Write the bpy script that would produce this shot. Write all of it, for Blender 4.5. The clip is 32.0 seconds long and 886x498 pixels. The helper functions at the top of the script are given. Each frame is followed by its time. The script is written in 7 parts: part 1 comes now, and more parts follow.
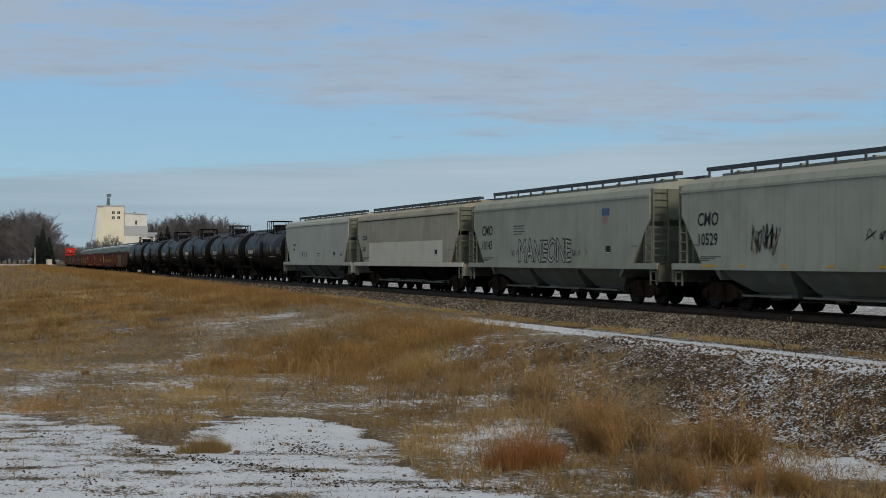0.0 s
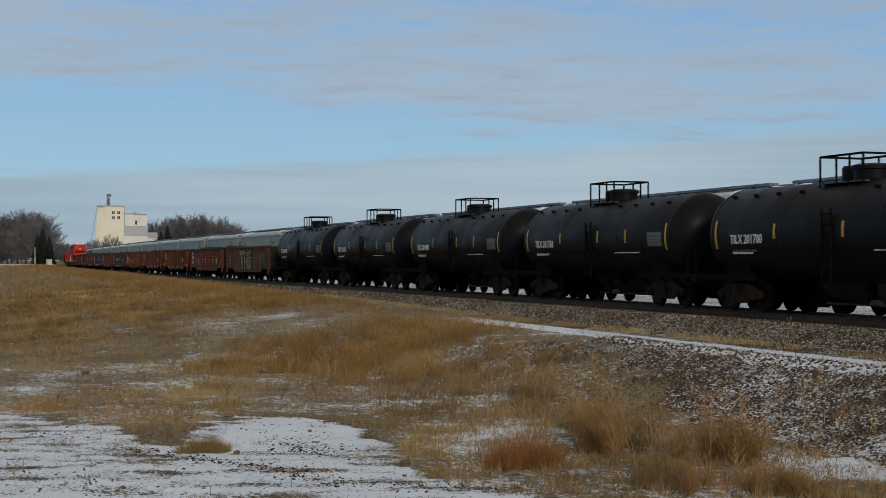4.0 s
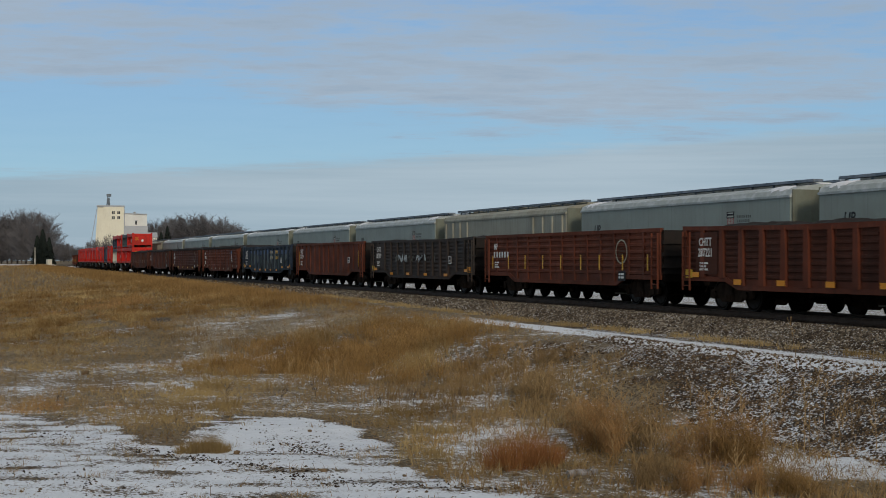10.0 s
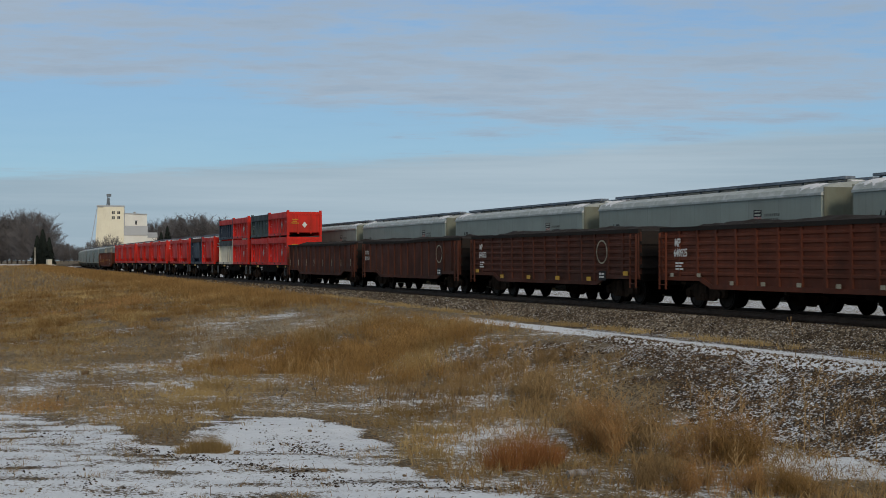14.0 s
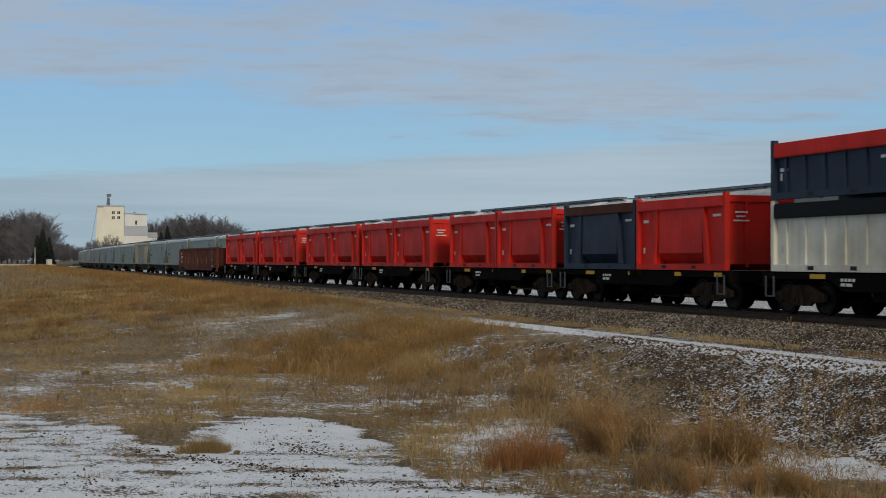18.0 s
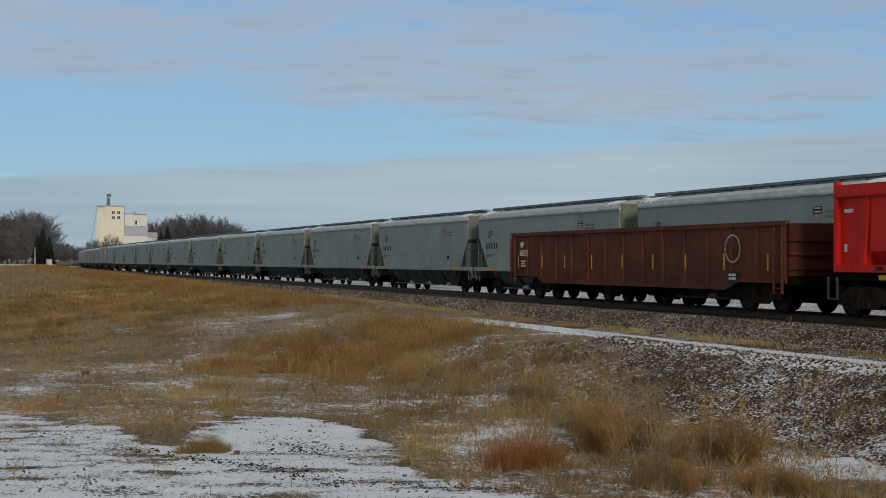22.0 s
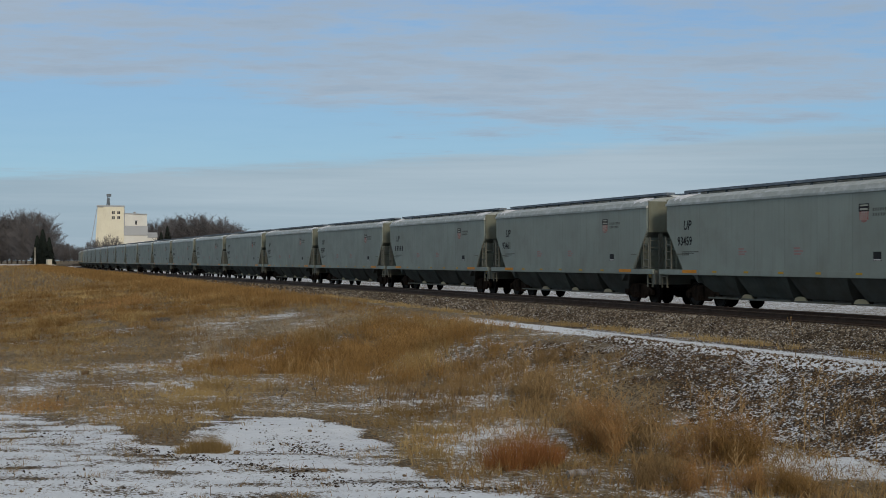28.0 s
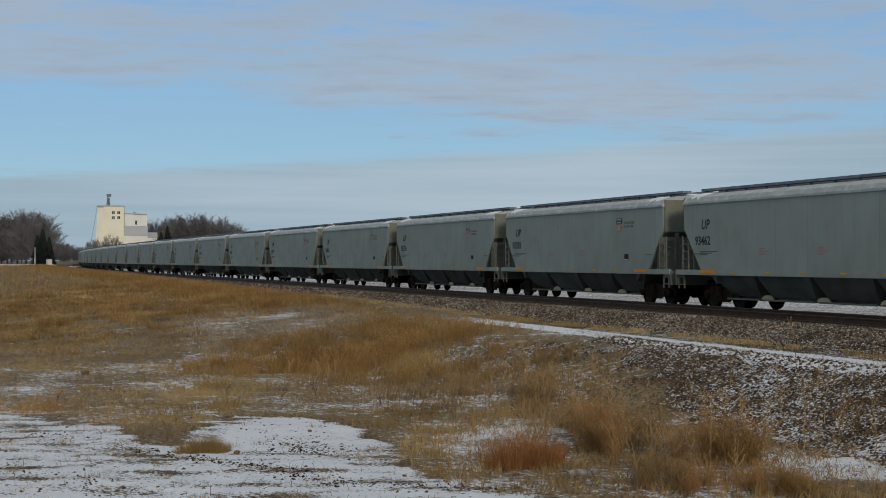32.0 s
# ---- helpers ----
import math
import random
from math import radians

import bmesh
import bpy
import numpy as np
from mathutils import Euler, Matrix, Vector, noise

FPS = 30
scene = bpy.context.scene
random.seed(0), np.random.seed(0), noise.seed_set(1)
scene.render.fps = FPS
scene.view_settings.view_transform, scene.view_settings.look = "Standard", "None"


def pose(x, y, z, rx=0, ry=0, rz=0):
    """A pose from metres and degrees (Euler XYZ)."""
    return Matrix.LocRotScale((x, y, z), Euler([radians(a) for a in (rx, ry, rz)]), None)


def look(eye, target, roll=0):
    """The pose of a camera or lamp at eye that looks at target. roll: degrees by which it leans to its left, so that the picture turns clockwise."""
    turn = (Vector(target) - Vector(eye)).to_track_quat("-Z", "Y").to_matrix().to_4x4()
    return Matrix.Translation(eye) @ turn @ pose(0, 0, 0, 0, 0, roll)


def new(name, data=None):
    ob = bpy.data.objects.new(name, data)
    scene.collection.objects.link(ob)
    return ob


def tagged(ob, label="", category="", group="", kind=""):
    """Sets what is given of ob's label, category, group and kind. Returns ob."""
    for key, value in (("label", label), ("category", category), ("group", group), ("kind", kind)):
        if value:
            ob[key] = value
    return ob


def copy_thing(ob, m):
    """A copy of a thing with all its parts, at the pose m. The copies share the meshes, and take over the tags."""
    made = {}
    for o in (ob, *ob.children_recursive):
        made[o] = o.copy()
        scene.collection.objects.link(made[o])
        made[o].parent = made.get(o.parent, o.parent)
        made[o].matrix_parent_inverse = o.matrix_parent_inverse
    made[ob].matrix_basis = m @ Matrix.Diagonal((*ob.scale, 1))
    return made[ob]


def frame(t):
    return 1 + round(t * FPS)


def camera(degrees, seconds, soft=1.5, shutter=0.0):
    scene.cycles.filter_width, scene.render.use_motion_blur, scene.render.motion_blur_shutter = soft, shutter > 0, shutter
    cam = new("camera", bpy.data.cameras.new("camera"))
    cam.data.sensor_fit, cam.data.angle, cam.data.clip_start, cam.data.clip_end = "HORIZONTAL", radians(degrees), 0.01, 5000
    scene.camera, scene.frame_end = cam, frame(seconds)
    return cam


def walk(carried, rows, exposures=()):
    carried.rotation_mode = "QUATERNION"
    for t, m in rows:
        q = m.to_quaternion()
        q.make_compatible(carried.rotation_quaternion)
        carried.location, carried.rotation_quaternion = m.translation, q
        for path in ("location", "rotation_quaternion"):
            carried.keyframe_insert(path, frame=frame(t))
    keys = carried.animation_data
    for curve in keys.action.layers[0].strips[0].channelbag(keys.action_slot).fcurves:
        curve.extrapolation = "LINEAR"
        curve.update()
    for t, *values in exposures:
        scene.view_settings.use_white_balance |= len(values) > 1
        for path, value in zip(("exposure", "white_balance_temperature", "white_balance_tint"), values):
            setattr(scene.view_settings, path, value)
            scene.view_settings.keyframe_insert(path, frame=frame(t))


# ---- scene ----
cam = camera(34.9, 32.0, soft=0.9, shutter=0.1)
EYE = (0.0, 0.0, 1.55)
YAW = radians(19.76)         # the view's turn from the line of the track
AIM = (EYE[0] - math.cos(YAW), EYE[1] + math.sin(YAW), EYE[2] + 0.00802)
walk(cam, [(0.0, look(EYE, AIM)), (32.0, look(EYE, AIM))])

# ---- the lie of the two tracks ----
NEAR_Y, REAR_Y = 23.98, 28.2      # centre lines on the straight
NEAR_Z, REAR_Z = 0.0, -0.25        # tops of rails
BEND_X, RADIUS = -127.0, 3530.0    # the straight ends here and bends away


def on_track(s, y0, z0):
    """Place and heading on a track, s metres out from the level of the eye's cross line."""
    x = y0 * math.tan(YAW) - s
    if x >= BEND_X:
        return Vector((x, y0, z0)), 0.0
    r = RADIUS - (y0 - NEAR_Y)
    a = (BEND_X - x) / r
    return Vector((BEND_X - r * math.sin(a), y0 + r * (1 - math.cos(a)), z0)), -a


def bend(x):
    """Sideways drift of the tracks at x."""
    return np.where(x < BEND_X, RADIUS - np.sqrt(np.maximum(RADIUS ** 2 - (BEND_X - x) ** 2, 1.0)), 0.0)


# ---- world, sun ----
SUN_AZ, SUN_EL = radians(95), radians(20)
world = bpy.data.worlds.new("sky")
scene.world = world
world.use_nodes = True


def node(tree, kind, **inputs):
    n = tree.nodes.new(kind)
    for k, v in inputs.items():
        key = k.replace("_", " ")
        if key in n.inputs:
            n.inputs[key].default_value = v
    return n


def build_sky():
    t = world.node_tree
    t.nodes.clear()
    out = t.nodes.new("ShaderNodeOutputWorld")
    bg = t.nodes.new("ShaderNodeBackground")
    bg.inputs["Strength"].default_value = 0.1
    sky = t.nodes.new("ShaderNodeTexSky")
    sky.sky_type, sky.sun_disc = "NISHITA", False
    sky.sun_elevation, sky.sun_rotation = SUN_EL, SUN_AZ
    sky.air_density, sky.dust_density, sky.ozone_density = 1.0, 0.2, 4.0
    co = t.nodes.new("ShaderNodeTexCoord")
    sep = t.nodes.new("ShaderNodeSeparateXYZ")
    t.links.new(co.outputs["Generated"], sep.inputs[0])
    # the cloud deck: the way divided by its height gives a place on a flat layer
    up = node(t, "ShaderNodeMath"); up.operation = "MAXIMUM"; up.inputs[1].default_value = 0.0
    t.links.new(sep.outputs["Z"], up.inputs[0])
    lift = node(t, "ShaderNodeMath"); lift.operation = "ADD"; lift.inputs[1].default_value = 0.055
    t.links.new(up.outputs[0], lift.inputs[0])
    px = node(t, "ShaderNodeMath"); px.operation = "DIVIDE"
    py = node(t, "ShaderNodeMath"); py.operation = "DIVIDE"
    t.links.new(sep.outputs["X"], px.inputs[0]); t.links.new(lift.outputs[0], px.inputs[1])
    t.links.new(sep.outputs["Y"], py.inputs[0]); t.links.new(lift.outputs[0], py.inputs[1])
    com = t.nodes.new("ShaderNodeCombineXYZ")
    t.links.new(px.outputs[0], com.inputs[0]); t.links.new(py.outputs[0], com.inputs[1])
    mp = t.nodes.new("ShaderNodeMapping")
    mp.inputs["Rotation"].default_value = (0, 0, YAW)
    mp.inputs["Scale"].default_value = (0.62, 0.62, 1.0)
    mp.inputs["Location"].default_value = (2.3, 0.4, 0.0)
    t.links.new(com.outputs[0], mp.inputs[0])
    big = node(t, "ShaderNodeTexNoise", Scale=0.42, Detail=7.0, Roughness=0.5, Distortion=0.2)
    fine = node(t, "ShaderNodeTexNoise", Scale=5.2, Detail=10.0, Roughness=0.66)
    comb = t.nodes.new("ShaderNodeMapping")
    comb.inputs["Scale"].default_value = (1.0, 0.6, 1.0)
    t.links.new(mp.outputs[0], comb.inputs[0])
    t.links.new(mp.outputs[0], big.inputs["Vector"]); t.links.new(comb.outputs[0], fine.inputs["Vector"])
    mix = node(t, "ShaderNodeMath"); mix.operation = "MULTIPLY_ADD"
    mix.inputs[1].default_value = 1.15
    t.links.new(fine.outputs["Fac"], mix.inputs[0]); t.links.new(big.outputs["Fac"], mix.inputs[2])
    # a clear band low down, then the broken deck
    deck = t.nodes.new("ShaderNodeValToRGB")
    deck.color_ramp.interpolation = "EASE"
    stops = ((0.0, 0.24), (0.012, 0.29), (0.034, 0.60), (0.25, 0.545), (1.0, 0.5))
    while len(deck.color_ramp.elements) < len(stops):
        deck.color_ramp.elements.new(0.5)
    for e, (p, v) in zip(deck.color_ramp.elements, stops):
        e.position, e.color = p, (v, v, v, 1)
    # the clear band wavers and narrows towards the right
    wav = node(t, "ShaderNodeMath"); wav.operation = "MULTIPLY_ADD"
    wav.inputs[1].default_value = 0.07
    t.links.new(big.outputs["Fac"], wav.inputs[0]); t.links.new(sep.outputs["Z"], wav.inputs[2])
    mid = node(t, "ShaderNodeMath"); mid.operation = "SUBTRACT"; mid.inputs[1].default_value = 0.035 + 0.088
    t.links.new(wav.outputs[0], mid.inputs[0])
    off = node(t, "ShaderNodeMath"); off.operation = "MAXIMUM"; off.inputs[1].default_value = 0.0
    t.links.new(mid.outputs[0], off.inputs[0])
    tip = node(t, "ShaderNodeVectorMath"); tip.operation = "DOT_PRODUCT"
    tip.inputs[1].default_value = (0.034 * math.sin(YAW), 0.034 * math.cos(YAW), 0.0)
    t.links.new(co.outputs["Generated"], tip.inputs[0])
    low = node(t, "ShaderNodeMath"); low.operation = "ADD"
    t.links.new(off.outputs[0], low.inputs[0]); t.links.new(tip.outputs["Value"], low.inputs[1])
    t.links.new(low.outputs[0], deck.inputs[0])
    # the low bank: a level grey sheet with a crisp, slowly rising upper edge
    rim = node(t, "ShaderNodeMath"); rim.operation = "MULTIPLY_ADD"; rim.inputs[1].default_value = 0.022
    t.links.new(fine.outputs["Fac"], rim.inputs[0]); t.links.new(sep.outputs["Z"], rim.inputs[2])
    lean = node(t, "ShaderNodeVectorMath"); lean.operation = "DOT_PRODUCT"
    lean.inputs[1].default_value = (0.055 * math.sin(YAW), 0.055 * math.cos(YAW), 0.0)
    t.links.new(co.outputs["Generated"], lean.inputs[0])
    rise = node(t, "ShaderNodeMath"); rise.operation = "SUBTRACT"
    t.links.new(rim.outputs[0], rise.inputs[0]); t.links.new(lean.outputs["Value"], rise.inputs[1])
    bank = t.nodes.new("ShaderNodeMapRange"); bank.interpolation_type = "SMOOTHSTEP"
    bank.inputs["From Min"].default_value, bank.inputs["From Max"].default_value = 0.0785, 0.0895
    bank.inputs["To Min"].default_value, bank.inputs["To Max"].default_value = 0.88, 0.0
    t.links.new(rise.outputs[0], bank.inputs["Value"])
    side = t.nodes.new("ShaderNodeMapRange")
    side.inputs["From Min"].default_value, side.inputs["From Max"].default_value = -0.016, 0.006
    t.links.new(lean.outputs["Value"], side.inputs["Value"])
    bank_tone = t.nodes.new("ShaderNodeMix"); bank_tone.data_type = "RGBA"
    bank_tone.inputs[6].default_value = (3.35, 4.35, 5.15, 1)
    bank_tone.inputs[7].default_value = (4.35, 5.3, 6.05, 1)
    # long level streaks within it
    flat = t.nodes.new("ShaderNodeMapping")
    flat.inputs["Scale"].default_value = (3.0, 3.0, 90.0)
    t.links.new(co.outputs["Generated"], flat.inputs[0])
    streaks = node(t, "ShaderNodeTexNoise", Scale=1.0, Detail=6.0, Roughness=0.6)
    t.links.new(flat.outputs[0], streaks.inputs["Vector"])
    level = node(t, "ShaderNodeMath"); level.operation = "MULTIPLY_ADD"; level.inputs[1].default_value = 2.4; level.inputs[2].default_value = -1.2
    t.links.new(streaks.outputs["Fac"], level.inputs[0])
    fade = t.nodes.new("ShaderNodeMapRange")
    fade.inputs["From Min"].default_value, fade.inputs["From Max"].default_value = 0.007, 0.0165
    fade.inputs["To Min"].default_value, fade.inputs["To Max"].default_value = 0.0, 0.85
    t.links.new(lean.outputs["Value"], fade.inputs["Value"])
    eased = node(t, "ShaderNodeMath"); eased.operation = "SUBTRACT"
    t.links.new(level.outputs[0], eased.inputs[0]); t.links.new(fade.outputs[0], eased.inputs[1])
    both = node(t, "ShaderNodeMath"); both.operation = "ADD"; both.use_clamp = True
    t.links.new(eased.outputs[0], both.inputs[0]); t.links.new(side.outputs[0], both.inputs[1])
    t.links.new(both.outputs[0], bank_tone.inputs[0])
    cov = node(t, "ShaderNodeMath"); cov.operation = "ADD"
    t.links.new(deck.outputs[0], cov.inputs[0]); t.links.new(mix.outputs[0], cov.inputs[1])
    ramp = t.nodes.new("ShaderNodeMapRange")
    ramp.interpolation_type = "SMOOTHSTEP"
    ramp.inputs["From Min"].default_value, ramp.inputs["From Max"].default_value = 1.44, 1.80
    ramp.inputs["To Min"].default_value, ramp.inputs["To Max"].default_value = 0.12, 0.93
    t.links.new(cov.outputs[0], ramp.inputs["Value"])
    tone = t.nodes.new("ShaderNodeMix"); tone.data_type = "RGBA"
    tone.inputs[6].default_value = (4.32, 5.06, 5.92, 1)
    tone.inputs[7].default_value = (3.38, 4.3, 5.38, 1)
    lit = t.nodes.new("ShaderNodeMapRange")
    lit.inputs["From Min"].default_value, lit.inputs["From Max"].default_value = 0.34, 0.66
    t.links.new(fine.outputs["Fac"], lit.inputs["Value"])
    t.links.new(lit.outputs[0], tone.inputs[0])
    clear = t.nodes.new("ShaderNodeMix"); clear.data_type = "RGBA"
    clear.inputs[0].default_value = 0.72
    # paler and greener towards the horizon, deeper blue above
    depth = t.nodes.new("ShaderNodeMapRange")
    depth.inputs["From Min"].default_value, depth.inputs["From Max"].default_value = 0.06, 0.19
    t.links.new(sep.outputs["Z"], depth.inputs["Value"])
    blue = t.nodes.new("ShaderNodeMix"); blue.data_type = "RGBA"
    blue.inputs[6].default_value = (2.6, 4.95, 6.95, 1)
    blue.inputs[7].default_value = (2.1, 4.02, 7.1, 1)
    t.links.new(depth.outputs[0], blue.inputs[0])
    t.links.new(blue.outputs[2], clear.inputs[7])
    t.links.new(sky.outputs[0], clear.inputs[6])
    fin = t.nodes.new("ShaderNodeMix"); fin.data_type = "RGBA"
    t.links.new(ramp.outputs[0], fin.inputs[0])
    t.links.new(clear.outputs[2], fin.inputs[6]); t.links.new(tone.outputs[2], fin.inputs[7])
    # overhead, unseen, an added plain pale grey lid keeps the ambient light neutral
    high = t.nodes.new("ShaderNodeMapRange")
    high.interpolation_type = "SMOOTHSTEP"
    high.inputs["From Min"].default_value, high.inputs["From Max"].default_value = 0.2, 0.5
    high.inputs["To Max"].default_value = 0.92
    t.links.new(sep.outputs["Z"], high.inputs["Value"])
    lid = t.nodes.new("ShaderNodeMix"); lid.data_type = "RGBA"
    lid.inputs[7].default_value = (3.95, 3.95, 3.85, 1)
    veil = t.nodes.new("ShaderNodeMix"); veil.data_type = "RGBA"
    t.links.new(bank.outputs[0], veil.inputs[0]); t.links.new(fin.outputs[2], veil.inputs[6]); t.links.new(bank_tone.outputs[2], veil.inputs[7])
    t.links.new(high.outputs[0], lid.inputs[0]); t.links.new(veil.outputs[2], lid.inputs[6])
    t.links.new(lid.outputs[2], bg.inputs["Color"])
    t.links.new(bg.outputs[0], out.inputs[0])


build_sky()
sun = new("sun", bpy.data.lights.new("sun", "SUN"))
sun.data.energy, sun.data.angle, sun.data.color = 1.65, radians(12), (1.0, 0.87, 0.70)
sun.matrix_basis = look((math.sin(SUN_AZ) * 60, math.cos(SUN_AZ) * 60, math.tan(SUN_EL) * 60), (0, 0, 0))
scene.view_settings.exposure = -0.08


# ---- materials ----
def surface(name, base, other=None, rough=0.7, metal=0.0, scale=3.0, amount=0.5, dirt=None, dirt_amount=0.0, streak=0.0,
            bump=0.2, fine=40.0, vary=0.0, coords="Object", specular=0.18, sheet=0.0):
    """A weathered surface: base and other mixed by a broad noise, fine grain, dirt in blotches or running streaks."""
    m = bpy.data.materials.new(name)
    m.use_nodes = True
    t = m.node_tree
    bsdf = t.nodes["Principled BSDF"]
    bsdf.inputs["Roughness"].default_value, bsdf.inputs["Metallic"].default_value = rough, metal
    bsdf.inputs["Specular IOR Level"].default_value = specular
    co = t.nodes.new("ShaderNodeTexCoord")
    other = other or tuple(c * 0.72 for c in base)

    def blend(fac, a, b, mode="MIX"):
        n = t.nodes.new("ShaderNodeMix"); n.data_type, n.blend_type = "RGBA", mode
        for k, v in ((0, fac), (6, a), (7, b)):
            if isinstance(v, bpy.types.NodeSocket):
                t.links.new(v, n.inputs[k])
            else:
                n.inputs[k].default_value = v if k == 0 else (*v[:3], 1)
        return n.outputs[2]

    def ranged(v, a, b, lo, hi):
        n = t.nodes.new("ShaderNodeMapRange")
        for k, x in zip(("From Min", "From Max", "To Min", "To Max"), (a, b, lo, hi)):
            n.inputs[k].default_value = x
        t.links.new(v, n.inputs["Value"])
        return n.outputs[0]

    def noisy(sc, detail=5.0, stretch=None):
        n = node(t, "ShaderNodeTexNoise", Scale=sc, Detail=detail, Roughness=0.6)
        src = co.outputs[coords]
        if stretch:
            mp = t.nodes.new("ShaderNodeMapping")
            mp.inputs["Scale"].default_value = stretch
            t.links.new(src, mp.inputs[0])
            src = mp.outputs[0]
        t.links.new(src, n.inputs["Vector"])
        return n.outputs["Fac"]

    broad = noisy(scale)
    grain = noisy(fine, 4.0)
    col = blend(ranged(broad, 0.35, 0.7, 0.0, amount), base, other)
    col = blend(ranged(grain, 0.35, 0.75, 0.0, 0.35), col, tuple(c * 0.6 for c in base))
    if dirt:
        col = blend(ranged(noisy(scale * 0.6, 8.0), 0.45, 0.68, 0.0, dirt_amount), col, dirt)
        if streak:
            col = blend(ranged(noisy(5.0, 6.0, (1.0, 1.0, 0.06)), 0.5, 0.72, 0.0, streak), col, dirt)
    if sheet:
        # welded side sheets of that length: each a shade of its own, with a thin dirty seam between
        along = t.nodes.new("ShaderNodeSeparateXYZ")
        t.links.new(co.outputs["Object"], along.inputs[0])
        div = node(t, "ShaderNodeMath"); div.operation = "DIVIDE"; div.inputs[1].default_value = sheet
        t.links.new(along.outputs["X"], div.inputs[0])
        cell = node(t, "ShaderNodeMath"); cell.operation = "FLOOR"
        t.links.new(div.outputs[0], cell.inputs[0])
        tone = t.nodes.new("ShaderNodeTexWhiteNoise"); tone.noise_dimensions = "1D"
        t.links.new(cell.outputs[0], tone.inputs["W"])
        col = blend(ranged(tone.outputs["Value"], 0.0, 1.0, 0.0, 0.28), col, tuple(c * 0.72 for c in base))
        frac = node(t, "ShaderNodeMath"); frac.operation = "FRACT"
        t.links.new(div.outputs[0], frac.inputs[0])
        col = blend(ranged(frac.outputs[0], 0.0, 0.022, 0.55, 0.0), col, tuple(c * 0.45 for c in base))
    if vary:
        info = t.nodes.new("ShaderNodeObjectInfo")
        col = blend(ranged(info.outputs["Random"], 0.0, 1.0, 0.0, vary), col, tuple(c * 0.55 for c in base))
    t.links.new(col, bsdf.inputs["Base Color"])
    t.links.new(ranged(broad, 0.3, 0.7, max(rough - 0.12, 0.05), min(rough + 0.12, 1.0)), bsdf.inputs["Roughness"])
    if bump:
        b = t.nodes.new("ShaderNodeBump")
        b.inputs["Strength"].default_value, b.inputs["Distance"].default_value = bump, 0.02
        t.links.new(grain, b.inputs["Height"])
        t.links.new(b.outputs[0], bsdf.inputs["Normal"])
    return m


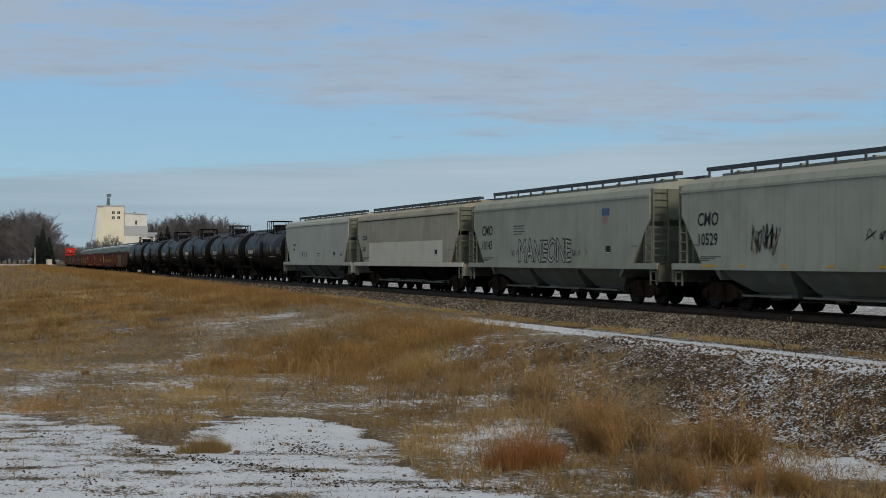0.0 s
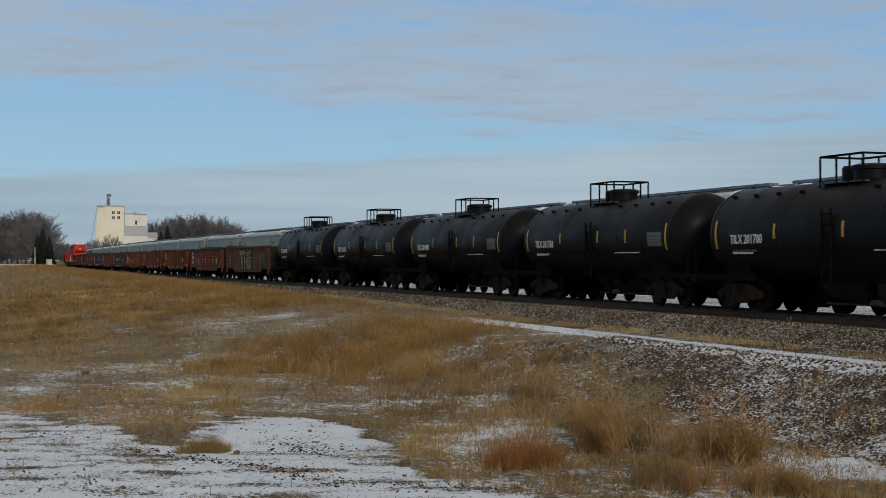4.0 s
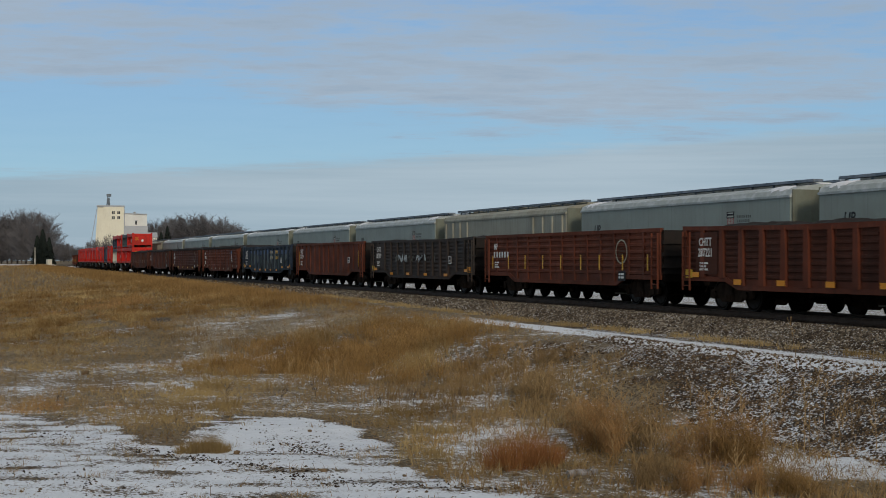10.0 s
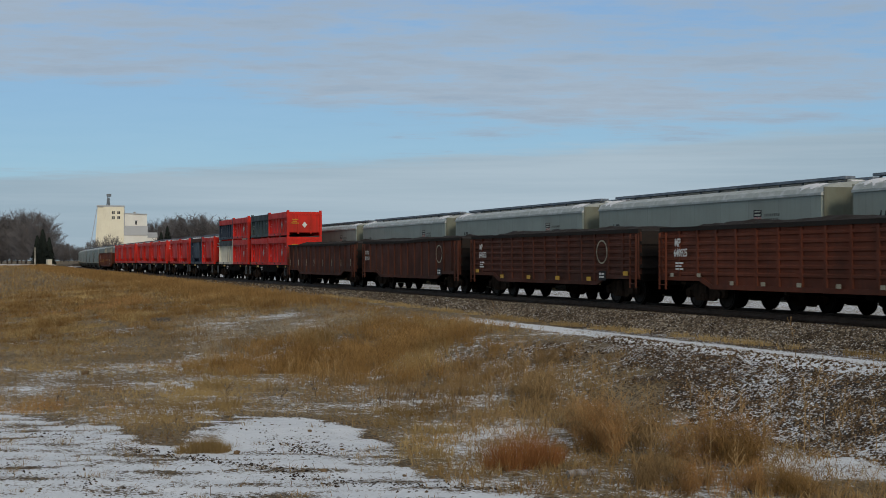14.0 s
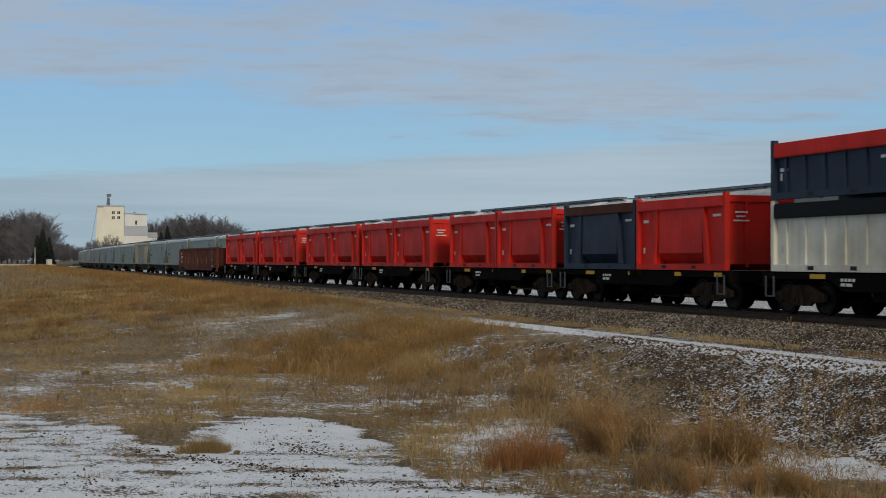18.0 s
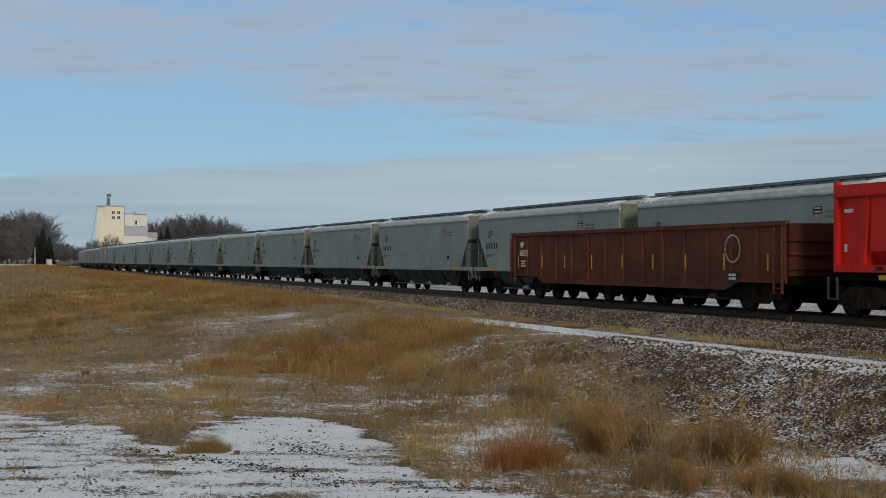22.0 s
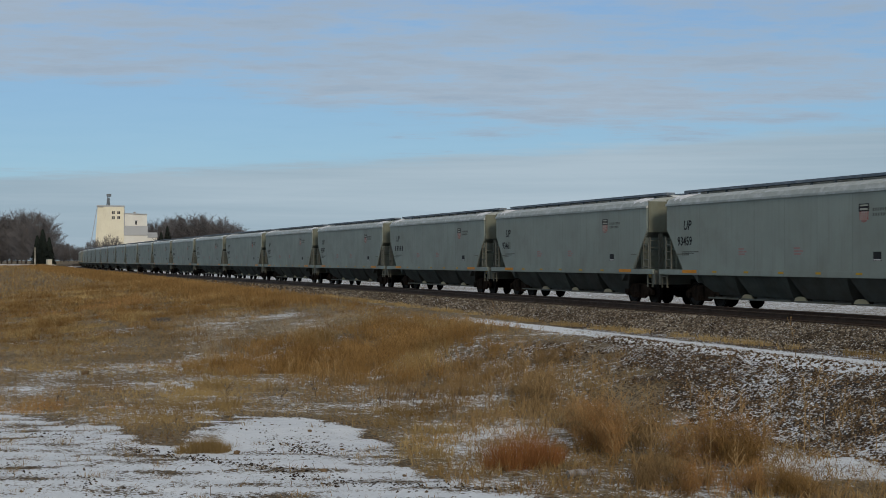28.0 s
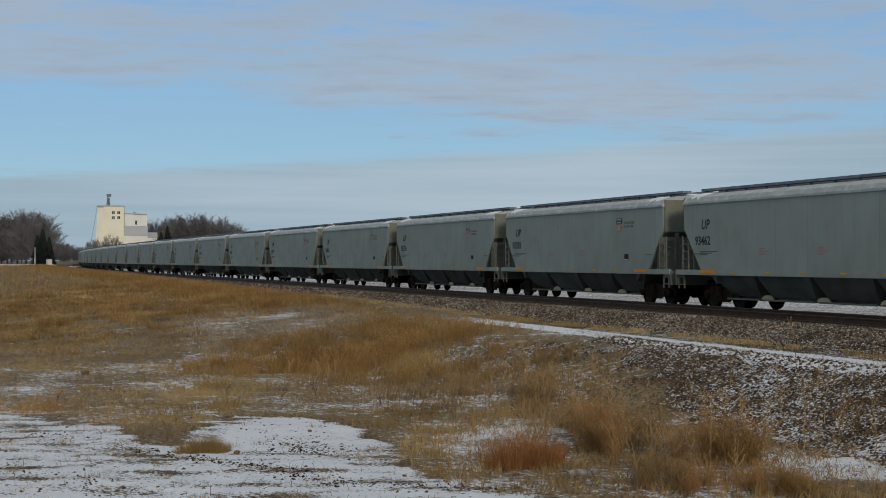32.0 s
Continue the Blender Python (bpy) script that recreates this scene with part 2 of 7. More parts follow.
RUST = (0.09, 0.04, 0.022)
GRIME = (0.055, 0.045, 0.036)
M = dict(
    grey_paint=surface("light_grey_paint", (0.315, 0.362, 0.33), (0.262, 0.306, 0.278), 0.55, scale=0.7, amount=0.6, dirt=(0.16, 0.15, 0.12), dirt_amount=0.35, streak=0.25, bump=0.05, sheet=1.85),
    dull_paint=surface("dull_beige_grey_paint", (0.40, 0.425, 0.36), (0.34, 0.36, 0.30), 0.65, scale=0.6, amount=0.7, dirt=(0.17, 0.15, 0.105), dirt_amount=0.4, streak=0.35, bump=0.05, sheet=2.4),
    pale_paint=surface("pale_grey_paint", (0.50, 0.52, 0.455), (0.44, 0.455, 0.395), 0.6, scale=0.7, amount=0.5, dirt=(0.27, 0.23, 0.16), dirt_amount=0.3, streak=0.12, bump=0.05, sheet=2.2),
    tan_paint=surface("tan_paint", (0.45, 0.425, 0.335), (0.37, 0.345, 0.265), 0.65, scale=0.8, amount=0.7, dirt=(0.19, 0.15, 0.095), dirt_amount=0.45, streak=0.45, bump=0.05, sheet=2.1),
    blue_paint=surface("faded_blue_paint", (0.10, 0.15, 0.26), None, 0.6, scale=3.0, bump=0.0),
    cream_paint=surface("fresh_cream_paint", (0.70, 0.67, 0.57), (0.62, 0.59, 0.49), 0.6, scale=1.0, dirt=(0.3, 0.26, 0.2), dirt_amount=0.2, bump=0.03),
    sooty_grey=surface("sooty_grey_paint", (0.13, 0.14, 0.13), (0.075, 0.075, 0.065), 0.7, scale=0.9, amount=0.9, dirt=GRIME, dirt_amount=0.7, streak=0.5),
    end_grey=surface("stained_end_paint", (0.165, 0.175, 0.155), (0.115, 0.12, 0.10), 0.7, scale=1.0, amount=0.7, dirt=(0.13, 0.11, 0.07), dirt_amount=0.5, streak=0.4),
    shield_red=surface("shield_red_paint", (0.36, 0.08, 0.075), (0.33, 0.14, 0.13), 0.6, scale=3.0, bump=0.0),
    # body grey with grime, darkened for the shade below the sill
    lower_grey=surface("dusty_shaded_grey_paint", (0.10, 0.116, 0.104), (0.06, 0.068, 0.06), 0.65, scale=0.9, amount=0.8, dirt=GRIME, dirt_amount=0.6, streak=0.45),
    faded_red=surface("faded_red_paint", (0.38, 0.22, 0.21), (0.34, 0.27, 0.26), 0.6, scale=3.0, bump=0.0),
    sage_paint=surface("sage_tan_paint", (0.36, 0.36, 0.30), (0.29, 0.29, 0.24), 0.65, scale=0.7, amount=0.7, dirt=(0.12, 0.1, 0.06), dirt_amount=0.4, streak=0.4, bump=0.05),
    ash_paint=surface("ash_blue_spray", (0.15, 0.185, 0.19), (0.09, 0.115, 0.125), 0.7, scale=2.0, amount=0.8),
    rust_spray=surface("pale_dusty_spray", (0.36, 0.32, 0.21), (0.2, 0.16, 0.10), 0.8, scale=2.5, amount=0.9, dirt=(0.09, 0.05, 0.03), dirt_amount=0.8),
    olive_grime=surface("olive_grime", (0.15, 0.145, 0.11), (0.09, 0.085, 0.065), 0.8, scale=1.2, amount=0.8, dirt=GRIME, dirt_amount=0.5, streak=0.4),
    # grey lightened for the roof's sky sheen; the pale dirt is frost
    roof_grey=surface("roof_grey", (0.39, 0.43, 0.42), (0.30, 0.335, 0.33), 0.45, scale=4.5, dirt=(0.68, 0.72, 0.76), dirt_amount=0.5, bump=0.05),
    olive_end=surface("olive_stained_end_sheet", (0.195, 0.218, 0.175), (0.145, 0.155, 0.122), 0.7, scale=1.3, amount=0.8, dirt=(0.12, 0.105, 0.07), dirt_amount=0.45, streak=0.4),
    arch_tan=surface("bright_tan_stand_in", (0.52, 0.45, 0.29), (0.42, 0.36, 0.23), 0.8, scale=3.0),
    board=surface("galvanised_grating", (0.075, 0.092, 0.105), (0.045, 0.053, 0.062), 0.6, 0.3, scale=4.0),
    walkway=surface("frosted_walkway", (0.095, 0.13, 0.175), (0.19, 0.225, 0.265), 0.6, 0.2, scale=5.0, amount=1.0, dirt=(0.4, 0.43, 0.47), dirt_amount=0.35),
    tank_black=surface("tank_black_paint", (0.0065, 0.007, 0.0085), (0.0095, 0.0095, 0.01), 0.42, scale=0.8, amount=0.7, dirt=(0.016, 0.0145, 0.013), dirt_amount=0.35, streak=0.35, bump=0.02, specular=0.07),
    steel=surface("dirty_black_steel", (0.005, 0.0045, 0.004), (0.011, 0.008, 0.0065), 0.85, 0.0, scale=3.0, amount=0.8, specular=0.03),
    truck=surface("rusty_cast_steel", (0.042, 0.027, 0.018), (0.009, 0.008, 0.007), 0.85, 0.0, scale=2.2, amount=1.0, specular=0.04),
    tread=surface("worn_tread", (0.03, 0.026, 0.023), (0.014, 0.012, 0.01), 0.6, 0.5, scale=6.0, bump=0.02),
    rail=surface("brown_rail_steel", (0.07, 0.045, 0.032), (0.04, 0.03, 0.024), 0.65, 0.4, scale=5.0),
    tie=surface("creosoted_tie", (0.06, 0.048, 0.038), (0.035, 0.03, 0.026), 0.9, scale=4.0, vary=0.6),
    yellow=surface("yellow_reflector", (0.62, 0.36, 0.035), None, 0.45, scale=4.0, bump=0.0),
    orange=surface("orange_reflector", (0.75, 0.3, 0.03), None, 0.45, scale=4.0, bump=0.0),
    white=surface("white_lettering", (0.7, 0.7, 0.68), None, 0.6, scale=3.0, bump=0.0),
    black=surface("black_lettering", (0.02, 0.02, 0.022), None, 0.6, scale=3.0, bump=0.0),
    snow=surface("dry_snow", (0.82, 0.84, 0.88), (0.74, 0.77, 0.82), 0.75, scale=2.0, bump=0.2),
    rime=surface("dirty_rime", (0.56, 0.56, 0.565), (0.40, 0.395, 0.385), 0.85, scale=6.0, amount=1.0, dirt=(0.2, 0.17, 0.13), dirt_amount=0.7),
    red_box=surface("red_container_paint", (0.68, 0.021, 0.012), (0.56, 0.018, 0.012), 0.55, scale=0.9, amount=0.6, dirt=(0.2, 0.026, 0.016), dirt_amount=0.5, streak=0.5, bump=0.05),
    navy_box=surface("navy_container_paint", (0.022, 0.034, 0.06), (0.03, 0.04, 0.06), 0.5, scale=0.9, bump=0.05),
    slate_box=surface("slate_green_container_paint", (0.06, 0.085, 0.085), (0.045, 0.06, 0.06), 0.55, scale=0.9, bump=0.05),
    white_box=surface("cream_container_paint", (0.76, 0.73, 0.62), (0.66, 0.63, 0.52), 0.6, scale=0.9, dirt=(0.25, 0.18, 0.1), dirt_amount=0.4, streak=0.3, bump=0.05),
    gon_red=surface("oxide_red_paint", (0.155, 0.042, 0.021), (0.10, 0.03, 0.017), 0.75, scale=0.8, amount=0.8, dirt=(0.05, 0.022, 0.015), dirt_amount=0.65, streak=0.55),
    gon_dark=surface("dark_oxide_paint", (0.085, 0.027, 0.015), (0.05, 0.018, 0.011), 0.8, scale=0.9, amount=0.9, dirt=(0.025, 0.013, 0.01), dirt_amount=0.6, streak=0.5),
    gon_brown=surface("brown_red_paint", (0.10, 0.032, 0.019), (0.07, 0.025, 0.016), 0.75, scale=0.8, amount=0.8, dirt=(0.04, 0.022, 0.017), dirt_amount=0.6, streak=0.5),
    gon_rust=surface("rusted_brown_paint", (0.085, 0.04, 0.026), (0.14, 0.075, 0.045), 0.8, scale=1.3, amount=0.9, dirt=(0.035, 0.02, 0.015), dirt_amount=0.7, streak=0.6),
    gon_black=surface("weathered_black_paint", (0.035, 0.033, 0.032), (0.06, 0.045, 0.036), 0.75, scale=0.9, amount=0.8, dirt=(0.07, 0.04, 0.028), dirt_amount=0.4, streak=0.3),
    gon_blue=surface("patchy_blue_paint", (0.02, 0.034, 0.062), (0.014, 0.017, 0.021), 0.7, scale=1.1, amount=1.0, dirt=(0.05, 0.06, 0.06), dirt_amount=0.6, streak=0.4),
    scrap=surface("dark_scrap_load", (0.018, 0.016, 0.015), (0.032, 0.024, 0.02), 0.9, scale=5.0, amount=0.9),
)


# ---- mesh building ----
class Shape:
    """Gathers the faces of one part."""

    def __init__(self):
        self.v, self.f = [], []

    def add(self, verts, faces):
        o = len(self.v)
        self.v += [tuple(p) for p in verts]
        self.f += [tuple(i + o for i in f) for f in faces]
        return self

    def box(self, x0, x1, y0, y1, z0, z1):
        p = [(x, y, z) for z in (z0, z1) for x, y in ((x0, y0), (x1, y0), (x1, y1), (x0, y1))]
        return self.add(p, [(3, 2, 1, 0), (4, 5, 6, 7), (0, 1, 5, 4), (1, 2, 6, 5), (2, 3, 7, 6), (3, 0, 4, 7)])

    def prism(self, outline, y0, y1):
        """An outline in x and z, drawn out along y."""
        n = len(outline)
        p = [(x, y0, z) for x, z in outline] + [(x, y1, z) for x, z in outline]
        return self.add(p, [tuple(range(n)), tuple(range(2 * n - 1, n - 1, -1))] + [(i, i + n, (i + 1) % n + n, (i + 1) % n) for i in range(n)])

    def profile(self, outline, x0, x1):
        """An outline in y and z, drawn out along x."""
        n = len(outline)
        p = [(x0, y, z) for y, z in outline] + [(x1, y, z) for y, z in outline]
        return self.add(p, [tuple(range(n)), tuple(range(2 * n - 1, n - 1, -1))] + [(i, i + n, (i + 1) % n + n, (i + 1) % n) for i in range(n)])

    def tube(self, a, b, r, n=6, r2=None):
        a, b = Vector(a), Vector(b)
        d = (b - a).normalized()
        u = d.orthogonal().normalized()
        w = d.cross(u)
        r2 = r if r2 is None else r2
        ring = [(math.cos(2 * math.pi * i / n), math.sin(2 * math.pi * i / n)) for i in range(n)]
        p = [a + (u * c + w * s) * r for c, s in ring] + [b + (u * c + w * s) * r2 for c, s in ring]
        return self.add(p, [tuple(range(n)), tuple(range(2 * n - 1, n - 1, -1))] + [(i, (i + 1) % n, (i + 1) % n + n, i + n) for i in range(n)])

    def lathe(self, rows, n=24, axis="x"):
        """Rows of (place along the axis, radius)."""
        p, f = [], []
        for a, r in rows:
            for i in range(n):
                c, s = math.cos(2 * math.pi * i / n) * r, math.sin(2 * math.pi * i / n) * r
                p.append((a, c, s) if axis == "x" else (c, a, s) if axis == "y" else (c, s, a))
        m = len(rows)
        for k in range(m - 1):
            f += [(k * n + i, k * n + (i + 1) % n, (k + 1) * n + (i + 1) % n, (k + 1) * n + i) for i in range(n)]
        f += [tuple(range(n)), tuple(range(m * n - 1, (m - 1) * n - 1, -1))]
        return self.add(p, f)

    def loft(self, rings):
        """Closed rings of equally many points, skinned and capped."""
        n, p, f = len(rings[0]), [], []
        for r in rings:
            p += r
        for k in range(len(rings) - 1):
            f += [(k * n + i, k * n + (i + 1) % n, (k + 1) * n + (i + 1) % n, (k + 1) * n + i) for i in range(n)]
        f += [tuple(range(n)), tuple(range(len(p) - 1, len(p) - 1 - n, -1))]
        return self.add(p, f)

    def shifted(self, x=0.0, y=0.0, z=0.0):
        self.v = [(a + x, b + y, c + z) for a, b, c in self.v]
        return self

    def mesh(self, name, material, smooth=None, bevel=0.0):
        me = bpy.data.meshes.new(name)
        me.from_pydata(self.v, [], self.f)
        bm = bmesh.new()
        bm.from_mesh(me)
        bmesh.ops.recalc_face_normals(bm, faces=bm.faces)
        if bevel:
            sharp = [e for e in bm.edges if len(e.link_faces) == 2 and e.calc_face_angle(0) > 0.5]
            bmesh.ops.bevel(bm, geom=sharp, offset=bevel, segments=2, affect="EDGES", clamp_overlap=True)
        bm.to_mesh(me)
        bm.free()
        me.materials.append(material)
        if smooth:
            me.shade_smooth()
            me.set_sharp_from_angle(angle=radians(smooth))
        return me


def part(name, shape, material, parent, label="", smooth=None, bevel=0.0, at=None):
    """One mesh object under a thing or under a part. A ready mesh may be given for a shape."""
    me = shape if isinstance(shape, bpy.types.Mesh) else shape.mesh(name, material, smooth, bevel)
    ob = new(name, me)
    ob.parent = parent
    if at is not None:
        ob.location = at
    return tagged(ob, label)


def thing(name, label, category, group="", kind=""):
    return tagged(new(name), label, category, group, kind)


def solid(name, shape, material, label, category="", kind="", smooth=None, bevel=0.0):
    return tagged(new(name, shape.mesh(name, material, smooth, bevel)), label, category, "", kind)


def ribbon(shape, points, width, y):
    """A painted stroke in the x-z plane that runs smoothly through the points."""
    p = [points[0]] + points + [points[-1]]
    line = []
    for k in range(1, len(p) - 2):
        for j in range(6):
            t = j / 6
            line.append(tuple(0.5 * (2 * p[k][i] + (p[k + 1][i] - p[k - 1][i]) * t + (2 * p[k - 1][i] - 5 * p[k][i] + 4 * p[k + 1][i] - p[k + 2][i]) * t * t
                                     + (3 * p[k][i] - p[k - 1][i] - 3 * p[k + 1][i] + p[k + 2][i]) * t ** 3) for i in (0, 1)))
    line.append(points[-1])
    v = []
    for k, (x, z) in enumerate(line):
        a, b = line[max(k - 1, 0)], line[min(k + 1, len(line) - 1)]
        dx, dz = b[0] - a[0], b[1] - a[1]
        n = math.hypot(dx, dz) or 1.0
        w = width * (0.6 + 0.4 * math.sin(math.pi * k / (len(line) - 1))) / 2
        v += [(x - dz / n * w, y, z + dx / n * w), (x + dz / n * w, y, z - dx / n * w)]
    return shape.add(v, [(2 * k, 2 * k + 1, 2 * k + 3, 2 * k + 2) for k in range(len(line) - 1)])


def scribble(rnd, x, w, z0, z1, width, y):
    """One sprayed sign: a looping stroke, at times with a second one through it."""
    s = Shape()
    for k in range(rnd.choice((1, 2))):
        pts = []
        up = rnd.random() < 0.5
        for j in range(rnd.randint(4, 6)):
            z = (z0 + rnd.uniform(0, 0.3) * (z1 - z0)) if (j % 2 == 0) == up else (z1 - rnd.uniform(0, 0.3) * (z1 - z0))
            pts.append((x + rnd.uniform(0, w), z))
        ribbon(s, pts, width * rnd.uniform(0.7, 1.2), y - 0.002 * k)
    return s


FONTS = {}


def letters(text, size, material, squeeze=0.8, slant=0.0, outline=0.0, wobble=0.0):
    """Writing as a flat mesh in the x-z plane, facing -y, from its lower left corner. outline: only the letters' rims, that thick."""
    key = (text, size, material.name, slant, outline)
    if key not in FONTS:
        cu = bpy.data.curves.new("lettering", "FONT")
        cu.body, cu.size, cu.resolution_u, cu.extrude, cu.offset, cu.shear = text, size, 2, 0.002, size * 0.02, slant
        if outline:
            cu.fill_mode, cu.bevel_depth, cu.bevel_resolution, cu.extrude = "NONE", outline, 1, 0.0
        ob = new("lettering", cu)
        me = bpy.data.meshes.new_from_object(ob.evaluated_get(bpy.context.evaluated_depsgraph_get()))
        bpy.data.objects.remove(ob)
        me.transform(Matrix.Diagonal((squeeze, 1, 0.15 if outline else 1, 1)))
        if wobble:
            # an unsteady hand: the letters lean and swell along the line
            for v in me.vertices:
                x, y = v.co.x, v.co.y
                v.co.x, v.co.y = x + wobble * math.sin(4.3 * y + 1.7 * x), y * (1 + wobble * math.sin(2.1 * x)) + wobble * 0.6 * math.sin(5.3 * x + 2.0 * y)
        me.transform(Matrix.Rotation(radians(90), 4, "X"))
        me.materials.clear()
        me.materials.append(material)
        FONTS[key] = me
    return FONTS[key]


def bars(rows, x, z, h, y, thick=0.004):
    """Rows of plain bars that stand for small print: lists of bar lengths."""
    s = Shape()
    for k, row in enumerate(rows):
        a = x
        for w in row:
            s.box(a, a + w, y - thick, y, z - k * h * 1.6, z - k * h * 1.6 + h)
            a += w + h * 0.6
    return s


# ---- running gear shared by all cars ----
WHEELS = {"near": [], "rear": []}
GEAR = {}


def gear_meshes():
    w = Shape()
    for s in (-1, 1):
        w.lathe([(s * 0.68, 0.2), (s * 0.69, 0.41), (s * 0.70, 0.505), (s * 0.725, 0.505), (s * 0.735, 0.482), (s * 0.825, 0.474), (s * 0.83, 0.40), (s * 0.80, 0.36), (s * 0.78, 0.2), (s * 0.83, 0.13), (s * 0.83, 0.1)], 20, "y")
    w.tube((0, -1.0, 0), (0, 1.0, 0), 0.085, 10)
    plain = len(w.f)
    for s in (-1, 1):
        w.lathe([(s * 0.822, 0.44), (s * 0.8315, 0.445), (s * 0.8315, 0.47), (s * 0.822, 0.476)], 20, "y")
    GEAR["wheelset"] = w.mesh("wheelset", M["steel"], 35)
    GEAR["wheelset"].materials.append(M["tread"])
    for p in GEAR["wheelset"].polygons:
        p.material_index = 1 if p.index >= plain else 0
    f = Shape()
    for y in (-0.06,):
        f.prism([(-1.2, 0.62), (-1.2, 0.42), (-0.98, 0.36), (-0.72, 0.42), (-0.5, 0.27), (0.5, 0.27), (0.72, 0.42), (0.98, 0.36), (1.2, 0.42), (1.2, 0.62), (0.95, 0.68), (0.5, 0.86), (-0.5, 0.86), (-0.95, 0.68)], y, y + 0.12)
    for x in (-0.9, 0.9):
        f.tube((x, -0.13, 0.48), (x, 0.13, 0.48), 0.12, 12)
    for x in (-0.17, 0.0, 0.17):
        f.tube((x, -0.075, 0.3), (x, -0.075, 0.54), 0.065, 8)
    GEAR["side_frames"] = f.mesh("side_frame", M["truck"])
    b = Shape()
    b.box(-0.2, 0.2, -1.15, 1.15, 0.5, 0.82)
    b.box(-0.3, 0.3, -0.4, 0.4, 0.6, 0.95)
    b.box(-0.75, -0.62, -0.8, 0.8, 0.36, 0.46).box(0.62, 0.75, -0.8, 0.8, 0.36, 0.46)
    GEAR["bolster"] = b.mesh("bogie", M["truck"])
    k = Shape()
    k.box(-0.5, 0.12, -0.11, 0.11, 0.78, 0.94)
    k.box(0.08, 0.32, -0.16, 0.16, 0.72, 1.02)
    k.tube((0.0, 0.25, 0.86), (0.25, 0.3, 0.5), 0.022)
    GEAR["coupler"] = k.mesh("coupler", M["truck"], bevel=0.02)


gear_meshes()


def add_gear(car, line, half_length, truck_x):
    for x in (-truck_x, truck_x):
        b = part("bogie", GEAR["bolster"], None, car, at=(x, 0, 0))
        for y in (-1.01, 1.01):
            part("side_frame", GEAR["side_frames"], None, b, at=(0, y, 0))
        for a in (-0.9, 0.9):
            w = part("wheelset", GEAR["wheelset"], None, b)
            w.matrix_parent_inverse = Matrix.Translation((a, 0, 0.48))
            WHEELS[line].append(w)
    for s in (-1, 1):
        c = part("coupler", GEAR["coupler"], None, car, at=(s * (half_length - 0.3), 0, 0))
        if s < 0:
            c.rotation_euler = (0, 0, math.pi)


def ladder(x, y, z0, z1, width=0.42, rungs=8, along="x"):
    s = Shape()
    for k in (0, 1):
        if along == "x":
            s.box(x + k * width - 0.017, x + k * width + 0.017, y - 0.03, y + 0.03, z0, z1)
        else:
            s.box(x - 0.03, x + 0.03, y + k * width - 0.017, y + k * width + 0.017, z0, z1)
    for i in range(rungs):
        z = z0 + (i + 0.5) * (z1 - z0) / rungs
        if along == "x":
            s.box(x, x + width, y - 0.02, y + 0.02, z - 0.018, z + 0.018)
        else:
            s.box(x - 0.02, x + 0.02, y, y + width, z - 0.018, z + 0.018)
    return s


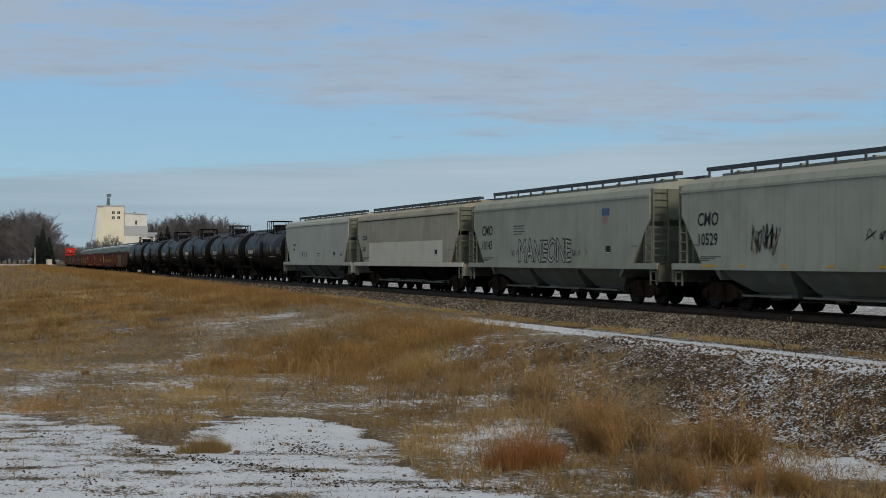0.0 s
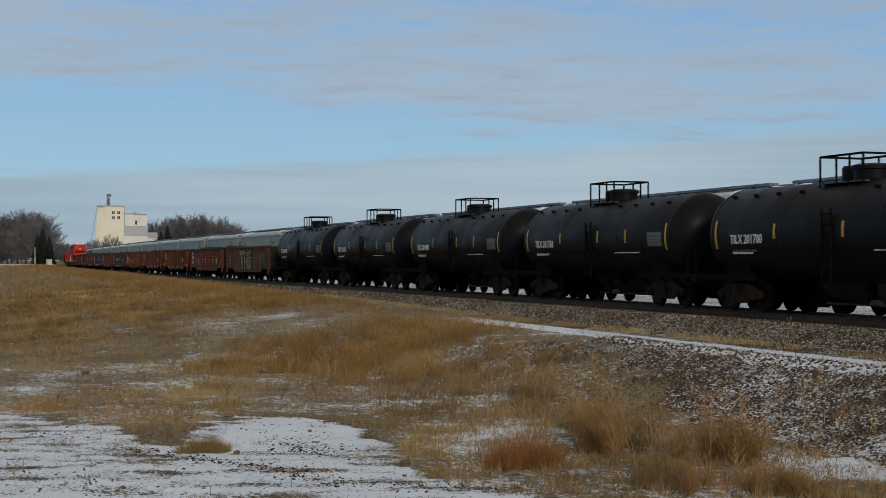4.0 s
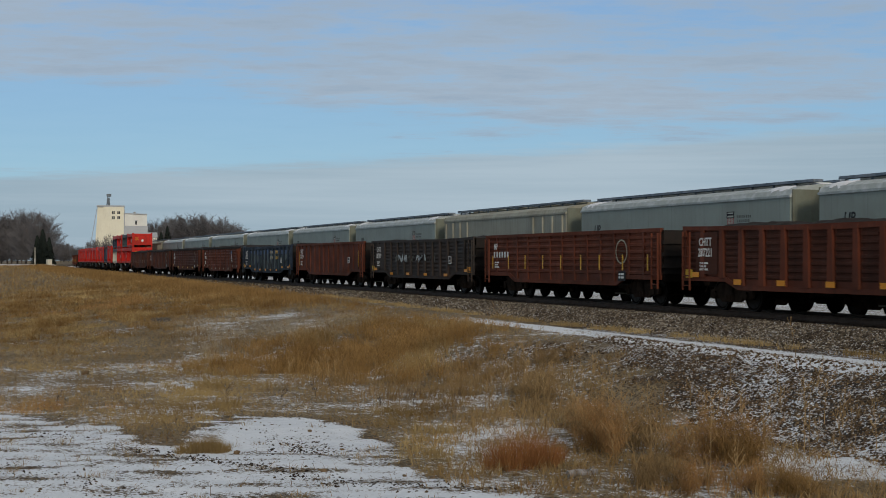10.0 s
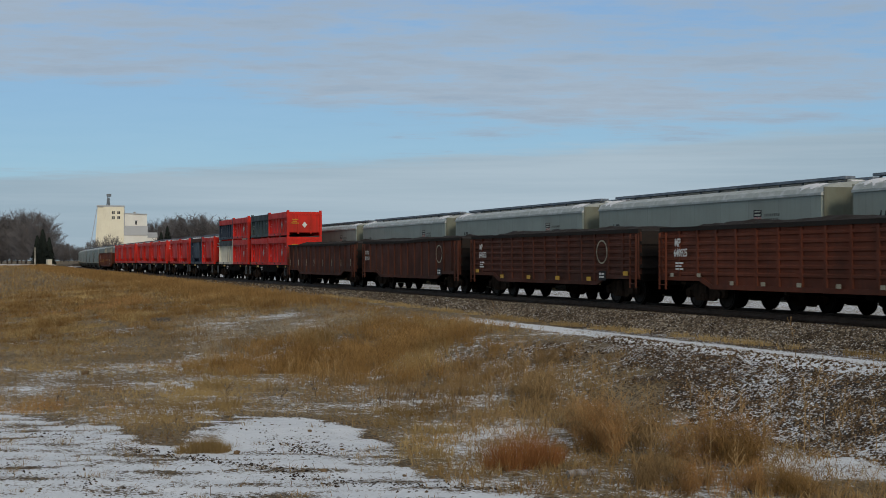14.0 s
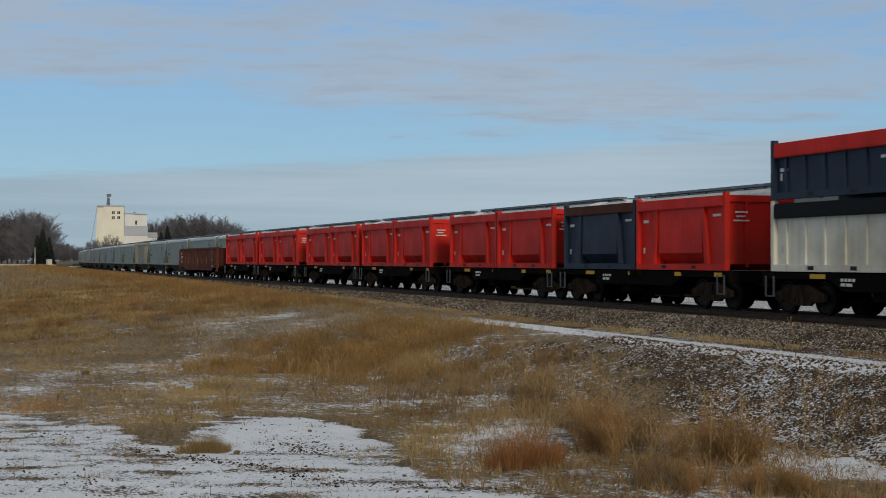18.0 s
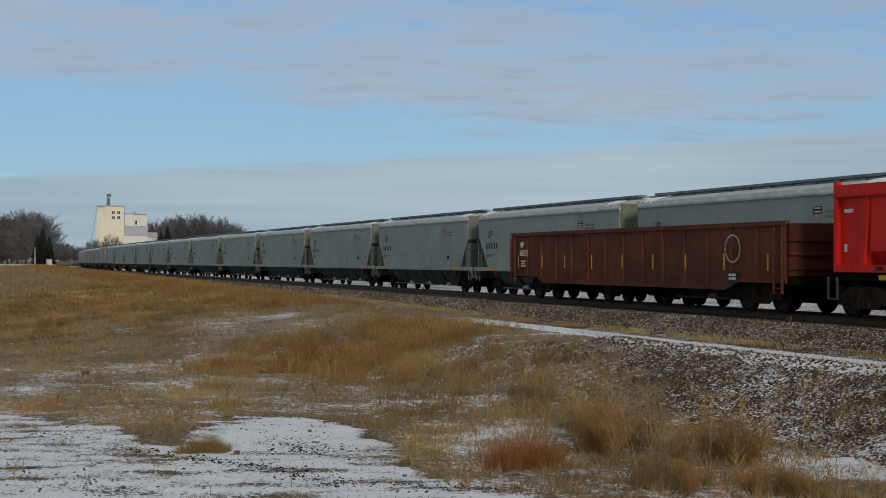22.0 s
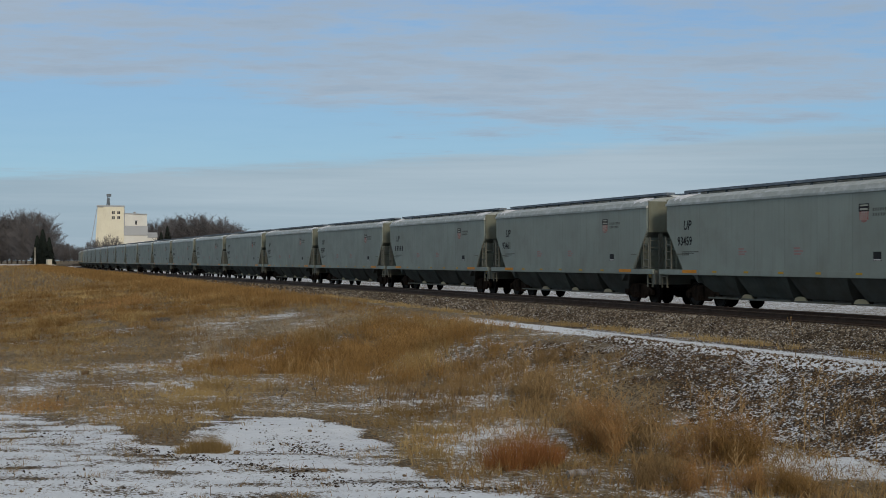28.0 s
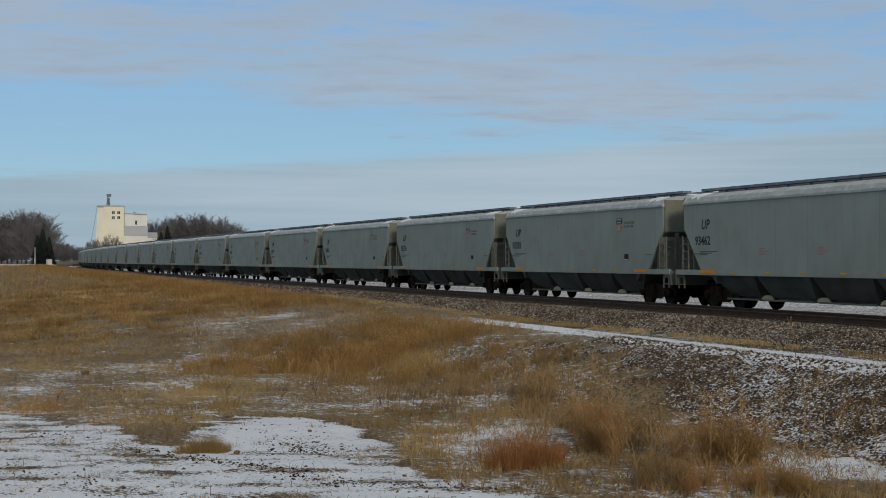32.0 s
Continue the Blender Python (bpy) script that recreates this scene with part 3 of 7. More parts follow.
# ---- covered hopper cars ----
def covered_hopper(line, label, paint, roof, lower, ends, length=17.69, sill=1.42, eave=3.95, top=4.42, bays=4,
                   ribs=0, snow=True, marks="UP", number="", reflectors=True, shield=True, far=False, group="", gap=0.1, scrawls=(), sprayed=None, extra=None, arches=False, sill_paint=None, print_size=0.58):
    car = thing("covered_hopper_car", label, "hopper car", group)
    h = length / 2 - (0.8 if line == "rear" else 0.95)            # half length of the body at its top
    W = 1.6
    # body: side sheets cut away at a slant below the ends
    cut, notch = sill + 1.55, 1.25
    side = [(-h, eave), (-h, cut), (-h + notch, sill), (h - notch, sill), (h, cut), (h, eave)]
    body = Shape().prism(side, -W, W)
    part("body", body, paint, car, bevel=0.03)
    rf = []
    for k in range(11):
        a = math.pi * k / 10
        rf.append((W * 1.0 * math.cos(a) if 0 < k < 10 else W * math.cos(a), eave + 0.02 + (top - eave - 0.08) * math.sin(a) ** 0.75))
    rf = [(W + 0.045, eave - 0.06), (W + 0.045, eave + 0.02)] + rf + [(-W - 0.045, eave + 0.02), (-W - 0.045, eave - 0.06)]
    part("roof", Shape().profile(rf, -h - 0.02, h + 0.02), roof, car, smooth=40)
    if ribs:
        for k in range(ribs):
            x = -h + 0.35 + k * (2 * h - 0.7) / (ribs - 1)
            if abs(x) < 3.6:
                continue
            for y in (-W, W):
                part("side_rib", Shape().box(x - 0.05, x + 0.05, min(y * 1.0, y * 1.05), max(y, y * 1.05), sill if abs(x) < h - notch else cut, eave - 0.12), paint, car)
    for y in (-1, 1):
        part("side_sill", Shape().box(-h - 0.55, h + 0.55, y * W - 0.05, y * W + 0.05, sill - 0.17, sill + 0.03), sill_paint or paint, car, bevel=0.01)
    # running board with its posts
    b = Shape()
    for y in (-0.62, 0.42):
        z = top + (gap if y < 0 else min(gap, 0.0))
        b.box(-h - 0.1, h + 0.1, y - (0.0 if line == "near" else 0.16), y + 0.22, z, z + (0.12 if line == "near" else 0.09))
    for k in range(int(2 * h / 1.35) + 1):
        x = -h + 0.1 + k * 1.35
        b.box(x - 0.03, x + 0.03, -0.66, -0.6, top - 0.12, top + gap + 0.01).box(x - 0.03, x + 0.03, 0.6, 0.66, top - 0.12, top + gap + 0.01)
    part("running_board", b, M["board"] if line == "near" else M["walkway"], car, "grating running board along the roof")
    t = Shape()
    t.box(-h + 0.4, h - 0.4, -0.34, 0.34, top - 0.08, top + 0.02)
    for k in range(5):
        x = -h + 1.4 + k * (2 * h - 2.8) / 4
        t.box(x - 0.06, x + 0.06, -0.4, 0.4, top, top + 0.07)
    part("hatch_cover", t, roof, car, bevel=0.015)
    if snow:
        for sgn, x0, x1, y0, y1 in ((1, 0.35, 1.6, -1.5, -1.04), (-1, 0.3, 1.3, -1.52, -1.0), (1, 0.1, 0.6, -0.6, 0.5), (-1, 0.1, 0.5, -0.5, 0.5)):
            # a thin drift that follows the curve of the roof and thins out at its rim
            q, nx, ny = Shape(), 8, 6
            p = []
            for k in (0, 1):
                for i in range(nx + 1):
                    for j in range(ny + 1):
                        fx, fy = i / nx, j / ny
                        y = y0 + (y1 - y0) * fy + 0.08 * math.sin(i * 1.9)
                        e = min(math.sin(math.pi * fx) ** 0.5, math.sin(math.pi * fy) ** 0.5)
                        z = eave + 0.02 + (top - eave - 0.08) * max(1 - (y / W) ** 2, 0.0) ** 0.375
                        p.append((sgn * (h - x0 - (x1 - x0) * (fx + 0.1 * (fy - 0.5))), y, z - 0.04 + (0.04 + 0.05 * e if k else 0.0)))
            m = (nx + 1) * (ny + 1)
            f = []
            for i in range(nx):
                for j in range(ny):
                    a = i * (ny + 1) + j
                    f += [(a, a + 1, a + ny + 2, a + ny + 1), (m + a, m + a + ny + 1, m + a + ny + 2, m + a + 1)]
            part("snow_patch", q.add(p, f), M["snow"], car, "thin drift of white snow", smooth=70)
    # hopper bays under the sill, their paint darkened for the shade there
    span = 2 * (h - 1.45)
    foot, deep = (0.52, 1.0) if arches else (0.6, 0.9)
    for k in range(bays):
        x = -span / 2 + (k + 0.5) * span / bays
        w = span / bays / 2
        # each bay narrows downwards, the outermost ones most on the side of the bogie
        x0, x1 = x - w * (0.78 if k else 0.2), x + w * (0.78 if k < bays - 1 else 0.2)
        rings = []
        for f in (0.0, 0.15, 0.6, 1.0):
            a, b = x - w + (x0 - x + w) * f, x + w + (x1 - x - w) * f
            y, z = W - 0.06 + (deep - W + 0.06) * f ** 1.25, sill + (foot - sill) * f
            rings.append([(a, -y, z), (b, -y, z), (b, y, z), (a, y, z)])
        bay = part("hopper_bay", Shape().loft(rings), lower, car, "grimy hopper bay, darkened for shade under the body")
        # added tan plate in place of the bright arched opening between bays
        if arches and k:
            s = Shape().prism([(x - w - 0.38, foot - 0.1), (x - w + 0.38, foot - 0.1), (x - w + 0.28, foot + 0.02), (x - w + 0.12, foot + 0.06), (x - w - 0.12, foot + 0.06), (x - w - 0.28, foot + 0.02)], -0.98, -0.93)
            part("arch_plate", s, M["arch_tan"], car, "added tan arch in place of a bright opening between bays")
        if not far:
            part("outlet_gate", Shape().box(x0 + 0.1, x1 - 0.1, -0.85, 0.85, foot - 0.14, foot + 0.01).box(x - 0.05, x + 0.05, -1.25, -0.8, foot - 0.12, foot - 0.05).box(x - 0.3, x + 0.3, -0.5, 0.5, 0.36, foot - 0.12), M["sooty_grey"], bay)
            part("gate_rail", Shape().box(x0 - 0.2, x1 + 0.2, -1.27, -1.22, foot - 0.13, foot - 0.07), M["end_grey"], bay, "thin grey rail of the outlet gate")
    # added black backing gives the gaps between bays their deep shade
    part("inner_sheet", Shape().box(-span / 2 + 0.9, span / 2 - 0.9, -0.62, 0.62, foot + 0.12, sill - 0.02), M["steel"], car, "black backing that stands in for shade between the bays")
    part("centre_sill", Shape().box(-h - 0.6, h + 0.6, -0.26, 0.26, 0.72, 1.05), M["steel"], car)
    # open ends: slope sheet, platform, posts, ladders
    for sgn in (-1, 1):
        e = Shape()
        e.prism([(sgn * (h - 0.02), cut + 0.02), (sgn * (h - 0.02), cut - 0.1), (sgn * (h - 2.3), 0.95), (sgn * (h - 2.3), 1.2)], -W + 0.05, W - 0.05)
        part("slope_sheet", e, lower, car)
        part("end_platform", Shape().box(*sorted((sgn * (h - 0.9), sgn * (h + 0.62))), -W, W, sill - 0.14, sill - 0.02).box(*sorted((sgn * (h + 0.5), sgn * (h + 0.64))), -W, W, 0.85, sill - 0.02), ends, car)
        part("end_sheet", Shape().box(*sorted((sgn * (h + 0.02), sgn * (h + 0.07))), -1.56, 1.56, cut - 0.05, eave + 0.2), M["olive_end"], car, "olive-stained end sheet")
        part("end_guard", Shape().box(*sorted((sgn * (h - 0.62), sgn * (h - 0.57))), -1.52, 1.52, sill - 0.02, sill + 0.78), M["olive_end"], car, "olive-stained lower end plate")
        for y in (-1.05, 1.05):
            part("end_post", Shape().box(*sorted((sgn * (h + 0.02), sgn * (h + 0.14))), y - 0.06, y + 0.06, sill, cut - 0.1), ends, car)
        part("corner_brace", Shape().tube((sgn * (h - notch + 0.1), -1.55, sill + 0.05), (sgn * (h + 0.02), -1.55, cut + 0.1), 0.03), ends, car)
        rail_paint = M["olive_end"] if line == "near" else M["end_grey"]
        for y in (-1,):
            part("end_ladder", ladder(sgn * (h + 0.16), -1.56, sill - 0.05, eave + 0.2 if line == "near" else sill + 1.3, 0.56, rungs=11 if line == "near" else 5, along="y"), rail_paint, car, "steel end ladder")
            part("side_ladder", ladder(sgn * (h - 0.12) - 0.2, y * (W - 0.03), sill - 0.02, sill + 1.15, 0.4, rungs=4), rail_paint, car)
            part("step_ladder", ladder(sgn * (h + 0.2) - 0.2, y * (W - 0.03), sill - 0.68, sill - 0.1, 0.4, rungs=2), rail_paint, car)
            part("grab_iron", Shape().tube((sgn * (h - 0.85), y * (W + 0.06), sill + 0.62), (sgn * (h - 1.25), y * (W + 0.06), sill + 0.62), 0.018), rail_paint, car)
    bw = Shape().lathe([(-0.02, 0.27), (-0.025, 0.3), (0.025, 0.3), (0.02, 0.27)], 16, "x")
    bw.box(-0.015, 0.015, -0.28, 0.28, -0.02, 0.02).box(-0.015, 0.015, -0.02, 0.02, -0.28, 0.28).shifted(h + 0.72, 0.5, sill + 0.55)
    part("brake_wheel", bw, M["steel"], car)
    part("brake_stand", Shape().box(h + 0.3, h + 0.66, 0.1, 0.6, sill - 0.1, sill + 0.5), M["end_grey"], car, bevel=0.02)
    if line == "rear":
        part("corner_reflector", Shape().box(-h + notch + 0.05, -h + notch + 1.1, -W - 0.057, -W - 0.05, sill - 0.1, sill + 0.02), M["orange"], car, "orange corner reflector")
        part("corner_reflector", Shape().box(h - notch - 1.1, h - notch - 0.05, -W - 0.057, -W - 0.05, sill - 0.1, sill + 0.02), M["orange"], car, "orange corner reflector")
        part("brake_lever", Shape().box(h - 0.1, h + 0.35, -1.5, -1.36, sill - 0.3, sill - 0.14), M["yellow"], car, "dull yellow brake lever")
    if reflectors:
        for k in range(7):
            x = -h + notch + 0.1 + k * (2 * h - 2 * notch - 0.8) / 6
            part("reflector", Shape().box(x, x + (0.8 if k == 0 else 0.3), -W - 0.056, -W - 0.05, sill - 0.075, sill - 0.005), M["yellow"], car, "yellow reflector strip")
    if marks:
        part("reporting_mark", letters(marks, *((0.5, M["black"], 0.95, 0.22) if line == "rear" else (print_size, M["black"], 0.95, 0.12))), None, car, at=(-h + (1.28 if line == "rear" else 1.0), -W - 0.003, eave - (1.0 if line == "rear" else 1.12)))
        if number:
            part("car_number", letters(number, *((0.46, M["black"], 0.95) if line == "rear" else (print_size * 0.9, M["black"], 0.95))), None, car, at=(-h + (0.85 if line == "rear" else 1.0), -W - 0.003, eave - (1.58 if line == "rear" else 1.72)))
        else:
            part("car_number", bars([[0.16] * 5], -h + 1.05, eave - 1.57, 0.3, -W - 0.001), M["black"], car)
        part("small_print", bars([[0.5, 0.7], [0.12, 0.5, 0.2], [0.1, 0.4]], -h + 1.2, eave - (1.85 if line == "rear" else 2.1), 0.035, -W - 0.001), M["sooty_grey"], car)
    if shield:
        for x in (-h + 5.2, -h + 8.6):
            part("warning_stencil", bars([[0.35], [0.28, 0.2], [0.4]], x, sill + 0.75, 0.06, -W - 0.001), M["faded_red"], car)
        x = h - 4.0
        z = eave - 0.42
        top_bar = part("shield_top", Shape().box(x, x + 0.5, -W - 0.006, -W - 0.001, z - 0.24, z), M["black"], car, "dark blue shield top")
        part("shield_band", Shape().box(x + 0.06, x + 0.44, -W - 0.009, -W - 0.006, z - 0.08, z - 0.03), M["pale_paint"], top_bar)
        part("shield_band", Shape().box(x + 0.06, x + 0.44, -W - 0.009, -W - 0.006, z - 0.2, z - 0.14), M["pale_paint"], top_bar)
        part("shield_field", Shape().box(x + 0.03, x + 0.47, -W - 0.004, -W - 0.001, z - 0.5, z - 0.24), M["pale_paint"], car)
        for k in range(5):
            part("shield_stripe", Shape().box(x + 0.04 + k * 0.095, x + 0.085 + k * 0.095, -W - 0.006, -W - 0.001, z - (0.5, 0.56, 0.58, 0.56, 0.5)[k], z - 0.24), M["shield_red"], car, "faded red shield stripe")
        part("slogan_print", bars([[0.06, 0.07, 0.05, 0.07, 0.06, 0.07, 0.06, 0.07], [0.07, 0.08, 0.06, 0.07, 0.06, 0.05, 0.07]], x + 0.68, eave - 0.66, 0.095, -W - 0.001), M["sooty_grey"], car)
    part("data_plate", Shape().box(h - 3.3, h - 2.92, -W - 0.006, -W - 0.001, sill + 0.36, sill + 0.64), M["black"], car, "small black data plate")
    part("plate_print", Shape().box(h - 3.28, h - 2.94, -W - 0.009, -W - 0.006, sill + 0.375, sill + 0.42), M["white"], car)
    for x0, x1, z0, z1, ink, seed in scrawls:
        # outlined throw-up letters: leaning strokes, loops and an underline, in one ink
        rnd = random.Random(seed)
        x = x0
        while x < x1:
            w = rnd.uniform(0.35, 0.6)
            part("graffiti", scribble(rnd, x, w, z0, z1, 0.05 if z1 - z0 > 0.5 else 0.035, -W - 0.006), M[ink], car, "sprayed graffiti strokes")
            x += w + 0.02
    if sprayed:
        text, x, z, size, sq, fill, rim = sprayed
        part("graffiti_fill", letters(text, size, M[fill], sq, 0.08, 0.0, 0.05), None, car, "pale sprayed letter fill", at=(x, -W - 0.004, z))
        part("graffiti", letters(text, size, M[rim], sq, 0.08, 0.028, 0.05), None, car, "sprayed letter outlines", at=(x, -W - 0.008, z))
    if extra:
        for name, x0, x1, z0, z1, m, lab in extra:
            part(name, Shape().box(x0, x1, -W - 0.005, -W - 0.001, z0, z1), M[m], car, lab)
    add_gear(car, line, length / 2, length / 2 - 2.55)
    return car


# ---- tank cars ----
def tank_car(number, length=14.72):
    car = thing("tank_car", "black tank car with a railed dome platform and yellow dashes", "tank car", "tank cars of the passing train")
    h, R, zc = length / 2 - 0.62, 1.43, 2.34
    rows = []
    for k in range(7):
        a = math.pi / 2 * k / 6
        rows.append((-h + 0.75 - 0.75 * math.cos(a), max(R * math.sin(a), 0.02)))
    rows += [(-h * 0.45, R), (h * 0.45, R)]
    for k in range(7):
        a = math.pi / 2 * (6 - k) / 6
        rows.append((h - 0.75 + 0.75 * math.cos(a), max(R * math.sin(a), 0.02)))
    part("tank", Shape().lathe(rows, 44).shifted(z=zc), M["tank_black"], car, "glossy black tank shell", smooth=40)
    for x in (-h + 0.78, -h * 0.33, h * 0.33, h - 0.78):
        part("weld_band", Shape().lathe([(x - 0.045, R), (x - 0.04, R + 0.004), (x + 0.04, R + 0.004), (x + 0.045, R)], 44).shifted(z=zc), M["tank_black"], car, smooth=40)
    # manway, railed platform
    part("manway", Shape().lathe([(0.0, 0.5), (0.3, 0.5), (0.32, 0.56), (0.42, 0.56), (0.47, 0.4)], 20, "z").shifted(0.05, 0, zc + R - 0.06), M["tank_black"], car, smooth=40)
    part("valve_housing", Shape().lathe([(0.0, 0.34), (0.4, 0.34), (0.46, 0.28)], 16, "z").shifted(-0.75, 0, zc + R - 0.06), M["tank_black"], car, smooth=40)
    for y in (-0.72, 0.5):
        part("platform", Shape().box(-1.35, 0.6, y, y + 0.22, zc + R - 0.1, zc + R - 0.06), M["board"], car)
    r = Shape()
    for y in (-0.7, 0.7):
        for x in (-1.35, -0.6, 0.0, 0.6):
            part("railing_post", Shape().tube((x, y, zc + R - 0.25), (x, y, zc + R + 0.66), 0.032), M["steel"], car)
        r.tube((-1.35, y, zc + R + 0.66), (0.6, y, zc + R + 0.66), 0.032)
    for x in (-1.35, 0.6):
        r.tube((x, -0.7, zc + R + 0.66), (x, 0.7, zc + R + 0.66), 0.032)
    part("top_rail", r, M["steel"], car)
    for y in (-1, 1):
        part("ladder", ladder(-0.2, y * 1.46, 0.95, zc + 0.6, rungs=7), M["steel"], car)
        for x0, x1 in ((-h - 0.3, -h + 3.0), (h - 3.0, h + 0.3)):
            part("side_sill", Shape().box(x0, x1, y * 1.3 - 0.06, y * 1.3 + 0.06, 0.95, 1.15), M["steel"], car)
        part("grab_rail", Shape().tube((-h + 0.4, y * 1.48, 1.85), (h - 0.4, y * 1.48, 1.85), 0.018), M["steel"], car)
    for s in (-1, 1):
        part("saddle", Shape().prism([(s * (h - 1.2), 1.0), (s * (h - 2.5), 1.0), (s * (h - 2.3), 1.9), (s * (h - 1.4), 1.9)], -1.15, 1.15), M["steel"], car)
        part("end_sill", Shape().box(*sorted((s * (h - 2.6), s * (h + 0.45))), -0.3, 0.3, 0.72, 1.1).box(*sorted((s * (h + 0.3), s * (h + 0.45))), -1.5, 1.5, 0.85, 1.12), M["steel"], car)
        e = Shape()
        for y in (-1.35, 1.35):
            e.tube((s * (h + 0.35), y, 1.1), (s * (h + 0.35), y, 2.0), 0.025)
        e.tube((s * (h + 0.35), -1.35, 2.0), (s * (h + 0.35), 1.35, 2.0), 0.025)
        part("end_railing", e, M["steel"], car)
    # print on the curved side, laid on a band just off the shell
    def on_shell(x0, x1, z0, z1, lift=0.008):
        s, n = Shape(), max(2, int((z1 - z0) / 0.12) + 1)
        p = []
        for k in range(n):
            z = z0 + (z1 - z0) * k / (n - 1)
            y = -math.sqrt(max((R + lift) ** 2 - (z - zc) ** 2, 0.01))
            p += [(x0, y, z), (x1, y, z)]
        return s.add(p, [(2 * k, 2 * k + 1, 2 * k + 3, 2 * k + 2) for k in range(n - 1)])
    for x, z0, z1 in ((-5.8, 1.9, 2.77), (-2.6, 2.17, 2.6), (0.65, 2.17, 2.6), (2.85, 2.15, 2.62), (5.72, 1.9, 2.77)):
        part("reflector_dash", on_shell(x, x + 0.1, z0, z1), M["yellow"], car, "yellow vertical dash")
    part("car_number", letters(number, 0.38, M["white"], 0.86), None, car, at=(-4.9, -R - 0.012, 2.05))
    part("small_print", bars([[0.3, 0.2, 0.4, 0.3], [0.35, 0.5, 0.2]], -4.8, 1.82, 0.05, -R + 0.03), M["white"], car)
    panel = part("data_panel", on_shell(4.5, 5.5, 2.02, 2.5), M["sooty_grey"], car, "dull grey data panel")
    for k in range(4):
        part("panel_print", on_shell(4.55, 5.45 - 0.12 * (k % 2), 2.06 + k * 0.11, 2.12 + k * 0.11, 0.014), M["end_grey"], panel)
    # a row of short dark ticks along the upper shell
    for x in (-5.6, -4.4, -3.2, -2.0, 1.4, 2.6, 3.8, 5.0):
        part("jacket_lug", Shape().box(x, x + 0.14, -0.93, -0.84, zc + 1.11, zc + 1.19), M["steel"], car)
    part("small_print", bars([[0.6, 0.2, 0.7, 0.3]], 1.9, 1.8, 0.05, -R + 0.10), M["white"], car)
    part("bottom_outlet", Shape().lathe([(0.0, 0.16), (0.3, 0.16), (0.34, 0.3), (0.4, 0.3)], 14, "z").shifted(0, 0, 0.62), M["steel"], car)
    add_gear(car, "near", length / 2, h - 1.7)
    return car


# ---- gondola cars ----
def gondola(label, paint, length=17.9, top=2.55, posts=15, drop=True, load=0.0, wavy=0.0, plates=(), dashes=None, seed=0, scrawl=None, mark=None, emblem=False, big=None, panels=None, corrugated=False, stout=False, sooty_top=False, tags=(), shield=False, end_paint=None):
    car = thing("gondola_car", label, "gondola car", "gondola cars of the passing train")
    rnd = random.Random(seed)
    h, W, floor_z = length / 2 - 0.75, 1.45, 1.1
    b = Shape()
    low = 0.78 if drop else 0.95
    side = [(-h, top), (-h, 1.05), (-h + 2.6, 1.05), (-h + 3.3, low), (h - 3.3, low), (h - 2.6, 1.05), (h, 1.05), (h, top)]
    for y in (-1, 1):
        part("side_wall", Shape().prism(side, *sorted((y * W, y * (W - 0.07)))), paint, car, bevel=0.01)
        # top chord, bowed a little by years of loading
        n, c = 24, []
        for k in range(n + 1):
            x = -h + 2 * h * k / n
            dz = wavy * (math.sin(k * 0.55 + seed) * 0.25 + 0.5 * math.sin(k * 0.27 + seed * 2)) - wavy * 1.5 * math.sin(math.pi * k / n)
            c.append([(x, y * W - 0.07, top + dz - 0.06), (x, y * W + 0.07, top + dz - 0.06), (x, y * W + 0.07, top + dz + 0.07), (x, y * W - 0.07, top + dz + 0.07)])
        part("top_chord", Shape().loft(c), M["scrap"] if sooty_top else paint, car)
        part("side_sill", Shape().prism([(-h, 1.05), (-h, 0.9), (-h + 2.55, 0.9), (-h + 3.25, low - 0.12), (h - 3.25, low - 0.12), (h - 2.55, 0.9), (h, 0.9), (h, 1.05), (h - 2.6, 1.05), (h - 3.3, low + 0.02), (-h + 3.3, low + 0.02), (-h + 2.6, 1.05)], *sorted((y * (W + 0.06), y * (W - 0.02)))), paint, car)
    for k in range(posts):
        x = -h + 0.12 + k * (2 * h - 0.24) / (posts - 1)
        z0 = 1.0 if abs(x) > h - 2.9 else low
        a, b, d = (0.15, 0.11, 0.09) if stout else (0.075, 0.055, 0.055)
        part("side_post", Shape().prism([(x - a, z0), (x + a, z0), (x + b, top - 0.05), (x - b, top - 0.05)], -W - d, -W + 0.005), paint, car, bevel=0.012 if stout else 0.0)
        if k % 2 == 0:
            part("side_post", Shape().box(x - 0.08, x + 0.08, W - 0.005, W + 0.1, z0, top - 0.05), paint, car)
    if stout and not panels:
        # pressed dents between the posts
        step = (2 * h - 0.24) / (posts - 1)
        for k in range(posts - 1):
            x = -h + 0.12 + k * step
            z0 = 1.16 if abs(x + step / 2) > h - 3.3 else low + 0.2
            rim = [(-W + 0.03, z0), (-W - 0.002, z0)]
            for j in range(7):
                z = z0 + 0.08 + j * (top - 0.2 - z0) / 7
                rim += [(-W - 0.002, z - 0.065), (-W - 0.037, z - 0.03), (-W - 0.037, z + 0.03), (-W - 0.002, z + 0.065)]
            dents = Shape().profile(rim + [(-W - 0.002, top - 0.1), (-W + 0.03, top - 0.1)], x + 0.2, x + step - 0.2)
            # on red cars the panels are darker than the posts
            part("side_panel", dents, M["gon_dark"] if paint is M["gon_red"] else paint, car, "darker pressed side panel")
    if corrugated:
        for k in range(6):
            z = 1.12 + k * (top - 1.35) / 5
            part("side_corrugation", Shape().profile([(-W - 0.04, z - 0.035), (-W - 0.04, z + 0.035), (-W + 0.004, z + 0.075), (-W + 0.004, z - 0.075)], -h + 0.15, h - 0.15), paint, car)
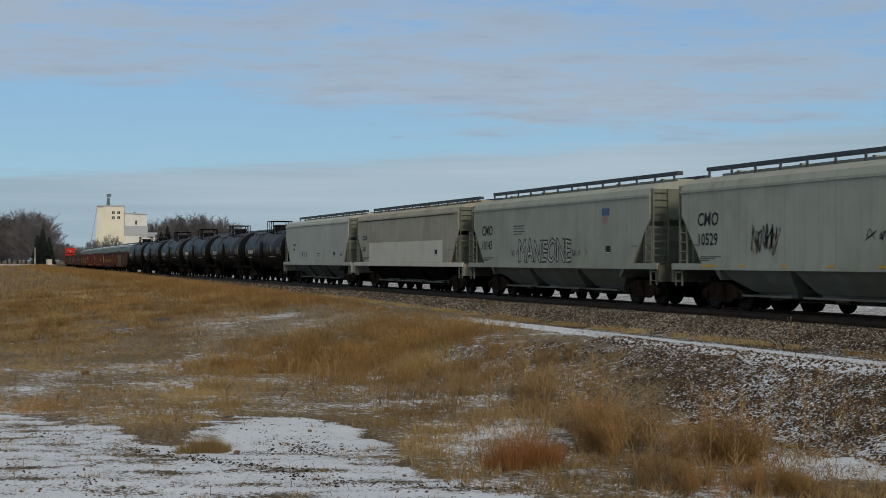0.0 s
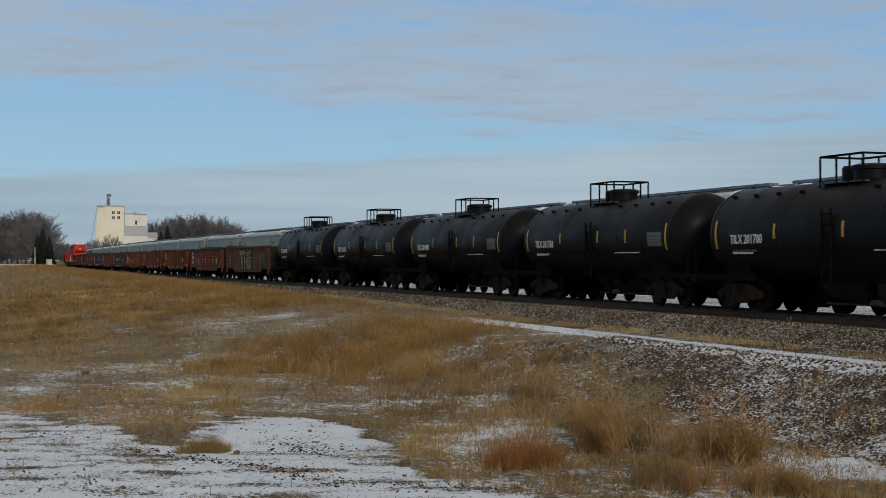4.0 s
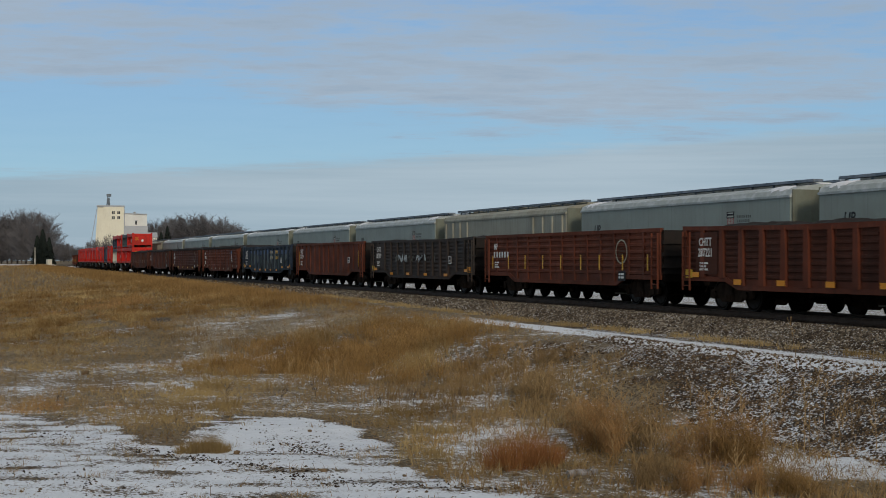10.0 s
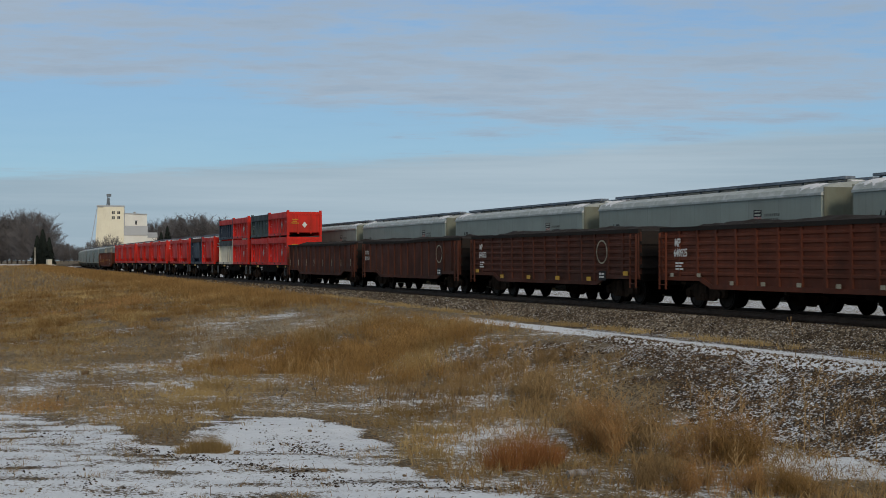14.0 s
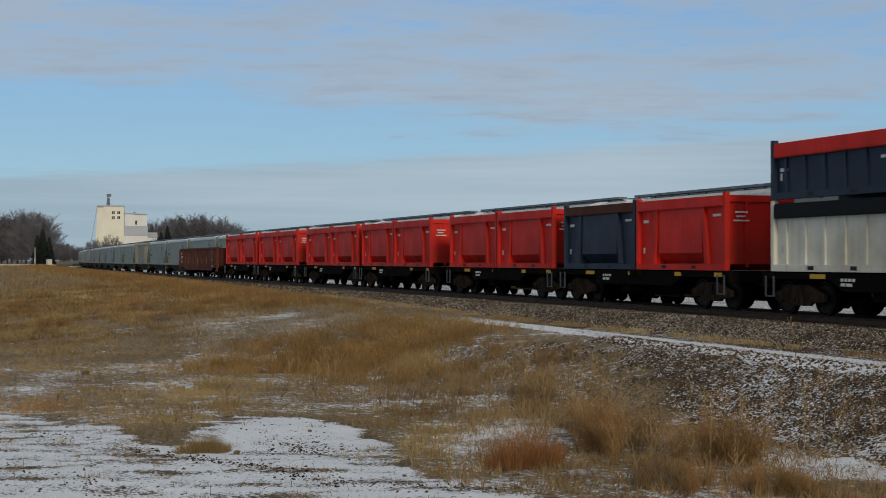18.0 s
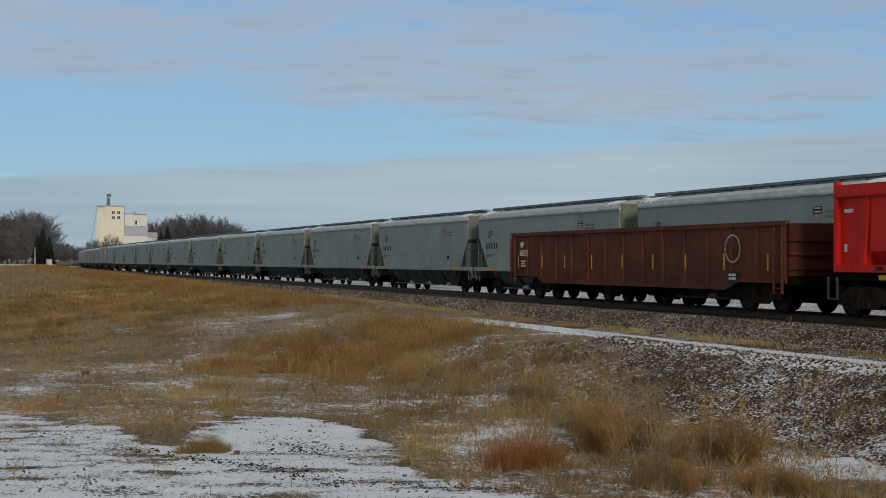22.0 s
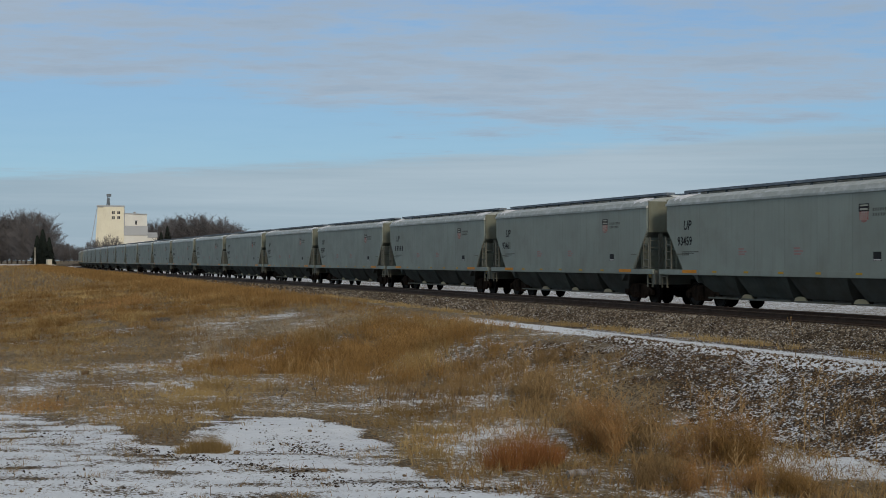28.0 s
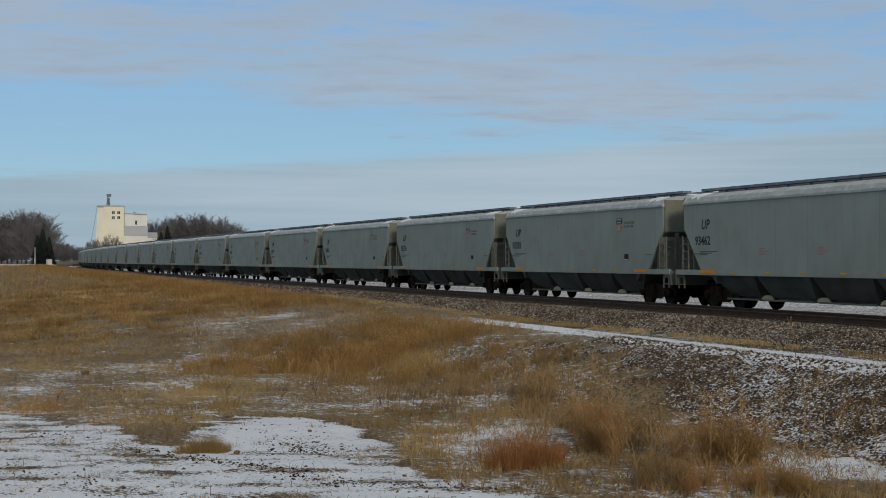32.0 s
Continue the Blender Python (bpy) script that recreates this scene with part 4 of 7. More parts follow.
    # near-black ends: the next car's shadow is put into their colour
    shaded_end = end_paint or M["scrap"]
    part("floor", Shape().box(-h, h, -W + 0.06, W - 0.06, floor_z - 0.12, floor_z), M["steel"], car)
    for s in (-1, 1):
        part("end_wall", Shape().box(*sorted((s * h, s * (h - 0.08))), -W, W, 1.0, top), shaded_end, car)
        for z in (1.35, 1.75, 2.15):
            part("end_rib", Shape().box(*sorted((s * (h - 0.01), s * (h + 0.09))), -W, W, z - 0.06, z + 0.06), shaded_end, car)
        part("end_sill", Shape().box(*sorted((s * (h - 0.3), s * (h + 0.18))), -W, W, 0.85, 1.08), M["steel"], car)
        for y in (-1, 1):
            part("ladder", ladder(s * (h - 0.3) - 0.2, y * (W + 0.12), 0.6, top - 0.1, rungs=6), paint, car)
    part("centre_sill", Shape().box(-h - 0.4, h + 0.4, -0.3, 0.3, 0.7, 1.0), M["steel"], car)
    part("brake_cylinder", Shape().box(-1.6, -0.7, -0.9, -0.3, 0.55, 0.85), M["steel"], car)
    part("air_tank", Shape().tube((0.5, -0.7, 0.7), (1.6, -0.7, 0.7), 0.18, 12), M["steel"], car)
    part("brake_valve", Shape().box(2.2, 2.6, -1.0, -0.4, 0.5, 0.8), M["steel"], car)
    if load:
        l, nx, ny = Shape(), 44, 7
        p = []
        for i in range(nx + 1):
            for j in range(ny + 1):
                e = min(i, nx - i, 3) / 3 * min(j, ny - j, 2) / 2
                p.append((-h + 0.15 + (2 * h - 0.3) * i / nx, (-W + 0.1) + (2 * W - 0.2) * j / ny, top - 0.05 - wavy * 1.4 * math.sin(math.pi * i / nx) + load * 0.75 * e * (0.8 + 0.3 * rnd.random()) + 0.04 * math.sin(i * 0.5 + seed)))
        l.add(p, [(i * (ny + 1) + j, (i + 1) * (ny + 1) + j, (i + 1) * (ny + 1) + j + 1, i * (ny + 1) + j + 1) for i in range(nx) for j in range(ny)])
        part("scrap_load", l, M["scrap"], car, "heap of dark scrap")
    for x, z, w, hh, m in plates:
        part("painted_patch", Shape().box(x, x + w, -W - 0.108, -W - 0.101, z, z + hh) if w < 0.25 else bars([[0.1] * 4, [0.09] * 5], x, z + hh * 0.6, 0.2, -W - 0.087), M[m], car)
    if mark:
        if stout:
            part("lettering_panel", Shape().box(-h + 0.85, -h + 2.15, -W - 0.084, -W - 0.078, 1.12, top - 0.14), M["gon_dark"] if paint in (M["gon_red"], M["gon_brown"]) else paint, car, "dark freshly painted lettering panel")
        if stout:
            part("end_reflector", Shape().box(-h + 0.25, -h + 0.68, -W - 0.112, -W - 0.104, 1.0, 1.26), M["yellow"], car, "square yellow end reflector")
            part("end_reflector", Shape().box(h - 0.68, h - 0.25, -W - 0.112, -W - 0.104, 1.0, 1.26), M["orange"], car, "square orange end reflector")
        part("reporting_mark", letters(mark[0], 0.36, M["white"]), None, car, at=(-h + 1.05, -W - 0.09, top - 0.55))
        if mark[1]:
            part("car_number", letters(mark[1], 0.36, M["white"]), None, car, at=(-h + 1.0, -W - 0.09, top - 0.88))
        else:
            part("car_number", bars([[0.15] * 6], -h + 1.0, top - 0.88, 0.24, -W - 0.086), M["white"], car)
        part("small_print", bars([[0.2, 0.25], [0.22, 0.12], [0.25, 0.2]], -h + 1.1, top - 1.12, 0.06, -W - 0.086), M["white"], car)
        if not emblem:
            part("consolidated_stencil", Shape().box(h - 3.15, h - 2.83, -W - 0.098, -W - 0.09, 1.42, 1.7), M["black"], car, "small black stencil plate")
            part("stencil_frame", Shape().box(h - 3.18, h - 3.15, -W - 0.1, -W - 0.09, 1.39, 1.73).box(h - 2.83, h - 2.8, -W - 0.1, -W - 0.09, 1.39, 1.73).box(h - 3.15, h - 2.83, -W - 0.1, -W - 0.09, 1.39, 1.42).box(h - 3.15, h - 2.83, -W - 0.1, -W - 0.09, 1.7, 1.73).box(h - 3.1, h - 2.9, -W - 0.1, -W - 0.098, 1.5, 1.55), M["white"], car)
    if emblem:
        e = Shape()
        for k in range(24):
            a0, a1 = 2 * math.pi * k / 24, 2 * math.pi * (k + 1) / 24
            c = [(h - 2.75 + q * 0.44 * math.cos(t), -W - 0.092, top - 0.7 + q * 0.43 * math.sin(t)) for t in (a0, a1) for q in (1.0, 0.88)]
            e.add([c[0], c[1], c[3], c[2]], [(0, 1, 2, 3)])
        part("round_emblem", e, M["tan_paint"], car, "faded oval emblem ring")
        part("emblem_print", bars([[0.34], [0.5], [0.3]], h - 2.97, top - 0.62, 0.06, -W - 0.088), M["gon_rust"], car)
        part("data_plate", Shape().box(h - 3.0, h - 2.45, -W - 0.092, -W - 0.086, top - 1.72, top - 1.38), M["black"], car, "small black data plate")
        part("plate_print", bars([[0.14, 0.2], [0.1, 0.24]], h - 2.95, top - 1.52, 0.07, -W - 0.094), M["white"], car)
    if dashes:
        n, z, w, hh, m = dashes
        for k in range(n):
            x = -h + 0.9 + k * (2 * h - 1.8) / (n - 1) + rnd.uniform(-0.1, 0.1)
            zz = z if abs(x) < h - 2.9 else max(z, 1.02)
            part("reflector", Shape().box(x - w / 2, x + w / 2, -W - 0.11, -W - 0.1, zz, zz + hh), M[m], car)
    if big:
        text, x, z, size, sq, ink = big
        part("graffiti", letters(text, size, M[ink], sq, 0.0, 0.05, 0.09), None, car, "large sprayed letter outlines", at=(x, -W - 0.1, z))
        part("graffiti", letters(text, size, M["olive_grime"], sq, 0.0, 0.0, 0.09), None, car, "dull olive sprayed letters", at=(x, -W - 0.09, z))
    if panels:
        # sprayed fields between the posts, with dark tongues running down into them
        step = (2 * h - 0.24) / (posts - 1)
        for k in range(1, posts - 1):
            x = -h + 0.12 + k * step
            z0 = low + 0.08 if abs(x) < h - 3.4 else 1.1
            zt = top - rnd.uniform(0.35, 0.6)
            part("graffiti", Shape().prism([(x + 0.1, z0 + rnd.uniform(0, 0.1)), (x + step - 0.1, z0 + rnd.uniform(0, 0.1)), (x + step - 0.09, zt), (x + 0.09, zt + rnd.uniform(-0.12, 0.12))], -W - 0.006, -W - 0.001), M[rnd.choice(panels)], car, "sprayed field of colour")
            c = x + step * rnd.uniform(0.35, 0.65)
            part("graffiti", Shape().box(x + 0.12, x + step - 0.12, -W - 0.009, -W - 0.003, top - rnd.uniform(0.48, 0.6), top - rnd.uniform(0.22, 0.3)), M["blue_paint"], car, "blue sprayed band")
            part("graffiti", Shape().prism([(c - 0.12, z0 - 0.02), (c + 0.12, z0 - 0.02), (c + 0.2, z0 + rnd.uniform(0.35, 0.6)), (c - 0.2, z0 + rnd.uniform(0.35, 0.6))], -W - 0.011, -W - 0.007), M["tank_black"], car, "black sprayed tongue")
    for x, z, ink in tags:
        for k in range(3):
            part("graffiti", Shape().prism([(x + k * 0.3, z), (x + k * 0.3 + 0.07, z), (x + k * 0.3 + 0.09, z + 0.09), (x + k * 0.3 + 0.22, z + 0.1 * (k % 2)), (x + k * 0.3 + 0.19, z + 0.22), (x + k * 0.3 + 0.03, z + 0.25 - 0.03 * k)], -W - 0.1, -W - 0.096), M[ink], car, "blocky sprayed letter shape")
    if shield:
        x = h - 3.3
        part("shield_top", Shape().box(x, x + 0.42, -W - 0.098, -W - 0.092, top - 0.48, top - 0.24), M["blue_paint"], car, "small blue shield top")
        part("shield_field", Shape().prism([(x + 0.02, top - 0.49), (x + 0.4, top - 0.49), (x + 0.4, top - 0.86), (x + 0.21, top - 0.95), (x + 0.02, top - 0.86)], -W - 0.097, -W - 0.092), M["roof_grey"], car)
        for k in range(3):
            part("shield_stripe", Shape().box(x + 0.06 + k * 0.12, x + 0.11 + k * 0.12, -W - 0.1, -W - 0.097, top - 0.86, top - 0.5), M["shield_red"], car)
    if scrawl:
        x0, x1, z0, z1, mats = scrawl
        x = x0
        while x < x1:
            w = rnd.uniform(0.4, 0.75)
            part("graffiti", scribble(rnd, x, w, z0, z1, 0.12 if z1 - z0 > 0.6 else 0.07, -W - 0.092), M[rnd.choice(mats)], car, "sprayed graffiti strokes")
            x += w + 0.05
    add_gear(car, "near", length / 2, length / 2 - 2.9)
    return car


# ---- container flat cars and their boxes ----
def container_flat(length=13.0):
    car = thing("container_flat_car", "black skeleton container flat car with yellow end markers", "flat car", "container flats of the passing train")
    h = length / 2 - 0.4
    part("centre_sill", Shape().prism([(-h, 1.18), (-h, 0.85), (-h + 3.3, 0.85), (-h + 3.9, 0.42), (h - 3.9, 0.42), (h - 3.3, 0.85), (h, 0.85), (h, 1.18)], -0.42, 0.42), M["steel"], car, bevel=0.02)
    for y in (-1, 1):
        part("side_sill", Shape().prism([(-h, 1.2), (-h, 1.02), (-h + 3.0, 1.02), (-h + 3.6, 0.72), (h - 3.6, 0.72), (h - 3.0, 1.02), (h, 1.02), (h, 1.2)], *sorted((y * 1.2, y * 1.1))), M["steel"], car)
    for x in (-h + 0.2, -0.25, 0.25, h - 0.2):
        part("crossbearer", Shape().box(x - 0.12, x + 0.12, -1.28, 1.28, 1.02, 1.22), M["steel"], car)
    for x, w in ((-h + 2.1, 0.7), (h - 0.9, 0.55), (h - 3.4, 0.4), (-0.6, 0.4)):
        part("reflector", Shape().box(x, x + w, -1.212, -1.202, 1.04, 1.17), M["yellow"], car, "yellow reflector strip")
    part("small_print", bars([[0.12] * 4, [0.2, 0.25]], -2.6, 0.98, 0.08, -1.202), M["white"], car)
    part("reporting_mark", letters("GIMX", 0.3, M["white"]), None, car, at=(-2.3, -0.43, 0.52))
    part("brake_tank", Shape().tube((1.0, -0.75, 0.7), (2.1, -0.75, 0.7), 0.2, 12), M["steel"], car)
    part("brake_box", Shape().box(-1.5, -0.8, -1.0, -0.5, 0.45, 0.8), M["steel"], car)
    for s in (-1, 1):
        part("end_sill", Shape().box(*sorted((s * h, s * (h + 0.15))), -1.3, 1.3, 0.88, 1.2), M["steel"], car)
        part("step", Shape().box(s * (h - 0.1) - 0.02, s * (h - 0.1) + 0.02, -1.36, -1.32, 0.5, 1.1).box(s * (h - 0.5) - 0.02, s * (h - 0.5) + 0.02, -1.36, -1.32, 0.5, 1.1).box(*sorted((s * (h - 0.1), s * (h - 0.5))), -1.36, -1.32, 0.5, 0.54), M["board"], car)
    part("drawbar", Shape().box(-h - 1.05, h + 1.05, -0.1, 0.1, 0.86, 1.0), M["truck"], car)
    add_gear(car, "near", length / 2, length / 2 - 1.75)
    return car


def container(label, paint, band, tall=True, diamonds=False, seed=0, H=None):
    """An open-topped bulk box: corner posts, a rolled tarp band, a recessed panel between slanted ribs."""
    rnd = random.Random(seed)
    box = thing("bulk_container", label, "container", "bulk containers of the passing train")
    L, W, H = 2.93, 1.24, H or (2.33 if tall else 1.94)
    cap = 0.34 if tall else 0.42
    part("shell", Shape().box(-L + 0.08, L - 0.08, -W + (0.4 if tall else 0.14), W - (0.4 if tall else 0.14), 0.2, H - 0.1), paint, box)
    if tall:
        for x0, x1 in ((-L + 0.1, -1.5), (1.5, L - 0.1)):
            part("side_wall", Shape().box(x0, x1, -W + 0.14, W - 0.14, 0.2, H - 0.1), paint, box)
    for x in (-L, L - 0.17):
        for y in (-W, W - 0.17):
            part("corner_post", Shape().box(x, x + 0.17, y, y + 0.17, 0.0, H + 0.1), paint, box, bevel=0.015)
    for y in (-1, 1):
        part("bottom_rail", Shape().box(-L + 0.17, L - 0.17, *sorted((y * W, y * (W - 0.16))), 0.0, 0.2), paint, box, bevel=0.01)
        part("tarp_band", Shape().box(-L + 0.17, L - 0.17, *sorted((y * (W + 0.02), y * (W - 0.2))), H - cap, H), band, box, bevel=0.03)
        if tall:
            for a, b in ((-1.75, -1.35), (1.75, 1.35)):
                part("side_rib", Shape().prism([(a - 0.12, 0.2), (a + 0.12, 0.2), (b * 1.12 + 0.1, H - cap), (b * 1.12 - 0.1, H - cap)], *sorted((y * (W - 0.02), y * (W - 0.15)))), paint, box, bevel=0.01)
            part("side_panel", Shape().profile([(y * (W - 0.07), H - cap), (y * (W - 0.07), 0.56), (y * (W - 0.42), 0.2), (y * (W - 0.42), H - cap)], -1.42, 1.42), paint, box)
        else:
            for k in range(6):
                x = -2.3 + k * 0.92
                part("side_rib", Shape().box(x - 0.06, x + 0.06, *sorted((y * (W - 0.085), y * (W - 0.15))), 0.2, H - cap), paint, box)
        for x in (-1.1, 0.85):
            part("fork_pocket", Shape().box(x, x + 0.3, *sorted((y * (W + 0.003), y * (W - 0.02))), 0.05, 0.16), M["black"], box)
    for s in (-1, 1):
        part("end_rib", Shape().box(*sorted((s * (L - 0.02), s * (L - 0.1))), -0.5, -0.4, 0.1, H - 0.1).box(*sorted((s * (L - 0.02), s * (L - 0.1))), 0.4, 0.5, 0.1, H - 0.1).box(*sorted((s * L, s * (L - 0.1))), -W + 0.15, W - 0.15, H - 0.2, H), paint, box)
    yy = -W + 0.118
    for x, z, w, h in ((-2.6, H - cap - 0.4, 0.36, 0.1), (2.0, H - cap - 0.3, 0.45, 0.08), (-2.6, 0.55, 0.09, 0.2)):
        part("stencil", Shape().box(x, x + w, yy, yy + 0.02, z, z + h), M["white"], box, "small white stencil")
    e = Shape()
    for k, (a, b) in enumerate(((-0.9, -0.3), (-0.85, -0.4), (-0.95, -0.25))):
        e.box(L + 0.001, L + 0.005, a, b - 0.15, H - 0.55 - k * 0.13, H - 0.5 - k * 0.13)
    part("end_stencil", e, M["yellow"] if diamonds else M["white"], box, "rows of small print on the end")
    if diamonds:
        x, z = 0.92, H * 0.45
        part("placard", Shape().prism([(x, z - 0.26), (x + 0.19, z), (x, z + 0.26), (x - 0.19, z)], yy - 0.02, yy), M["roof_grey"], box, "grey diamond placard")
        part("placard_end", Shape().add([(L + 0.002, 0.0, z - 0.22), (L + 0.002, 0.18, z), (L + 0.002, 0.0, z + 0.22), (L + 0.002, -0.18, z)], [(0, 1, 2, 3)]), M["white"], box)
    return box


# ---- ground ----
def smooth01(v):
    v = np.clip(v, 0, 1)
    return v * v * (3 - 2 * v)


def ripple(x, y, size, seed):
    """Soft rolling noise made of a few waves."""
    r = np.random.RandomState(seed)
    out = 0
    for k in range(7):
        a, f, ph = r.uniform(0, 6.28), r.uniform(0.5, 1.8) / size, r.uniform(0, 6.28)
        out = out + np.sin((x * np.cos(a) + y * np.sin(a)) * f * 6.28 + ph) * 0.35
    return out


TOE_X = np.array([-400.0, -125, -83, -62, -48, -41.5, -32, -26, 0, 200])
TOE_Q = np.array([-90.0, -22, -6, 2, 6.5, 10.5, 12.2, 14.6, 15.2, 15.5])


def height(x, y):
    """The lie of the land: a flat lot, the bank up to the path, the ballast bed, the field beyond."""
    x, y = np.asarray(x, float), np.asarray(y, float)
    q = y - bend(x)
    toe = np.interp(x, TOE_X, TOE_Q)
    rise = np.interp(x, [-500, -260, -150, -85, -45, 100], [0.35, 0.25, 0.05, -0.3, -0.62, -0.62])
    lot = np.interp(x, [-500, -250, -90, -55, 100], [0.2, -0.3, -1.5, -1.8, -1.8])
    shoulder = 17.9
    w = np.clip((q - toe) / np.maximum(shoulder - toe, 1.0), 0, 1)
    z = lot + (rise - lot) * (0.55 * w + 0.45 * smooth01(w))
    bumps = ripple(x, y, 7.0, 3) * 0.035 + ripple(x, y, 1.6, 5) * 0.012
    z = z + bumps * np.clip((18.0 - q) / 2, 0, 1) * np.clip(40 / np.maximum(np.hypot(x, y), 40), 0.2, 1)
    z = z + 0.25 * np.exp(-((x + 57) / 9) ** 2 - ((q - 8) / 4) ** 2) + 0.22 * np.exp(-((x + 40) / 5) ** 2 - ((q - 15.3) / 2.0) ** 2)
    bed = np.interp(q, [19.0, 20.1, 21.9, 25.6, 26.3, 30.2, 31.8, 34, 60, 400], [-0.62, -0.58, -0.2, -0.2, -0.45, -0.45, -0.95, -1.1, -1.0, -0.6])
    bed = np.where(q < 21.5, np.maximum(bed, np.where(q < 20.3, rise + 0.02, bed)), bed)
    k = np.clip((q - 18.6) / 0.9, 0, 1)
    return z * (1 - k) + bed * k


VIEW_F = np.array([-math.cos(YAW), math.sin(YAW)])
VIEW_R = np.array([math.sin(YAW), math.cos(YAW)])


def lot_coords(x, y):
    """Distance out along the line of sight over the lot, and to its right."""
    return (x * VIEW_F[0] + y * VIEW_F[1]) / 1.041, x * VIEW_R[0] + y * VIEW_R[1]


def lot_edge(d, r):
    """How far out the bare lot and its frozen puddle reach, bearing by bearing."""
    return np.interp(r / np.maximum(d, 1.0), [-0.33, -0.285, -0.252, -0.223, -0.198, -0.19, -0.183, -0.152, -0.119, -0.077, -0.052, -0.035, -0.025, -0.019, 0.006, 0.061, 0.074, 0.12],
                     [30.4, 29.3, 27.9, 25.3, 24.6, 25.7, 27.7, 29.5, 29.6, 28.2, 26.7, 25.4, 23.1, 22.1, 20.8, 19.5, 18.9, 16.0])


def frost_slope(x, y):
    """The thinly grown, frosted face of the bank below the path."""
    q = y - bend(x)
    return np.exp(-((x + 55.5 + (q - 12) * 0.25) / 5.0) ** 2 - ((q - 12.2) / 3.6) ** 2)


def soil_and_shade(x, y):
    """Small slips where dark soil shows through the grass, and a dark patch painted for shadow in it."""
    q = y - bend(x)
    return 0.85 * np.maximum.reduce([np.exp(-((x - a) / c) ** 2 - ((q - b) / e) ** 2) for a, b, c, e in ((-37.4, 13.9, 1.9, 1.0), (-46.4, 13.2, 1.6, 0.8), (-35.2, 15.6, 2.2, 1.0), (-61.0, 9.0, 3.0, 0.8))])


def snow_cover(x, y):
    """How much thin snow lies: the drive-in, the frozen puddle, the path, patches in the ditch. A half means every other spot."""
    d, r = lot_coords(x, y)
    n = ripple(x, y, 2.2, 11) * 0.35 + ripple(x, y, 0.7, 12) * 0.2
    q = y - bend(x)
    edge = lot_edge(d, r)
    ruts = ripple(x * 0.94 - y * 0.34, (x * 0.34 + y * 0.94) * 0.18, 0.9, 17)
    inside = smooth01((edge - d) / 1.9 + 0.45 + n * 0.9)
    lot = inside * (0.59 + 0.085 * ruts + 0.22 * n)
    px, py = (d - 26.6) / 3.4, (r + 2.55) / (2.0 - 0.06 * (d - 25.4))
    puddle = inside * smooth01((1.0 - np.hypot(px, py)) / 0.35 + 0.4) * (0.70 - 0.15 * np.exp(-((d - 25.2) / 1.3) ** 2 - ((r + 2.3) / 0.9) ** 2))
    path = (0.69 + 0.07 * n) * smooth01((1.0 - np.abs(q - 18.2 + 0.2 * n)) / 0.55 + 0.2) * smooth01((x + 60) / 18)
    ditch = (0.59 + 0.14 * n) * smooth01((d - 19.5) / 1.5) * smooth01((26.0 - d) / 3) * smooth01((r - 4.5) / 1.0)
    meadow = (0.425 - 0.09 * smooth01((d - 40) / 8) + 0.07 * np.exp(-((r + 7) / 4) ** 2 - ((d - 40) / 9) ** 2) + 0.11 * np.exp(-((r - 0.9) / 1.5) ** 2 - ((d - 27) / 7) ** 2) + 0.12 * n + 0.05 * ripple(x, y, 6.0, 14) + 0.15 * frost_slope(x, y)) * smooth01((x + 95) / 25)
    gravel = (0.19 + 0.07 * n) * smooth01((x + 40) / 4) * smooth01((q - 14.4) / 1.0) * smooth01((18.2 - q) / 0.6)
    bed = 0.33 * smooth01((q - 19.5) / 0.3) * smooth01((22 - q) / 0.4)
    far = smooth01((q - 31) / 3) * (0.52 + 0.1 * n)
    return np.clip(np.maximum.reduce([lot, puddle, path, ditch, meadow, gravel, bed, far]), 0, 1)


def gravel_cover(x, y):
    q = y - bend(x)
    n = ripple(x, y, 1.5, 21) * 0.3
    bank = smooth01((x + 38.5 - (17.7 - q) * 3.6 + n * 4) / 3) * smooth01((q - 13.8 - n) / 1.0)
    bed = smooth01((q - 19.75 + n * 0.2) / 0.3)
    d, r = lot_coords(x, y)
    yard = 0.55 * smooth01((lot_edge(d, r) - d) / 1.6 + 0.3 + n)
    return np.maximum.reduce([np.maximum(bank, bed) * smooth01((32.5 - q) / 1.5), yard, soil_and_shade(x, y)])


